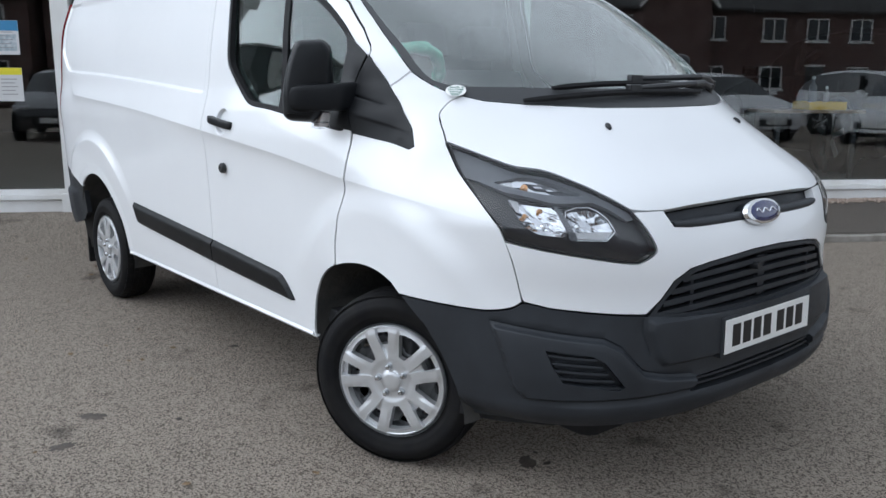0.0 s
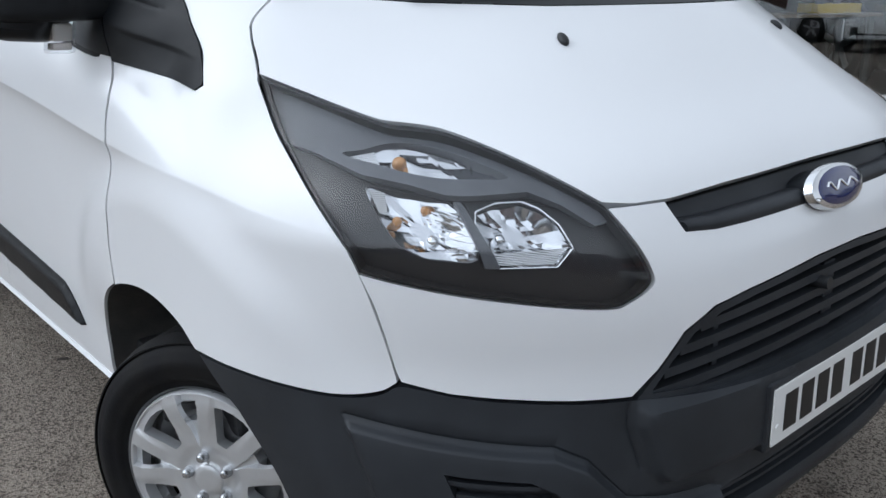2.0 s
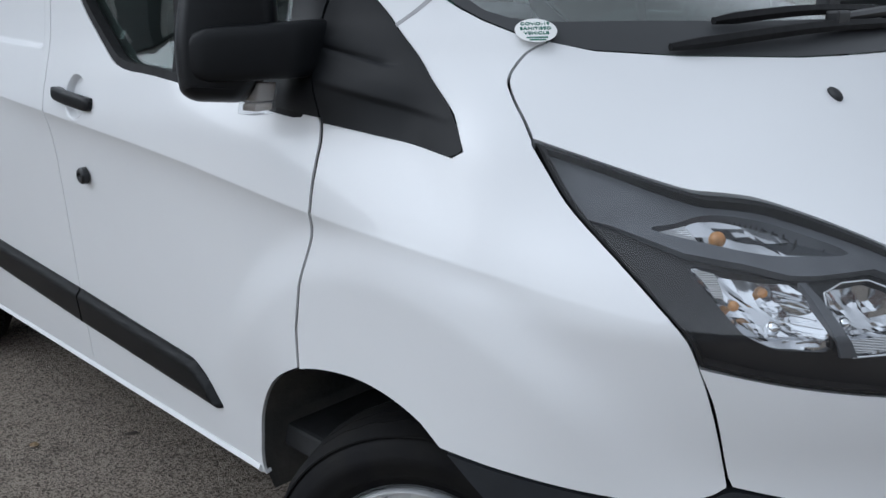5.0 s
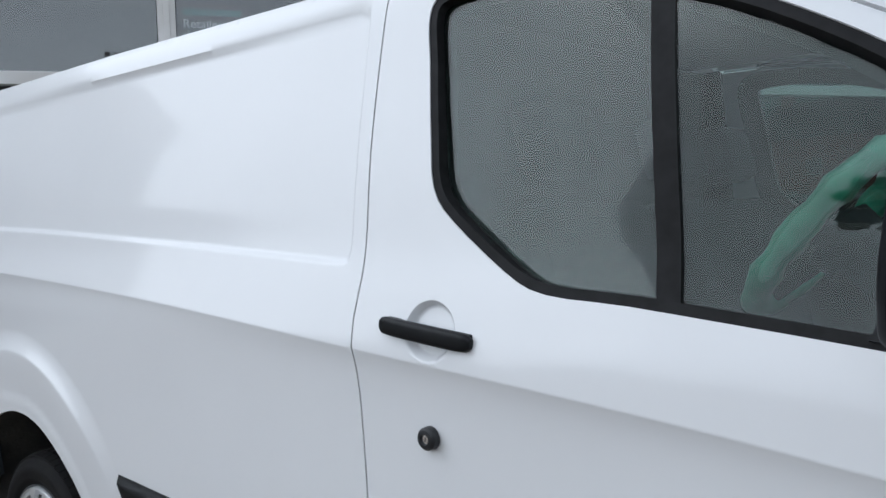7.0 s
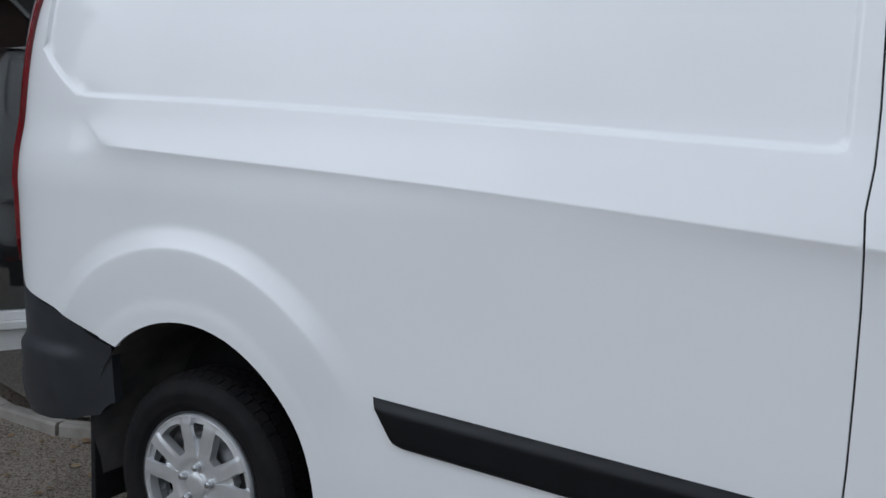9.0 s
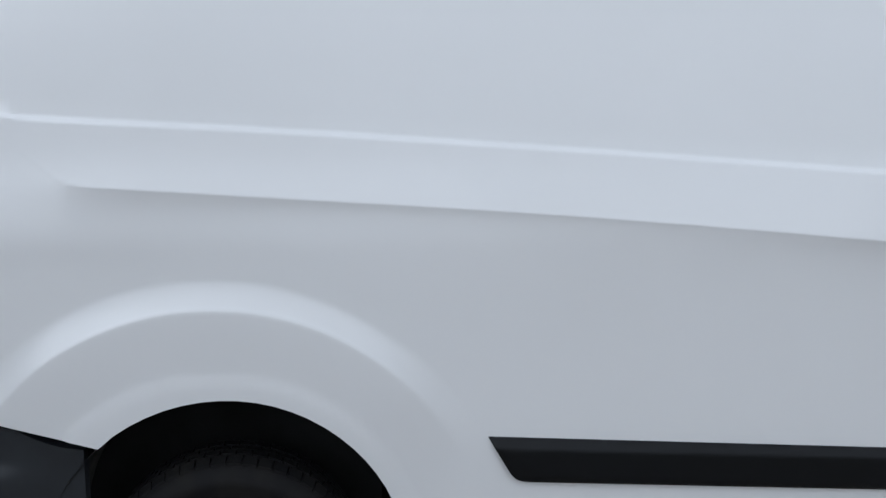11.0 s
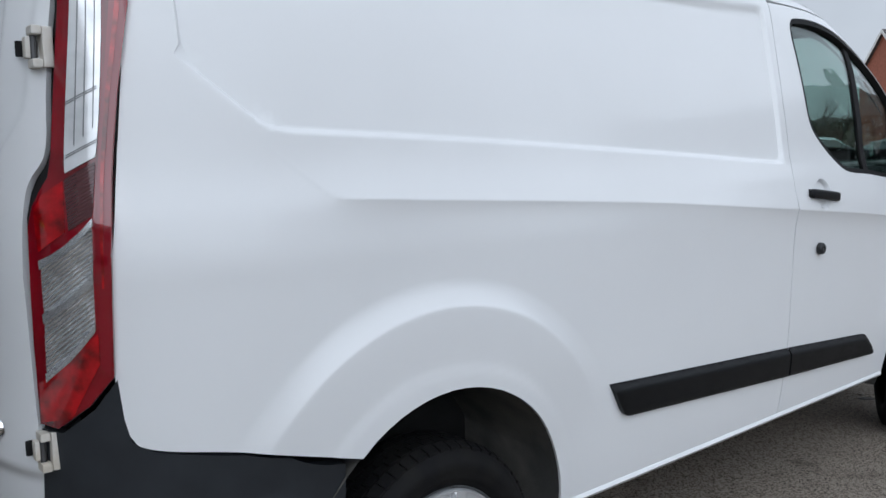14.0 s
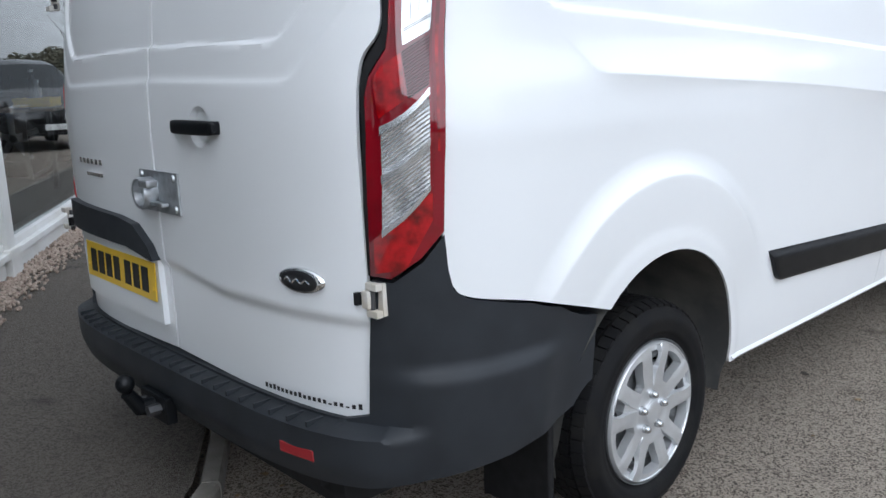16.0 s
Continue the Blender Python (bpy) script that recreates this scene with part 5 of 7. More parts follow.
    for k in range(4):
        z0 = 1.345 + .004 * k + .085 * (k > 1)
        rib = [(30.4, z0 + .012), (37.4, z0 - .016), (37.4, z0 - .018), (30.4, z0 + .010)]
        part("lens_rib", turn(sheet("R", rib, step=.02, inset=0, depth=.002, lift=.0138)), WHEELSTEEL, lamp)
    seal = [(49.6, .842), (49.8, .976), (49.7, 1.10), (49.4, 1.212), (47.8, 1.252), (42.6, 1.302), (41.8, 1.334), (41.2, 1.443), (40.2, 1.60), (38.3, 1.80), (42, 1.80), (42.0, 1.60), (42.6, 1.443), (43.2, 1.345), (44.2, 1.322), (48.9, 1.270), (50.7, 1.225), (50.9, 1.10), (51.1, .976), (50.8, .842)]
    part("lamp_seal", turn(sheet("R", seal, step=.012, inset=0, depth=.01, lift=-.008)), RUBBER, lamp)
    s = -1 if not flip else 1
    for z in (.794, 1.526):
        hin = new("hinge")
        hin.parent = van
        hin["label"] = "white painted door hinge"
        x = (-3.785 if z < 1 else -3.752) - (.028 if s > 0 else 0)
        at = Matrix.Translation((0, s * (.812 if s < 0 else .864), 0))
        part("leaf", boxed((x + .002, -.018, z - .036), (x + .02, .018, z + .036), .003, at), WHITEPLASTIC, hin)
        for q in (-.029, .029):
            part("lug", boxed((x - .016, -.018, z + q - .008), (x + .0015, .018, z + q + .008), .003, at), WHITEPLASTIC, hin)
        part("knuckle", boxed((x - .022, -.013, z - .019), (x - .001, .009, z + .019), .004, Matrix.Translation((0, s * .796, 0))), WHITEPLASTIC, hin)
        smooth(part("pin", tube([(x - .008, s * .808, z - .034), (x - .008, s * .808, z + .034)], .006, 10), STEEL, hin))
        part("pin_cap", boxed((x - .030, -.005, z - .014), (x - .014, .005, z + .014), .002, Matrix.Translation((0, s * .776, 0))), RUBBER, hin)


def back_pose(y, z, lift=0.0):
    p, n = chart_points("B", np.array([[y, z]]), lift)
    return seat_on(Vector(p[0]), Vector(n[0]))


door_handle(van, back_pose(-.268, 1.140, -.002), .205)
oval(van, back_pose(-.630, .818, .0), .070, .029, BLACKBEZEL, "badge")
# hasp lock
m = back_pose(-.028, .966, .001)
hasp = new("hasp_lock")
hasp.parent = van
hasp["label"] = "galvanised hasp plate with a round shrouded lock"
part("hasp_plate", boxed((-.112, -.055, 0), (.110, .055, .006), .002, m), GALV, hasp)
smooth(part("shroud", lathe([(0, .022), (.030, .022), (.034, .042), (.040, .044), (.042, .040), (.042, .004)], 36, "z"), GALV, hasp)).matrix_basis = m @ Matrix.Translation((-.045, -.004, 0))
part("hood", boxed((-.025, .016, .02), (.03, .036, .052), .006, m), GALV, hasp)
part("bolt_bar", boxed((-.05, -.035, .01), (.06, -.024, .03), .003, m), GALV, hasp)
for x, y in ((.09, .04), (.09, -.04), (-.095, .042), (-.095, -.042)):
    part("coach_bolt", lathe([(0, .013), (.008, .011), (.011, .006)], 16, "z"), GALV, hasp).matrix_basis = m @ Matrix.Translation((x, y, 0))
# plate garnish and rear plate
garnish = [(.68, .885), (.70, .800), (.62, .795), (.20, .792), (.045, .770), (.030, .772), (.060, .812), (.140, .862), (.25, .875)]
smooth(part("plate_garnish", sheet("B", garnish, step=.012, inset=0, depth=.03, lift=.022), BLACK, van))
part("plate_recess", sheet("B", [(.04, .772), (.66, .790), (.655, .585), (.04, .585)], step=.02, inset=0, depth=.02, lift=.004), WHITE, van)
number_plate(van, seat_on((-3.868, .315, .705), (-1, .02, .03)), YELLOWPL)
# lettering that cannot be given: small bars in its place
for y0, y1, z0, z1 in ((.35, .56, 1.012, 1.030), (.35, .49, .976, .990)):
    for k in range(6):
        ya = y0 + (y1 - y0) * k / 6
        part("letter_bar", boxed((-.010, 0, 0), (.010, .016 if z0 > 1 else .011, .004), .001, back_pose(ya + .012, z0, .001)), CHROME, van)
for k in range(20):
    y = -.470 - .0152 * k
    h = (.016, .014, .018, .014, .013, .013, .013, .014, .017, .012, .013, .013, .014, .013, .005, .013, .013, .005, .013, .018)[k]
    part("letter_bar", boxed((-.0046, -.0050, 0), (.0046, h * .72 - .0050, .0006), 0, back_pose(y, .540 + .0003 * k, .001)), INK, van)
# reflector and tow bar
p, n = chart_points("R", np.array([[67.3 / 75, .434]]), .046)
part("reflector", boxed((-.054, -.014, -.004), (.054, .014, .006), .003, seat_on(Vector(p[0]), Vector(n[0]))), REDPLAIN, van, "dark red plastic reflector")
tow = new("tow_bar")
tow.parent = van
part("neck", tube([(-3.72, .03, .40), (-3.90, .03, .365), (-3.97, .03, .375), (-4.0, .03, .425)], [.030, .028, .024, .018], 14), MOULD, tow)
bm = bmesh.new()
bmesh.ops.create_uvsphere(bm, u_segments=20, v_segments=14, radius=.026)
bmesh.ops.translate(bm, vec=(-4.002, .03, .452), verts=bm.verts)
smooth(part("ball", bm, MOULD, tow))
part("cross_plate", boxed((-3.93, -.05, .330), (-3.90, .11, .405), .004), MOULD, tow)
for y in (-.01, .075):
    part("tow_bolt", tube([(-3.965, y, .372), (-3.925, y, .372)], .016, 6), STEEL, tow)
part("beam", boxed((-3.78, -.55, .27), (-3.70, .55, .35), .01), DARK, tow)

# ---- cab: bulkhead, seats, dashboard, steering wheel ----
part("bulkhead", boxed((-1.42, -.80, .40), (-1.38, .80, 1.84), .01), CABLIGHT, van)
for flip in (False, True):
    vf = sheet("S", offset(WINDOW, -.05), holes=[offset(WINDOW, .022)], step=.03, inset=0, depth=0, lift=-.052)
    part("pillar_trim", other_side(vf) if flip else vf, CABLIGHT, van)
part("headlining", boxed((-1.40, -.72, 1.84), (-.86, .72, 1.85), .004), CABLIGHT, van)
part("cab_floor", boxed((-1.40, -.88, .40), (.05, .88, .46), .01), CAB, van)
vs, fs = [], []
prof = [(-.42, .62), (-.40, 1.00), (-.36, 1.12), (-.28, 1.20), (-.10, 1.235), (.10, 1.235), (.25, 1.225)]
for y in np.linspace(-.80, .80, 17):
    for x, z in prof:
        vs.append((x * (1 if x < 0 else 1 - .75 * (abs(y) / .8) ** 2) + .02 * math.sin(y * 5) * (z < 1.15), y * (1 - .10 * bump(x, -.2, .25)), z + .03 * bump(.25 - abs(y + .42), 0, .15) * (x < -.2)))
for i in range(16):
    for j in range(6):
        fs.append((i * 7 + j, i * 7 + j + 1, i * 7 + 8 + j, i * 7 + 7 + j))
smooth(part("dashboard", (vs, fs), CAB, van), 50)
for y, w in ((-.44, .25), (.36, .42)):
    seat = new("seat")
    seat.parent = van
    part("seat_base", boxed((-.95, y - w, .60), (-.48, y + w, .82), .05), CLOTH, seat)
    m = Matrix.Translation((-1.02, y, .80)) @ pose(0, 0, 0, 0, -14, 0)
    part("backrest", boxed((-.08, -w, 0), (.07, w, .60), .05, m), CLOTH, seat)
    for q in ((0,) if w < .3 else (-.2, .2)):
        part("headrest", boxed((-.05, q - .13, .66), (.05, q + .13, .84), .04, m), CLOTH, seat)
steer = new("steering_wheel")
steer.parent = van
steer["label"] = "black steering wheel with its rim in green film"
sm = Matrix.Translation((-.612, -.43, 1.318)) @ pose(0, 0, 0, 0, -50, 0)
ring = [sm @ Vector((.19 * math.cos(a), .19 * math.sin(a), 0)) for a in np.linspace(0, 2 * math.pi, 48, endpoint=False)]
rr = [.0265 + .003 * math.sin(11 * a) + .002 * math.sin(29 * a) for a in np.linspace(0, 2 * math.pi, 48, endpoint=False)]
smooth(part("rim", tube(ring, rr, 10, True), GREENFILM, steer), 60)
for a in (90, 270, 180):
    a = radians(a)
    part("spoke", tube([sm @ Vector((.04 * math.cos(a), .04 * math.sin(a), -.02)), sm @ Vector((.18 * math.cos(a), .18 * math.sin(a), 0))], [.03, .016], 8), CAB, steer)
part("hub", lathe([(0, .0), (.05, -.004), (.075, -.02), (.07, -.07)], 24, "z"), CAB, steer).matrix_basis = sm
part("column", tube([sm @ Vector((0, 0, -.05)), Vector((-.30, -.42, 1.06))], [.05, .06], 12), CAB, steer)


# ---- wheels ----
def wheel_meshes():
    """Vertices and faces of the tyre, its tread, the rim and the parts of the trim, the outer face towards -y."""
    out = {}
    prof = [(.205, .085), (.214, .095), (.235, .100), (.262, .101), (.285, .097), (.300, .087), (.309, .074), (.3120, .0), (.309, -.074), (.300, -.087), (.287, -.0955), (.278, -.0985), (.275, -.1005), (.265, -.1020), (.252, -.1015), (.247, -.0995), (.236, -.0990), (.226, -.0960), (.222, -.092), (.216, -.088), (.205, -.085)]
    prof = [(r if r < .22 else .22 + (r - .22) * .90, y) for r, y in prof]
    out["tyre"] = lathe(prof[::-1], 96)
    vs, fs = [], []
    for row, (y0, y1, lag) in enumerate(((-.082, -.052, 0), (-.046, -.018, .5), (-.012, .012, 0), (.018, .046, .5), (.052, .082, 0))):
        n = 54
        for i in range(n):
            a0 = 2 * math.pi * (i + lag) / n
            a1 = a0 + 2 * math.pi / n * .87
            drop = .010 if row in (0, 4) else 0
            b = len(vs)
            for a in (a0, a1):
                for r, y in ((.290, y0), (.3112 - (drop if row == 0 else 0), y0), (.3112 - (drop if row == 4 else 0), y1), (.290, y1)):
                    vs.append((r * math.cos(a), y + .004 * math.sin(a * n), r * math.sin(a)))
            fs += [(b, b + 1, b + 5, b + 4), (b + 1, b + 2, b + 6, b + 5), (b + 2, b + 3, b + 7, b + 6), (b, b + 3, b + 2, b + 1), (b + 4, b + 5, b + 6, b + 7)]
    out["tread"] = (vs, fs)
    vs, fs = [], []
    n = 120
    for y0, y1 in ((-.086, -.046), (-.040, -.003), (.003, .040), (.046, .086)):
        b = len(vs)
        for i in range(n):
            a, w = 2 * math.pi * i / n, .003 * (1 if i % 4 < 2 else -1)
            drop = [.010 if abs(y) > .08 else 0 for y in (y0, y1)]
            for r, y in ((.298, y0 + w * (drop[0] == 0)), (.3112 - drop[0], y0 + w * (drop[0] == 0)), (.3112 - drop[1], y1 + w * (drop[1] == 0)), (.298, y1 + w * (drop[1] == 0))):
                vs.append((r * math.cos(a), y, r * math.sin(a)))
        for i in range(n):
            j = (i + 1) % n
            for k in range(3):
                fs.append((b + i * 4 + k, b + i * 4 + k + 1, b + j * 4 + k + 1, b + j * 4 + k))
    out["ribs"] = (vs, fs)
    out["brake_drum"] = lathe([(.15, .06), (.15, -.02), (.14, -.026), (0, -.026)], 40)
    return out


WHEEL = wheel_meshes()


def polar(*rows):
    return [(r * math.cos(radians(a)), r * math.sin(radians(a))) for r, a in rows]


CIRCLE = lambda r, n=72: polar(*[(r, 360 * i / n) for i in range(n)])
WINDOWS = [rounded(polar((.096, 90 + 72 * k + 29), (.134, 90 + 72 * k + 24), (.181, 90 + 72 * k + 21.5), (.184, 90 + 72 * k + 28), (.185, 90 + 72 * k + 36), (.184, 90 + 72 * k + 44), (.181, 90 + 72 * k + 50.5), (.134, 90 + 72 * k + 48), (.096, 90 + 72 * k + 43)), [.004, .0, .006, .0, .0, .0, .006, 0, .004], 4) for k in range(5)]
SLOTS = [rounded(polar((.134, 90 + 72 * k - 5.0), (.182, 90 + 72 * k - 7.2), (.182, 90 + 72 * k + 7.2), (.134, 90 + 72 * k + 5.0)), .005, 4) for k in range(5)]
VENTS = [[(.158 * math.cos(a) + .0215 * math.cos(b), .158 * math.sin(a) + .0215 * math.sin(b)) for b in np.linspace(0, 6.283, 14, endpoint=False)] for a in [radians(18 + 36 * q) for q in range(10)]]
spoke_rows = [np.array(polar(*[(r, 90 + 72 * k + s * (o + float(np.interp(r, [.066, .090, .136, .185], [.4, 2.4, 5.6, 7.6])))) for r in np.arange(.066, .196, .005)])) for k in range(5) for s in (-1, 1) for o in (-.65, .35, 1.2)]
CAP = sheet("H", CIRCLE(.202), holes=WINDOWS + SLOTS, step=.0062, inset=0, depth=.026, rows=spoke_rows)
RIM = sheet("K", CIRCLE(.206), holes=VENTS, step=.012, inset=0, depth=.012)


def hubcap(parent):
    """A silver plastic wheel trim with five split spokes."""
    cap = new("wheel_trim")
    cap.parent = parent
    cap.matrix_basis = Matrix.Translation((0, .004, 0)) @ Matrix.Diagonal((.965, 1, .965, 1))
    cap["label"] = "silver plastic wheel trim with five split spokes"
    smooth(part("face", CAP, SILVER, cap), 26)
    smooth(part("outer_ring", lathe([(.1985, -.086), (.1985, -.0985), (.2005, -.1010), (.203, -.1005), (.206, -.096), (.207, -.086)][::-1], 72), SILVER, cap))
    smooth(part("centre_cap", lathe([(.036, -.094), (.035, -.1015), (.033, -.1030), (.020, -.1045), (0, -.105)][::-1], 40), SILVER, cap))
    for k in range(5):
        a = radians(90 + 72 * k)
        nut = lathe([(0, -.113), (.0065, -.1125), (.0096, -.109), (.0125, -.100), (.0135, -.088)][::-1], 14)
        smooth(part("wheel_nut", ([(x + .0530 * math.cos(a), y, z + .0530 * math.sin(a)) for x, y, z in nut[0]], nut[1]), NUT, cap))
    return cap


def wheel(at, turn, spin, tread="tread"):
    w = new("wheel")
    w.parent = van
    w.matrix_basis = pose(*at, 0, 0, turn) @ pose(0, 0, 0, 0, spin, 0)
    for name, mat in (("tyre", TYRE), ("tread", TYRE), ("brake_drum", DARK)):
        smooth(part(name, WHEEL[tread if name == "tread" else name], mat, w), 40)
    smooth(part("steel_rim", RIM, WHEELSTEEL, w), 40)
    hubcap(w)
    return w


wheel((-.034, -.852, .312), 29, -11, "ribs")
wheel((-.030, .850, .312), 209, 20, "ribs")
wheel((-2.936, -.838, .312), 0, 2)
wheel((-2.936, .838, .312), 180, 40)


# ---- ground, pavement, kerb ----
def asphalt(name, dark, light, stone, stain):
    """Rolled asphalt: pale chips in a dark binder, worn lanes and old stains."""
    m = bpy.data.materials.new(name)
    m.use_nodes = True
    n, l = m.node_tree.nodes, m.node_tree.links
    p = n["Principled BSDF"]
    co = n.new("ShaderNodeTexCoord")

    def tex(kind, scale, detail=4.0):
        t = n.new(kind)
        t.inputs["Scale"].default_value = scale
        if "Detail" in t.inputs:
            t.inputs["Detail"].default_value = detail
        l.new(co.outputs["Object"], t.inputs["Vector"])
        return t

    def ramp(src, a, b):
        r = n.new("ShaderNodeMapRange")
        r.inputs["From Min"].default_value, r.inputs["From Max"].default_value = a, b
        l.new(src, r.inputs["Value"])
        return r.outputs["Result"]

    def mixed(fac, a, b):
        x = n.new("ShaderNodeMix")
        x.data_type = "RGBA"
        for key, v in (("Factor", fac), ("A", a), ("B", b)):
            if isinstance(v, tuple):
                x.inputs[key].default_value = (*v, 1)
            else:
                l.new(v, x.inputs[key])
        return x.outputs["Result"]

    chips, fine = tex("ShaderNodeTexVoronoi", 165), tex("ShaderNodeTexNoise", 420, 2)
    wide, mid = tex("ShaderNodeTexNoise", .55, 5), tex("ShaderNodeTexNoise", 3.2, 6)
    base = mixed(ramp(wide.outputs["Fac"], .36, .66), dark, light)
    sep = n.new("ShaderNodeSeparateColor")
    l.new(chips.outputs["Color"], sep.inputs["Color"])
    base = mixed(ramp(sep.outputs["Red"], .66, .97), base, stone)
    base = mixed(ramp(fine.outputs["Fac"], .46, .28), base, (dark[0] * .72, dark[1] * .72, dark[2] * .72))
    base = mixed(ramp(mid.outputs["Fac"], .62, .80), base, stain)
    l.new(base, p.inputs["Base Color"])
    p.inputs["Roughness"].default_value = .85
    b = n.new("ShaderNodeBump")
    b.inputs["Strength"].default_value, b.inputs["Distance"].default_value = 1.0, .010
    l.new(chips.outputs["Distance"], b.inputs["Height"])
    l.new(b.outputs["Normal"], p.inputs["Normal"])
    return m


ASPHALT = asphalt("forecourt_asphalt", (.088, .069, .053), (.126, .101, .079), (.50, .425, .345), (.046, .036, .029))
PATH_ASPHALT = asphalt("path_asphalt", (.075, .060, .047), (.105, .087, .070), (.20, .175, .145), (.038, .032, .027))
CONCRETE = material("kerb_concrete", (.30, .28, .25), .85, grain=(.17, .155, .135), vary_scale=6, bump_size=.002, bump_scale=120)
FRAMEWHITE = material("white_frame", (.78, .78, .77), .45, grain=(.66, .65, .62), vary_scale=2.5)
GRAVEL = material("gravel", (.30, .225, .18), .8, grain=(.42, .35, .29), vary_scale=40)

# the showroom front runs at an angle behind the van: s along it, depth inwards
AWAY = Matrix(((.52654, -.85015, 0, -7.0 + 1.2 * .85015), (.85015, .52654, 0, -.4 - 1.2 * .52654), (0, 0, 1, 0), (0, 0, 0, 1)))
BACK = AWAY.inverted()


def ground_z(x, y):
    p = BACK @ Vector((x, y, 0))
    rise = float(bump(1.30 + p.y, 0, 1.30))
    return .165 * rise * (1 - .9 * float(bump(p.x, 1.0, 1.3)) * (1 if p.y > -1.3 else 0)) if p.y > -1.35 else 0.0


spread = lambda n, near, far: np.concatenate([-np.geomspace(far, near, n), np.linspace(-near, near, 161)[1:-1], np.geomspace(near, far, n)])
xs, ys = spread(14, 12, 900), spread(14, 12, 900)
vs = [(x, y, ground_z(x, y) if abs(x) < 13 and abs(y) < 13 else 0.0) for x in xs for y in ys]
k = len(ys)
fs = [(i * k + j, i * k + k + j, i * k + k + j + 1, i * k + j + 1) for i in range(len(xs) - 1) for j in range(k - 1)]
ground = smooth(part("ground", (vs, fs), ASPHALT), 60)
tagged(ground, "grey worn asphalt forecourt with pale stone chips", "ground", kind="structure")

KERB = [(1.20, -.05), (1.21, -.30), (1.30, -.65), (1.50, -1.0), (1.75, -1.20), (2.10, -1.30), (2.6, -1.31)]
line_pts = [np.array(p) for p in KERB] + [np.array((s, -1.31)) for s in np.arange(3.5, 30, .9)]
kerb = tagged(new("kerb"), "weathered pale concrete kerb edging the path", "kerb", kind="structure")
run = np.array(line_pts)
for i in range(0, len(run) - 1):
    a, b = run[i], run[i + 1]
    d = (b - a) / np.hypot(*(b - a))
    nrm = np.array((-d[1], d[0]))
    pr = [(-.033, -.05), (-.031, .046), (-.024, .058), (.024, .060), (.031, .052), (.033, -.05)]
    vs, g = [], .004
    for q in (a + d * g, b - d * g):
        for o, z in pr:
            vs.append(AWAY @ Vector((*(q + nrm * o), z)))
    fs = [(j, j + 1, j + 7, j + 6) for j in range(5)] + [(0, 6, 11, 5), tuple(range(5, -1, -1)), tuple(range(6, 12))]
    part("kerb_stone", (vs, fs), CONCRETE, kerb)
vs, fs = [], []
ss = np.concatenate([np.linspace(1.2, 2.1, 12), np.arange(2.4, 31, .6)])
for s in ss:
    outer = float(np.interp(s, [p[0] for p in KERB], [p[1] for p in KERB])) + .05
    for t in np.linspace(0, 1, 8):
        y = outer * (1 - t) + .02 * t
        vs.append(AWAY @ Vector((s, y, .058 + .107 * float(bump(y, -1.3, -.1)) + .003 * math.sin(9 * s + 5 * y))))
for i in range(len(ss) - 1):
    for j in range(7):
        fs.append((i * 8 + j, i * 8 + 8 + j, i * 8 + 9 + j, i * 8 + 1 + j))
tagged(smooth(part("pavement", (vs, fs), PATH_ASPHALT), 60), "dark asphalt path between kerb and showroom", "pavement", kind="structure")

rng = random.Random(4)
vs, fs = [], []
ball = bmesh.new()
bmesh.ops.create_icosphere(ball, subdivisions=1, radius=1)
bv, bf = [v.co.copy() for v in ball.verts], [[v.index for v in f.verts] for f in ball.faces]
ball.free()
for i in range(2600):
    s, y, r = rng.uniform(3.6, 9.6), -abs(rng.gauss(.09, .075)) - .005, rng.uniform(.007, .017)
    if y < -.30:
        continue
    base, zr = len(vs), rng.uniform(.55, .9)
    turn = Euler((rng.uniform(0, 3), rng.uniform(0, 3), rng.uniform(0, 6))).to_matrix()
    for v in bv:
        q = turn @ Vector((v.x * r, v.y * r * rng.uniform(.75, 1.1), v.z * r * zr))
        vs.append(AWAY @ Vector((s + q.x, y + q.y, .172 + rng.uniform(0, .004) + q.z)))
    fs += [[base + k for k in f] for f in bf]
gravel = part("gravel_strip", (vs, fs), GRAVEL)
tagged(gravel, "pale brown gravel along the foot of the wall", "gravel", kind="stuff")

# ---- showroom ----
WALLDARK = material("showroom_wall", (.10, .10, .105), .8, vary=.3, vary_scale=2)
FLOORTILE = material("showroom_floor", (.16, .155, .15), .35, grain=(.11, .105, .10), vary_scale=3)
NAVY = material("banner_navy", (.012, .014, .028), .5, vary=.2, vary_scale=4)
GREYPANEL = material("grey_panel", (.060, .066, .068), .35, vary=.15, vary_scale=2)
SOFTWHITE = material("print_white", (.62, .62, .62), .6)
TEAL = material("print_teal", (.02, .13, .14), .6)
POSTS = [-3.25, .785, 4.83, 8.84, 12.85, 16.9]
wall = tagged(new("wall_showroom"), "white-framed glazed showroom front with tall panes", "showroom", kind="structure")


def local(lo, hi, bevel=0.0):
    return boxed(lo, hi, bevel, AWAY)


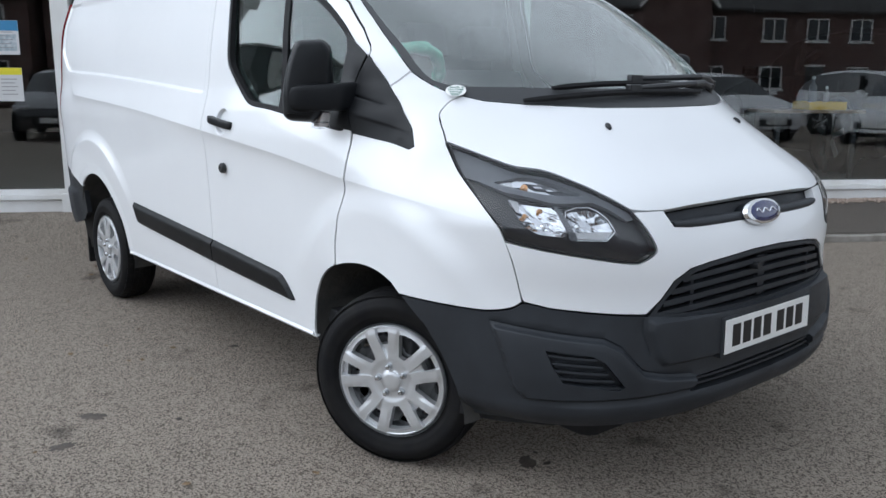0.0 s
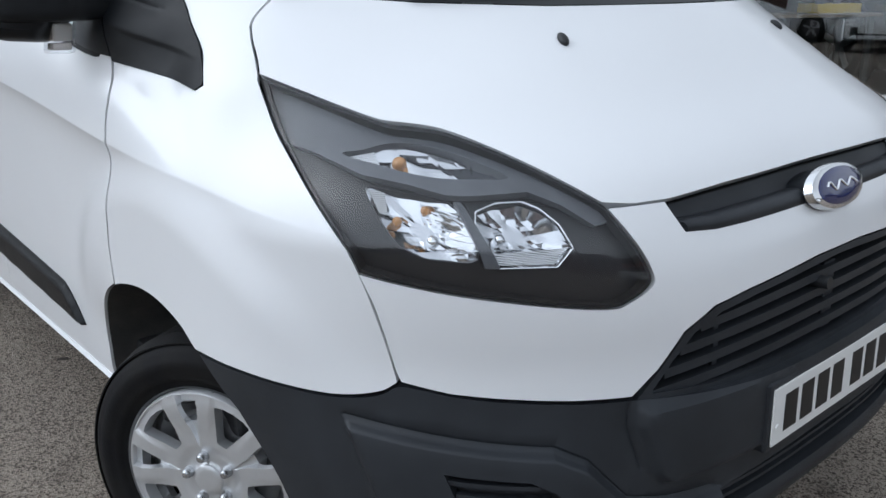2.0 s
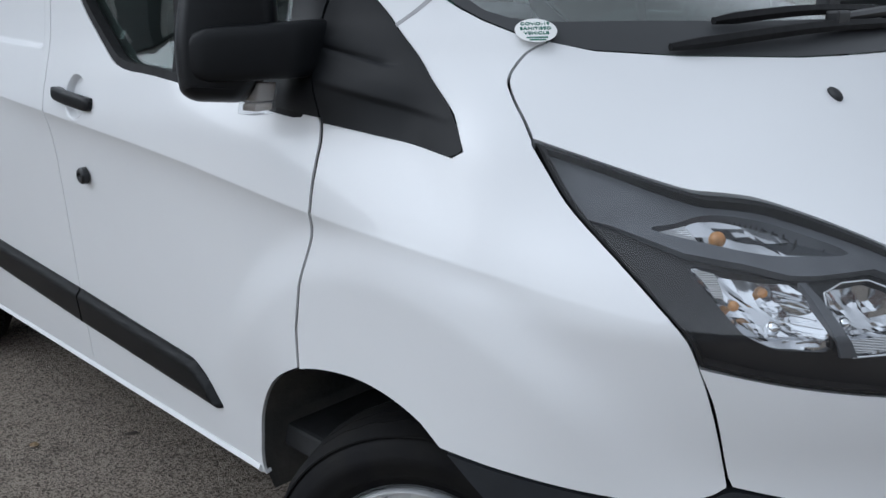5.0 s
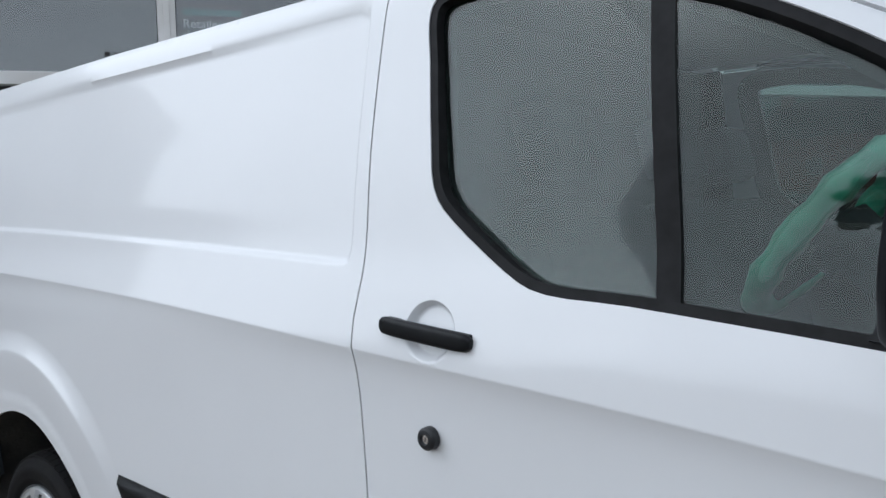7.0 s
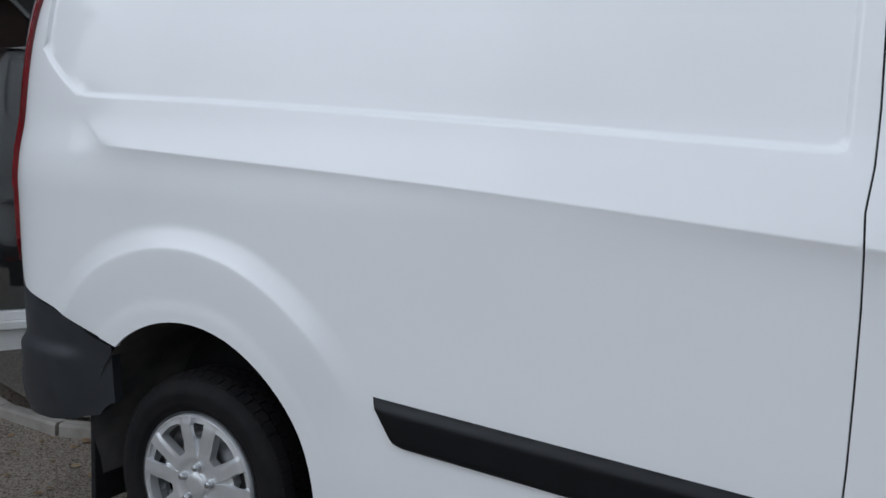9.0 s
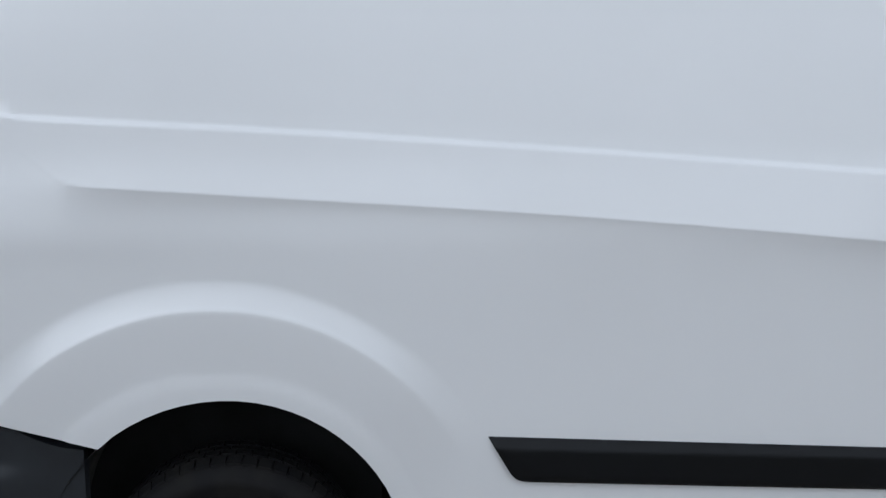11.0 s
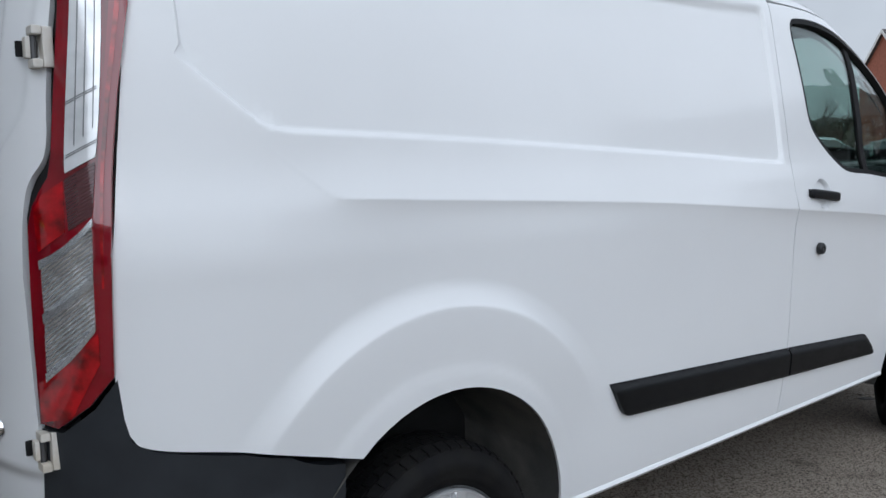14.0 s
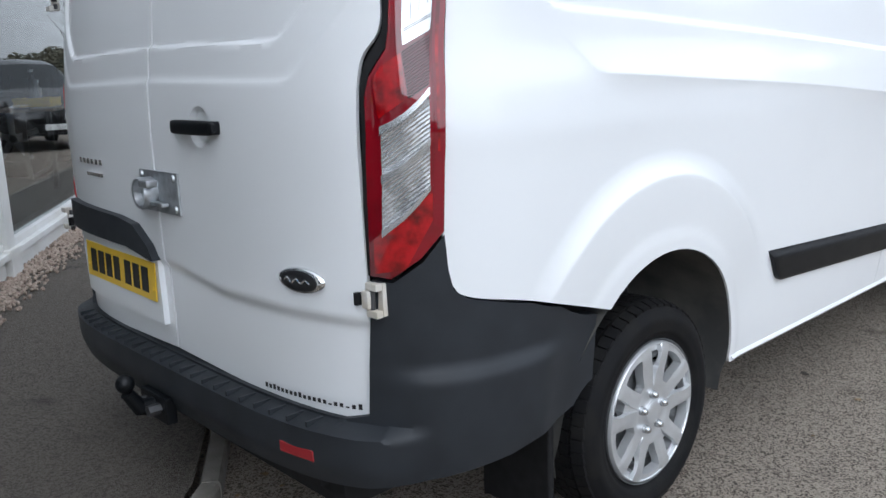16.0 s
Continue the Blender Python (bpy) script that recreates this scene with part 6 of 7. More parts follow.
for i, s in enumerate(POSTS):
    part("post", local((s - .075, -.03, .15), (s + .075, .12, 3.30), .008), FRAMEWHITE, wall)
    part("post_foot", local((s - .10, -.05, .0), (s + .10, .14, .33), .008), FRAMEWHITE, wall)
for a, b in zip(POSTS, POSTS[1:]):
    part("plinth", local((a + .10, -.012, .0), (b - .10, .16, .272), .006), FRAMEWHITE, wall)
    part("window_sill", local((a + .076, -.045, .276), (b - .076, .10, .318), .006), FRAMEWHITE, wall)
    part("window_frame", local((a + .076, -.008, .319), (b - .076, .06, .365), .005), FRAMEWHITE, wall)
    part("transom", local((a + .076, -.015, 2.22), (b - .076, .08, 2.30), .006), FRAMEWHITE, wall)
    part("head_frame", local((a + .076, -.015, 3.16), (b - .076, .08, 3.24), .006), FRAMEWHITE, wall)
    part("pane", local((a + .076, .024, .366), (b - .076, .032, 2.219)), SHOP, wall).visible_shadow = False
    for k in range(3):
        s0, s1 = a + .076 + (b - a - .152) * k / 3, a + .076 + (b - a - .152) * (k + 1) / 3
        s0 += .06 if k else 0
        s1 -= .06 if k < 2 else 0
        part("upper_pane", local((s0, .024, 2.302), (s1, .032, 3.158)), SHOP, wall).visible_shadow = False
        part("panel", local((s0, .050, 2.302), (s1, .070, 3.158)), NAVY if (a < 1 < b and k == 1) else GREYPANEL, wall)
        if k:
            part("mullion", local((s0 - .115, -.012, 2.302), (s0 - .005, .08, 3.158), .005), FRAMEWHITE, wall)
            part("mullion_bead", local((s0 - .080, -.022, 2.304), (s0 - .040, -.0125, 3.156), .003), FRAMEWHITE, wall)
part("fascia", local((-3.45, -.06, 3.30), (17.5, .30, 3.62), .01), FRAMEWHITE, wall)
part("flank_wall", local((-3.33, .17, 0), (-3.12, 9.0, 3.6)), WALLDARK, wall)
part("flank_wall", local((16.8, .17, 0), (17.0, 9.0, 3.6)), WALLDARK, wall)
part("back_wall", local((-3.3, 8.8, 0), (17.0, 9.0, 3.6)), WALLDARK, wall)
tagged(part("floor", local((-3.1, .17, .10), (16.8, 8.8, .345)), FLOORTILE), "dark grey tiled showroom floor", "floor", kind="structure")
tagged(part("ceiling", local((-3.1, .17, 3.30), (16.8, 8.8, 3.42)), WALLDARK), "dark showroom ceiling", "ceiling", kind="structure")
tagged(part("roof", local((-3.45, .31, 3.50), (17.5, 9.2, 3.60)), WALLDARK), "flat grey showroom roof", "roof", kind="structure")

banner = tagged(new("banner"), "dark banner with grey words behind an upper pane", "banner")
part("sheet", local((2.14, .046, 2.34), (3.38, .049, 3.14)), NAVY, banner)
for text, z in (("Retailer of", 2.625), ("the", 2.553)):
    letters("writing", text, .078, SOFTWHITE, banner, AWAY @ Matrix.Translation((2.255, .0445, z)) @ pose(0, 0, 0, 90, 0, 0), .0006, align="LEFT")
part("brand_bar", local((2.26, .0440, 2.68), (2.62, .0455, 2.72)), TEAL, banner)
for z0, mat, name in ((1.530, material("poster_blue", (.05, .22, .42), .5), "blue"), (1.135, material("poster_yellow", (.72, .66, .03), .5), "yellow")):
    poster = tagged(new("poster"), f"small paper notice with a {name} head taped inside the pane", "poster", "notices on the pane")
    part("paper", local((.215, .018, z0), (.425, .020, z0 + .285)), SOFTWHITE, poster)
    part("head_band", local((.216, .0168, z0 + (.20 if name == "blue" else .225)), (.424, .0179, z0 + .284)), mat, poster)
    if name == "blue":
        part("picture", local((.235, .0166, z0 + .03), (.405, .0178, z0 + .17)), material("picture_grey", (.32, .38, .42), .6, grain=(.55, .58, .6), vary_scale=30), poster)
    for k in range(5):
        part("writing_bar", local((.25, .0160, z0 + .185 - .032 * k), (.38 - .02 * (k % 2), .0165, z0 + .192 - .032 * k)), material("print_grey", (.30, .30, .30), .6) if k == 0 else bpy.data.materials["print_grey"], poster)


# ---- cars ----
CARGLASS = material("dark_car_glass", (.015, .018, .020), .04, coat=1.0)
CARLAMP = material("car_lamp", (.55, .57, .60), .12, metal=.6, coat=1.0)


def car(label, paint, m, tall=1.0, length=4.1, group="", tyre=1.0):
    """A five-door car: lofted body, glasshouse, lamps, grille, door seams and wheels."""
    c = tagged(new("car"), label, "car", group)
    c.matrix_world = m
    k = length / 4.1
    st = [(2.05, .30, .52, .52, .52, .55, .40), (1.98, .22, .60, .66, .66, .72, .55), (1.6, .18, .66, .80, .80, .82, .66), (1.0, .18, .70, .92, .93, .86, .70),
          (.82, .18, .70, .95, .98, .87, .72), (.20, .18, .70, .97, 1.38, .88, .60), (-.1, .18, .70, .98, 1.45, .88, .58), (-.8, .18, .70, .99, 1.48, .88, .57),
          (-1.5, .18, .70, 1.01, 1.42, .86, .56), (-1.85, .20, .70, 1.02, 1.20, .82, .60), (-1.98, .26, .66, .96, 1.00, .78, .62), (-2.05, .34, .60, .75, .76, .66, .50)]
    body_v, body_f, glass_f = [], [], []
    for x, z0, z1, zb, zt, w, wr in st:
        zb, zt, z1 = zb * tall, zt * tall, z1 * tall
        half = [(w * .90, z0), (w * .985, z0 + .10), (w, z1), (w * .96, zb), (wr + (w - wr) * .10, zb + (zt - zb) * .90), (wr * .80, zt), (0, zt + .012)]
        ring = [(-y, z) for y, z in half[:-1]] + [half[-1]] + half[-2::-1]
        body_v += [(x * k, y, z) for y, z in ring]
    n = 13
    for i in range(len(st) - 1):
        for j in range(n - 1):
            f = (i * n + j, i * n + j + 1, i * n + n + j + 1, i * n + n + j)
            x = (st[i][0] + st[i + 1][0]) / 2
            side_glass = j in (3, 8) and -1.75 < x < .6
            screen = j in (4, 5, 6, 7) and (.2 < x < .82 or -1.9 < x < -1.5)
            (glass_f if side_glass or screen else body_f).append(f)
    body_f += [tuple(range(n)), tuple(range((len(st) - 1) * n, len(st) * n))[::-1]]
    smooth(part("body", (body_v, body_f), paint, c), 40)
    smooth(part("glasshouse", (body_v, glass_f), CARGLASS, c), 40)
    for s in (-1, 1):
        part("headlamp", boxed((1.80 * k, s * .62 - .16, .60 * tall), (1.99 * k, s * .62 + .16, .74 * tall), .03), CARLAMP, c)
        part("tail_lamp", boxed((-2.0 * k, s * .66 - .10, .78 * tall), (-1.90 * k, s * .66 + .10, .96 * tall), .02), REDPLAIN, c)
        part("mirror", boxed((.55 * k, s * .96 - .09, .98 * tall), (.66 * k, s * .96 + .09, 1.10 * tall), .03), paint, c)
        for x in (.72, -.30, -1.25):
            part("door_seam", boxed((x * k - .004, s * .878 - .006, .30), (x * k + .004, s * .878 + .006, .93 * tall)), DARK, c)
        part("pillar", boxed((-.34 * k, s * .765 - .02, .98 * tall), (-.24 * k, s * .765 + .06, 1.36 * tall), .01), DARK, c)
        for x in (1.28, -1.22):
            w = new("wheel")
            w.parent = c
            w.matrix_basis = pose(x * k, s * .80, .33 * tyre, 0, 0, 0 if s < 0 else 180) @ Matrix.Diagonal((tyre, 1, tyre, 1))
            smooth(part("tyre", lathe([(.20, -.09), (.24, -.105), (.31, -.10), (.33, -.08), (.33, .08), (.20, .09)], 40), TYRE, w))
            part("arch_shadow", lathe([(.36, -.07), (.39, -.068), (.39, -.06), (.36, .05)], 32), DARK, w)
            smooth(part("rim", lathe([(.0, -.085), (.05, -.09), (.06, -.075), (.19, -.06), (.215, -.098), (.225, -.098)], 40), STEEL, w))
            for q in range(5):
                a = radians(72 * q + 18)
                bm = boxed((.03, -.104, -.026), (.215, -.082, .026), .006, pose(0, 0, 0, 0, -math.degrees(a), 0))
                part("spoke", bm, SILVER, w)
    part("grille", boxed((1.96 * k, -.42, .36), (2.055 * k, .42, .52), .02), DARK, c)
    part("plate", boxed((2.05 * k, -.26, .40), (2.07 * k, .26, .51)), WHITEPL, c)
    return c


PAINTS = {"white": WHITE, "black": material("black_paint", (.008, .008, .009), .25, coat=1.0), "silver": material("silver_paint", (.42, .44, .46), .3, metal=.6, coat=1.0),
          "blue": material("blue_paint", (.03, .06, .14), .3, coat=1.0), "red": material("red_paint", (.25, .02, .02), .3, coat=1.0)}
heading = lambda s, depth, z, turn: AWAY @ pose(s, depth, z, 0, 0, turn)
car("black car with five-spoke alloy wheels inside the showroom", PAINTS["black"], heading(9.50, 2.17, .345, 90), 1.08, 4.1, "", 1.18)
# the black tall car is added, hidden by the van, to darken pane reflections
for s, y, turn, col, tall, lab in ((4.6, -14.5, 78, "silver", 1.0, "silver hatchback parked facing the showroom"), (12.6, -11.8, 82, "white", 1.04, "white hatchback parked facing the showroom"),
                                   (16.9, -11.6, 62, "white", 1.10, "white tall car parked facing the showroom"), (18.6, -3.4, 150, "black", 1.20, "black tall car added behind the van to darken the panes"),
                                   (.4, -13.4, 80, "silver", 1.1, "silver tall car parked facing the showroom"), (-3.0, -13.0, 82, "black", 1.05, "black hatchback parked facing the showroom")):
    car(lab, PAINTS[col], heading(s, y, 0, turn), tall, 4.2, "cars parked across the forecourt")
car("white hatchback parked beyond the van", PAINTS["white"], pose(10.5, 7.6, 0, 0, 0, 205), 1.05, 4.1)
car("dark blue hatchback parked beyond the van", PAINTS["blue"], pose(13.5, 10.4, 0, 0, 0, 200), 1.05, 4.1)

# table with a yellow tray inside the pane
WOODTOP = material("table_top", (.34, .25, .17), .45, grain=(.26, .18, .12), vary_scale=9)
table = tagged(new("table"), "small wooden table with pale metal legs by the pane", "table")
part("tabletop", local((7.55, .30, 1.02), (8.56, .86, 1.05), .006), WOODTOP, table)
# the pale legs take dark steel, which puts the room's dimness into their colour
for s in (7.63, 8.48):
    for y in (.36, .80):
        part("leg", local((s - .022, y - .022, .345), (s + .022, y + .022, 1.02), .004), STEEL, table)
tray = tagged(new("tray"), "yellow plastic tray on the table", "tray")
part("base", local((8.00, .42, 1.05), (8.42, .74, 1.062), .003), YELLOWPL, tray)
for lo, hi in (((8.00, .42, 1.062), (8.42, .435, 1.13)), ((8.00, .725, 1.062), (8.42, .74, 1.13)), ((8.00, .4351, 1.062), (8.015, .7249, 1.13)), ((8.405, .4351, 1.062), (8.42, .7249, 1.13))):
    part("wall", local(lo, hi, .003), YELLOWPL, tray)
for s, h, r, lab, mat in ((8.12, .30, .040, "grey plastic bottle standing in the tray", GREYBEZEL), (8.28, .20, .032, "clear pump bottle standing in the tray", LENSBODY)):
    b = tagged(new("bottle"), lab, "bottle", "bottles in the tray")
    b.matrix_world = AWAY @ Matrix.Translation((s, .58, 1.0625))
    smooth(part("body", lathe([(0, 0), (r, 0), (r, h * .75), (r * .4, h * .88), (r * .4, h), (0, h)], 24, "z"), mat, b))
    part("cap", lathe([(0, h + .03), (r * .45, h + .03), (r * .45, h + .001), (0, h + .001)], 16, "z"), SOFTWHITE, b)

# ---- houses, trees and street lamps round the forecourt ----
BRICK = material("red_brick", (.135, .085, .074), .85, grain=(.10, .066, .060), vary_scale=5, bump_size=.004, bump_scale=30)
REDBRICK = material("bright_brick", (.34, .12, .075), .85, grain=(.26, .095, .062), vary_scale=5, bump_size=.004, bump_scale=30)
TILE = material("roof_tile", (.060, .058, .060), .8, grain=(.095, .088, .085), vary_scale=6, bump_size=.01, bump_scale=9)
RENDER = material("pale_render", (.52, .50, .46), .85, grain=(.42, .40, .36), vary_scale=2)
HOUSEGLASS = material("house_glass", (.02, .025, .03), .05, coat=1.0)


def house(m, label, mat, w=8.0, d=7.0, eave=5.0, ridge=7.8, wing=False):
    """A two-storey house: walls, pitched roof with chimney, framed windows and a door; its front faces -y."""
    h = tagged(new("house"), label, "house", "houses round the forecourt")
    h.matrix_world = m
    part("wall", ([(-w / 2, -d / 2, 0), (w / 2, -d / 2, 0), (w / 2, d / 2, 0), (-w / 2, d / 2, 0), (-w / 2, -d / 2, eave), (w / 2, -d / 2, eave), (w / 2, d / 2, eave), (-w / 2, d / 2, eave), (-w / 2, 0, ridge), (w / 2, 0, ridge)],
                  [(0, 1, 5, 4), (1, 2, 6, 9, 5), (2, 3, 7, 6), (3, 0, 4, 8, 7)]), mat, h)
    o, t = .35, .14
    dz = (ridge - eave) / (d / 2) * o
    vs = []
    for x in (-w / 2 - .25, w / 2 + .25):
        vs += [(x, -d / 2 - o, eave - dz + .02), (x, 0, ridge + .02), (x, d / 2 + o, eave - dz + .02), (x, -d / 2 - o, eave - dz + .02 + t), (x, 0, ridge + .02 + t), (x, d / 2 + o, eave - dz + .02 + t)]
    roof = part("roof", (vs, [(0, 6, 7, 1), (1, 7, 8, 2), (3, 4, 10, 9), (4, 5, 11, 10), (0, 3, 9, 6), (2, 8, 11, 5), (0, 1, 4, 3), (1, 2, 5, 4), (6, 9, 10, 7), (7, 10, 11, 8)]), TILE, h)
    for x in (-w / 2 - .27, w / 2 + .255):
        for q in (-1, 1):
            e = [(x, q * (d / 2 + o), eave - dz - .10), (x, 0, ridge - .10), (x, 0, ridge + .17), (x, q * (d / 2 + o), eave - dz + .17)]
            e += [(a + .015, b, c) for a, b, c in e]
            part("verge_board", (e, [(0, 1, 2, 3), (4, 7, 6, 5), (0, 4, 5, 1), (3, 2, 6, 7)]), FRAMEWHITE, roof)
    part("chimney", boxed((w / 2 - 1.3, -.35, ridge - .6), (w / 2 - .5, .35, ridge + 1.1), .02), mat, roof)
    for x in (w / 2 - 1.1, w / 2 - .72):
        part("chimney_pot", tube([(x, 0, ridge + 1.1), (x, 0, ridge + 1.5)], .12, 10), BRICK, roof)
    for z in (.95, 3.35):
        for x in (-w / 2 + 1.6, 0.0, w / 2 - 1.6):
            if z < 2 and x == 0.0:
                dr = part("door", boxed((-.48, -d / 2 - .05, .02), (.48, -d / 2 + .02, 2.1), .01), GREYPANEL, h)
                part("door_frame", boxed((-.56, -d / 2 - .04, 2.1), (.56, -d / 2 + .02, 2.2)), FRAMEWHITE, dr)
                continue
            win = part("window", boxed((x - .62, -d / 2 - .03, z), (x + .62, -d / 2 + .02, z + 1.15)), FRAMEWHITE, h)
            for q in (-1, 1):
                part("pane", boxed((x + q * .29 - .24, -d / 2 - .045, z + .08), (x + q * .29 + .24, -d / 2 - .032, z + 1.07)), HOUSEGLASS, win)
            part("sill", boxed((x - .70, -d / 2 - .12, z - .07), (x + .70, -d / 2 - .031, z - .001)), FRAMEWHITE, win)
    if wing:
        gable = part("gable_wing", ([(-1.7, -d / 2 - 1.2, 0), (1.7, -d / 2 - 1.2, 0), (1.7, -d / 2 + .1, 0), (-1.7, -d / 2 + .1, 0), (-1.7, -d / 2 - 1.2, eave), (1.7, -d / 2 - 1.2, eave), (1.7, -d / 2 + .1, eave), (-1.7, -d / 2 + .1, eave), (0, -d / 2 - 1.2, eave + 1.7), (0, -d / 2 + .1, eave + 1.7)],
                                     [(0, 1, 5, 8, 4), (1, 2, 6, 5), (3, 0, 4, 7), (4, 8, 9, 7), (5, 6, 9, 8)]), mat, h)
        for s in (-1, 1):
            vs = [(s * 2.0, -d / 2 - 1.45, eave - .28), (0, -d / 2 - 1.45, eave + 1.76), (0, .2, eave + 1.76), (s * 2.0, .2, eave - .28)]
            vs += [(x, y, z + .14) for x, y, z in vs]
            part("gable_roof", (vs, [(0, 1, 2, 3), (4, 7, 6, 5), (0, 4, 5, 1), (1, 5, 6, 2), (2, 6, 7, 3), (3, 7, 4, 0)]), TILE, gable)
            part("verge_board", (([(s * 2.0, -d / 2 - 1.47, eave - .34), (0, -d / 2 - 1.47, eave + 1.70), (0, -d / 2 - 1.47, eave + 1.92), (s * 2.0, -d / 2 - 1.47, eave - .12), (s * 2.0, -d / 2 - 1.452, eave - .34), (0, -d / 2 - 1.452, eave + 1.70), (0, -d / 2 - 1.452, eave + 1.92), (s * 2.0, -d / 2 - 1.452, eave - .12)]),
                                  [(0, 1, 2, 3), (4, 7, 6, 5), (3, 2, 6, 7), (0, 4, 5, 1)]), FRAMEWHITE, gable)
    return h


# a terrace across the road from the showroom, houses beyond the van and behind the camera
for k, s in enumerate((-14, -5.6, 2.8, 11.2, 19.6, 28.0)):
    house(AWAY @ pose(s, -36 - (k % 2) * .8, 0, 0, 0, 180), "red brick house with a grey tiled roof and white windows", BRICK, wing=k % 2 == 0)
house(pose(59.5, 18.1, 0, 0, 0, -42), "red brick house with white verges and a grey roof", REDBRICK, 12, 7, 6.3, 9.1)
for x, y, t in ((-60, -66, 140), (-46, -84, 158), (2, -70, 178)):
    house(pose(x, y, 0, 0, 0, t), "pale rendered house with a dark roof" if x != -46 else "red brick house with a dark roof", RENDER if x != -46 else BRICK, 9, 7)

# a low row of shops that stands across the forecourt
shops = tagged(new("shop_row"), "low flat-roofed row of shops with a pale fascia", "building")
shops.matrix_world = Matrix.Translation((-3.5, -2.5, 0))
part("wall", boxed((-24, -21, 0), (-15.2, -7.2, 3.3)), RENDER, shops)
part("fascia", boxed((-24.3, -21.3, 3.3), (-14.7, -6.9, 4.3), .02), GREYPANEL, shops)
part("coping", boxed((-24.4, -21.4, 4.301), (-14.6, -6.8, 4.42), .02), FRAMEWHITE, shops)
for k in range(4):
    y = -8.9 - 3.4 * k
    part("sign_board", boxed((-14.69, y - 1.45, 3.45), (-14.64, y + 1.45, 4.15), .01), FRAMEWHITE, shops)
    win = part("window", boxed((-15.19, y - 1.45, .35), (-15.12, y + 1.45, 3.0), .01), FRAMEWHITE, shops)
    for q in (-1, 0, 1):
        part("pane", boxed((-15.119, y + q * .95 - .44, .45), (-15.10, y + q * .95 + .44, 2.9)), HOUSEGLASS, win)

BARK = material("bark", (.085, .070, .055), .9, grain=(.05, .042, .034), vary_scale=20, bump_size=.01, bump_scale=30)


def bare_tree(at, height, seed):
    """A leafless tree: trunk, limbs and several rounds of twigs."""
    r = random.Random(seed)
    t = tagged(new("tree"), "bare winter tree with fine dark twigs", "tree", "bare trees round the forecourt")
    t.matrix_world = Matrix.Translation(at)
    vs, fs = [], []

    def limb(p, d, length, rad, level):
        pts, rads, q, w = [p], [rad], p, d
        for i in range(4):
            w = (w + Vector((r.uniform(-.16, .16), r.uniform(-.16, .16), r.uniform(-.03, .12)))).normalized()
            q = q + w * length / 4
            pts.append(q)
            rads.append(rad * (1 - .17 * (i + 1)))
        v, f = tube(pts, rads, 7 if level < 2 else 4)
        b = len(vs)
        vs.extend(v)
        fs.extend([tuple(b + i for i in q2) for q2 in f])
        if level < 4:
            for i in range(r.choice((3, 4)) if level else 6):
                o = r.choice((1, 2, 3, 4)) if level else r.choice((2, 3, 4))
                a = r.uniform(0, 6.28)
                side_way = Vector((math.cos(a), math.sin(a), r.uniform(.3, .9)))
                limb(pts[o], (w * .7 + side_way * .75).normalized(), length * r.uniform(.5, .72), rads[o] * .58, level + 1)

    limb(Vector((0, 0, -.1)), Vector((0, 0, 1)), height * .42, height * .024, 0)
    smooth(part("trunk", (vs, fs), BARK, t), 60)
    return t


for x, y, h, s in ((34.4, 21.7, 4.6, 2), (37.2, 16.6, 5.8, 5), (36.2, 18.4, 5.2, 3), (41, 19.5, 6.6, 8), (-38, -16, 11, 7), (-46, -28, 10, 9), (-42, -46, 9, 12), (24, 34, 8, 4)):
    bare_tree((x, y, 0), h, s)

GALVPOLE = material("lamp_post_grey", (.30, .31, .32), .5, metal=.5, vary=.2, vary_scale=5)
for x, y, t, h in ((29.4, 21.8, -40, 7.05), (-34, -46, 60, 7.5), (20, -52, 120, 7.5)):
    sl = tagged(new("street_lamp"), "grey steel street lamp with a short arm", "street lamp", "street lamps")
    sl.matrix_world = pose(x, y, 0, 0, 0, t)
    part("pole", tube([(0, 0, 0), (0, 0, 1.2), (0, 0, 1.25), (0, 0, h)], [.09, .09, .06, .045], 12), GALVPOLE, sl)
    part("arm", tube([(0, 0, h - .02), (.2, 0, h + .10), (.6, 0, h + .14)], [.04, .035, .03], 8), GALVPOLE, sl)
    part("lantern", boxed((.55, -.12, h + .10), (1.15, .12, h + .21), .04), GREYPANEL, sl)

# low hedges and woods along the horizon
HEDGE = material("hedge_leaves", (.085, .088, .062), .9, grain=(.120, .108, .076), vary_scale=.6)
vs, fs = [], []
rr = random.Random(11)
crest = lambda a: 4.5 + .35 * math.sin(7 * a) + .3 * math.sin(23 * a) + .25 * math.sin(61 * a) + .15 * math.sin(173 * a)
for i in range(900):
    a = 2 * math.pi * i / 900
    for d, h in ((98, -.1), (100, crest(a) * .8), (101.5, crest(a) * .98), (104, -.1)):
        vs.append(Vector((d * math.cos(a), d * math.sin(a), h)))
fs += [(i * 4 + j, (i + 1) % 900 * 4 + j, (i + 1) % 900 * 4 + j + 1, i * 4 + j + 1) for i in range(900) for j in range(3)]
for i in range(60000):
    a = rr.uniform(.2, 1.1) if i % 3 else rr.uniform(0, 2 * math.pi)
    dist = rr.uniform(92, 101)
    c = Vector((dist * math.cos(a), dist * math.sin(a), rr.uniform(0, 1) ** .8 * (crest(a) + rr.uniform(-.1, .35))))
    b, r = len(vs), rr.uniform(.15, .38)
    for q in range(4):
        vs.append(c + Vector((rr.uniform(-r, r), rr.uniform(-r, r), rr.uniform(-r, r) * .7)))
    fs += [(b, b + 1, b + 2), (b, b + 2, b + 3), (b + 1, b + 3, b + 2), (b, b + 3, b + 1)]
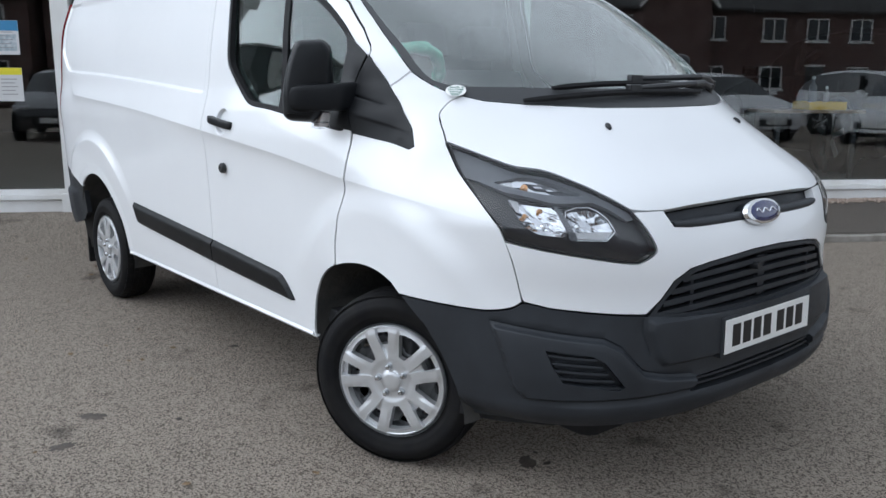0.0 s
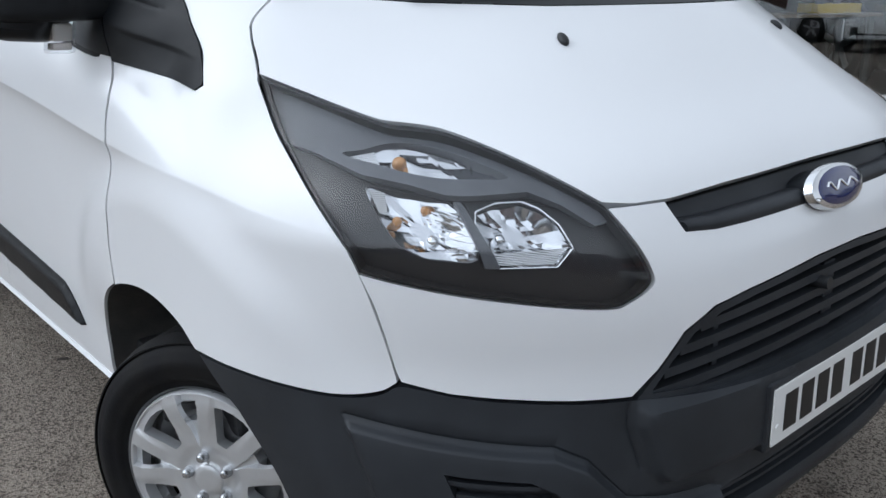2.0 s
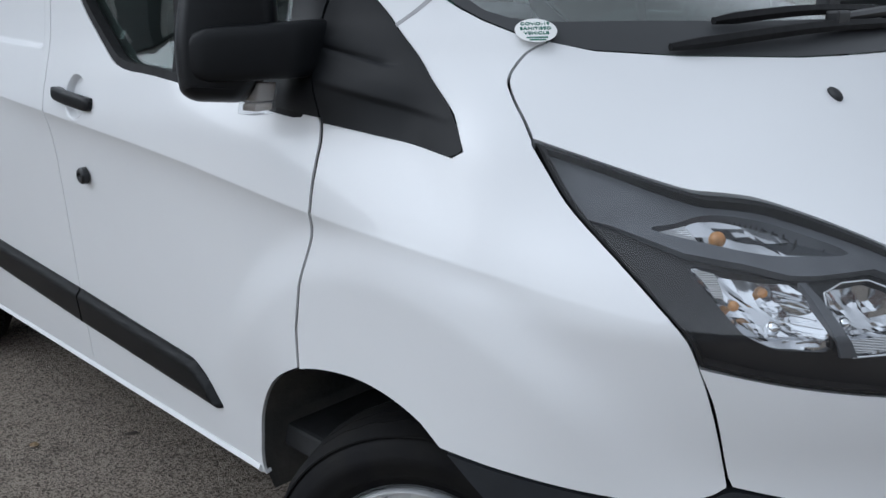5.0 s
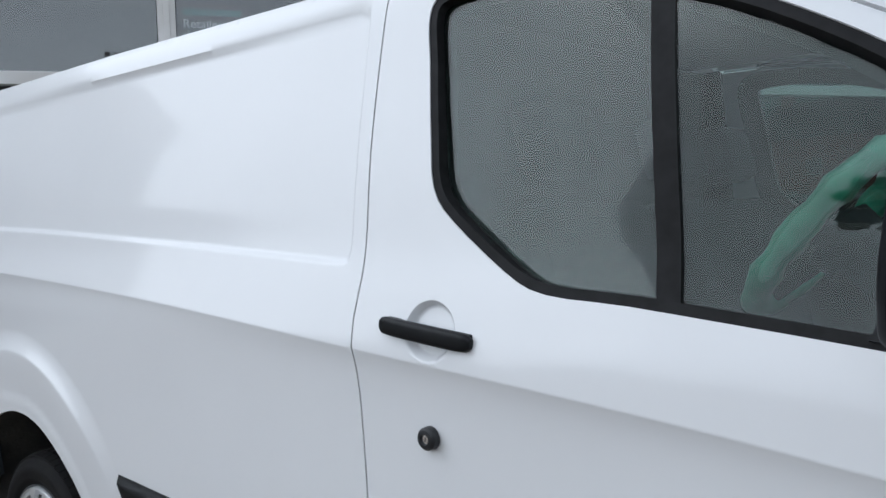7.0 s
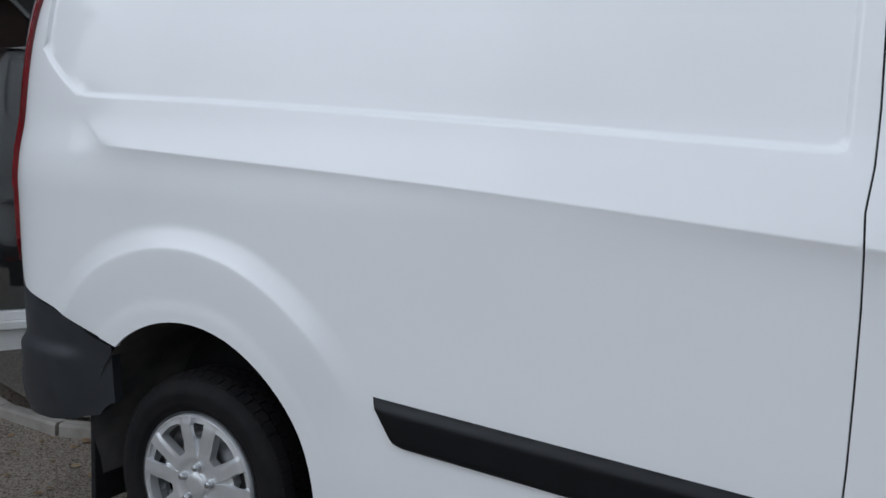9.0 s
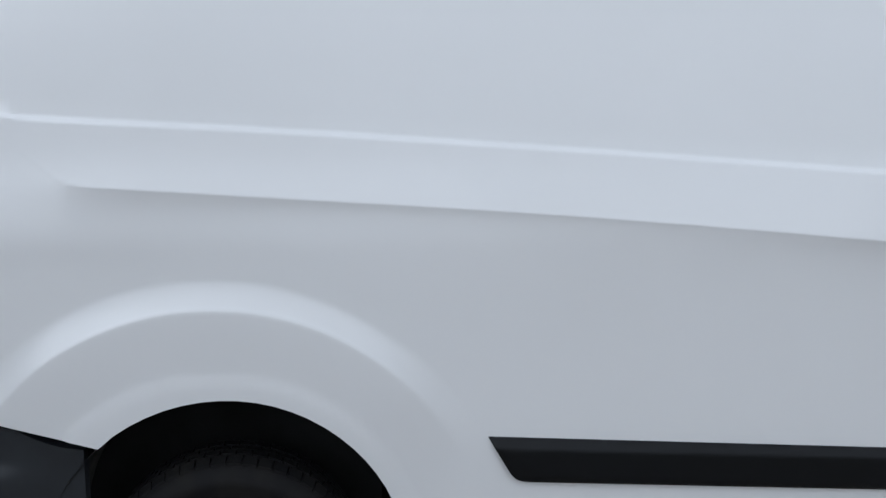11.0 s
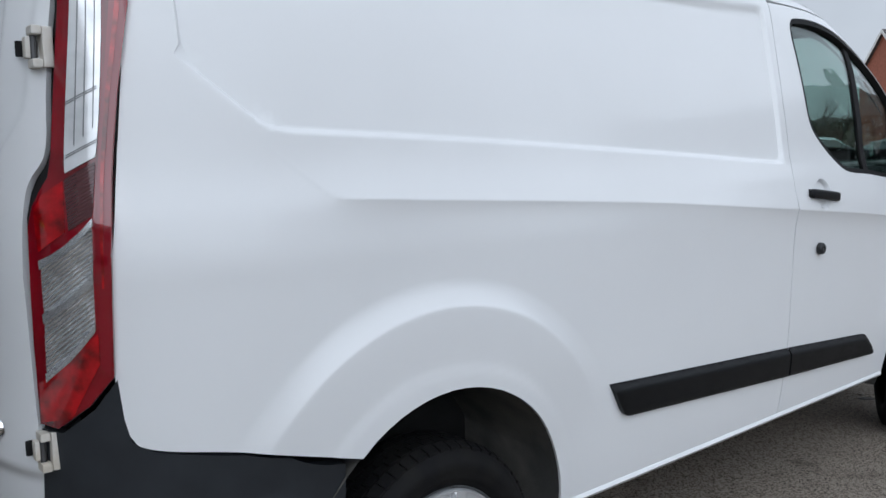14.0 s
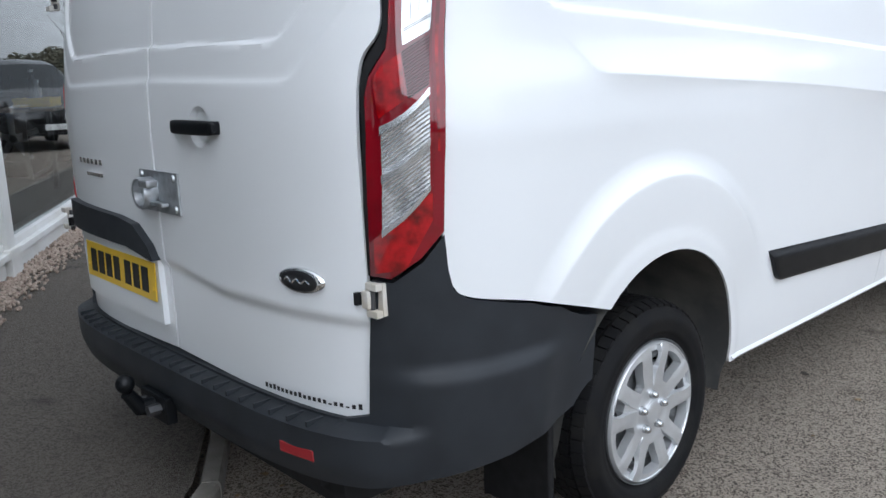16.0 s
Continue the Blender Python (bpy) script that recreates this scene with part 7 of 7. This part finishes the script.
tagged(part("far_hedge", (vs, fs), HEDGE), "dull green hedges and bushes in the distance", "hedge", kind="stuff")


# dead leaves and grit blown under the van
LEAF = material("dead_leaf", (.16, .10, .05), .9, grain=(.30, .22, .13), vary_scale=30)
rr = random.Random(21)
vs, fs = [], []
for i in range(115):
    x, y = (rr.gauss(-4.05, .35), rr.gauss(-.15, .30)) if i < 80 else (rr.uniform(-5, 1.4), rr.uniform(-2.3, -1.0))
    r, a = rr.uniform(.006, .018), rr.uniform(0, 6.28)
    b = len(vs)
    for k in range(6):
        q = a + k * 1.047
        vs.append((x + r * math.cos(q) * (1 if k % 3 else 1.6), y + r * math.sin(q), .004 + rr.uniform(0, .008)))
    vs.append((x, y, .010))
    fs += [(b + k, b + (k + 1) % 6, b + 6) for k in range(6)]
tagged(part("leaf_litter", (vs, fs), LEAF), "small dead leaves and grit on the asphalt", "leaves", kind="stuff")

# dark drips of oil soaked into the asphalt
OIL = material("oil_stain", (.055, .045, .037), .6, grain=(.10, .082, .066), vary_scale=16, bump_size=.003, bump_scale=120)
for x, y, size, seed in ((-1.09, -1.62, .075, 1), (-.87, -1.80, .06, 2), (.296, -.548, .062, 3), (.350, -.500, .022, 6), (.262, -.470, .015, 8), (-0.85, -1.36, .022, 4), (-1.57, -0.77, .03, 5)):
    rr = random.Random(seed)
    ringed = [(size * (.55 + .45 * rr.random()) * math.cos(a), size * .6 * (.55 + .45 * rr.random()) * math.sin(a)) for a in np.linspace(0, 2 * math.pi, 22, endpoint=False)]
    vs = [(0, 0, .0036)] + [(u * .75, v * .75, .0034) for u, v in ringed] + [(u, v, .0006) for u, v in ringed]
    fs = [(0, 1 + k, 1 + (k + 1) % 22) for k in range(22)] + [(1 + k, 23 + k, 23 + (k + 1) % 22, 1 + (k + 1) % 22) for k in range(22)]
    stain = smooth(part("oil_stain", (vs, fs), OIL), 60)
    stain.matrix_world = pose(x, y, 0, 0, 0, seed * 47)
    tagged(stain, "dark oil stain soaked into the asphalt", "stain", "stains on the asphalt")
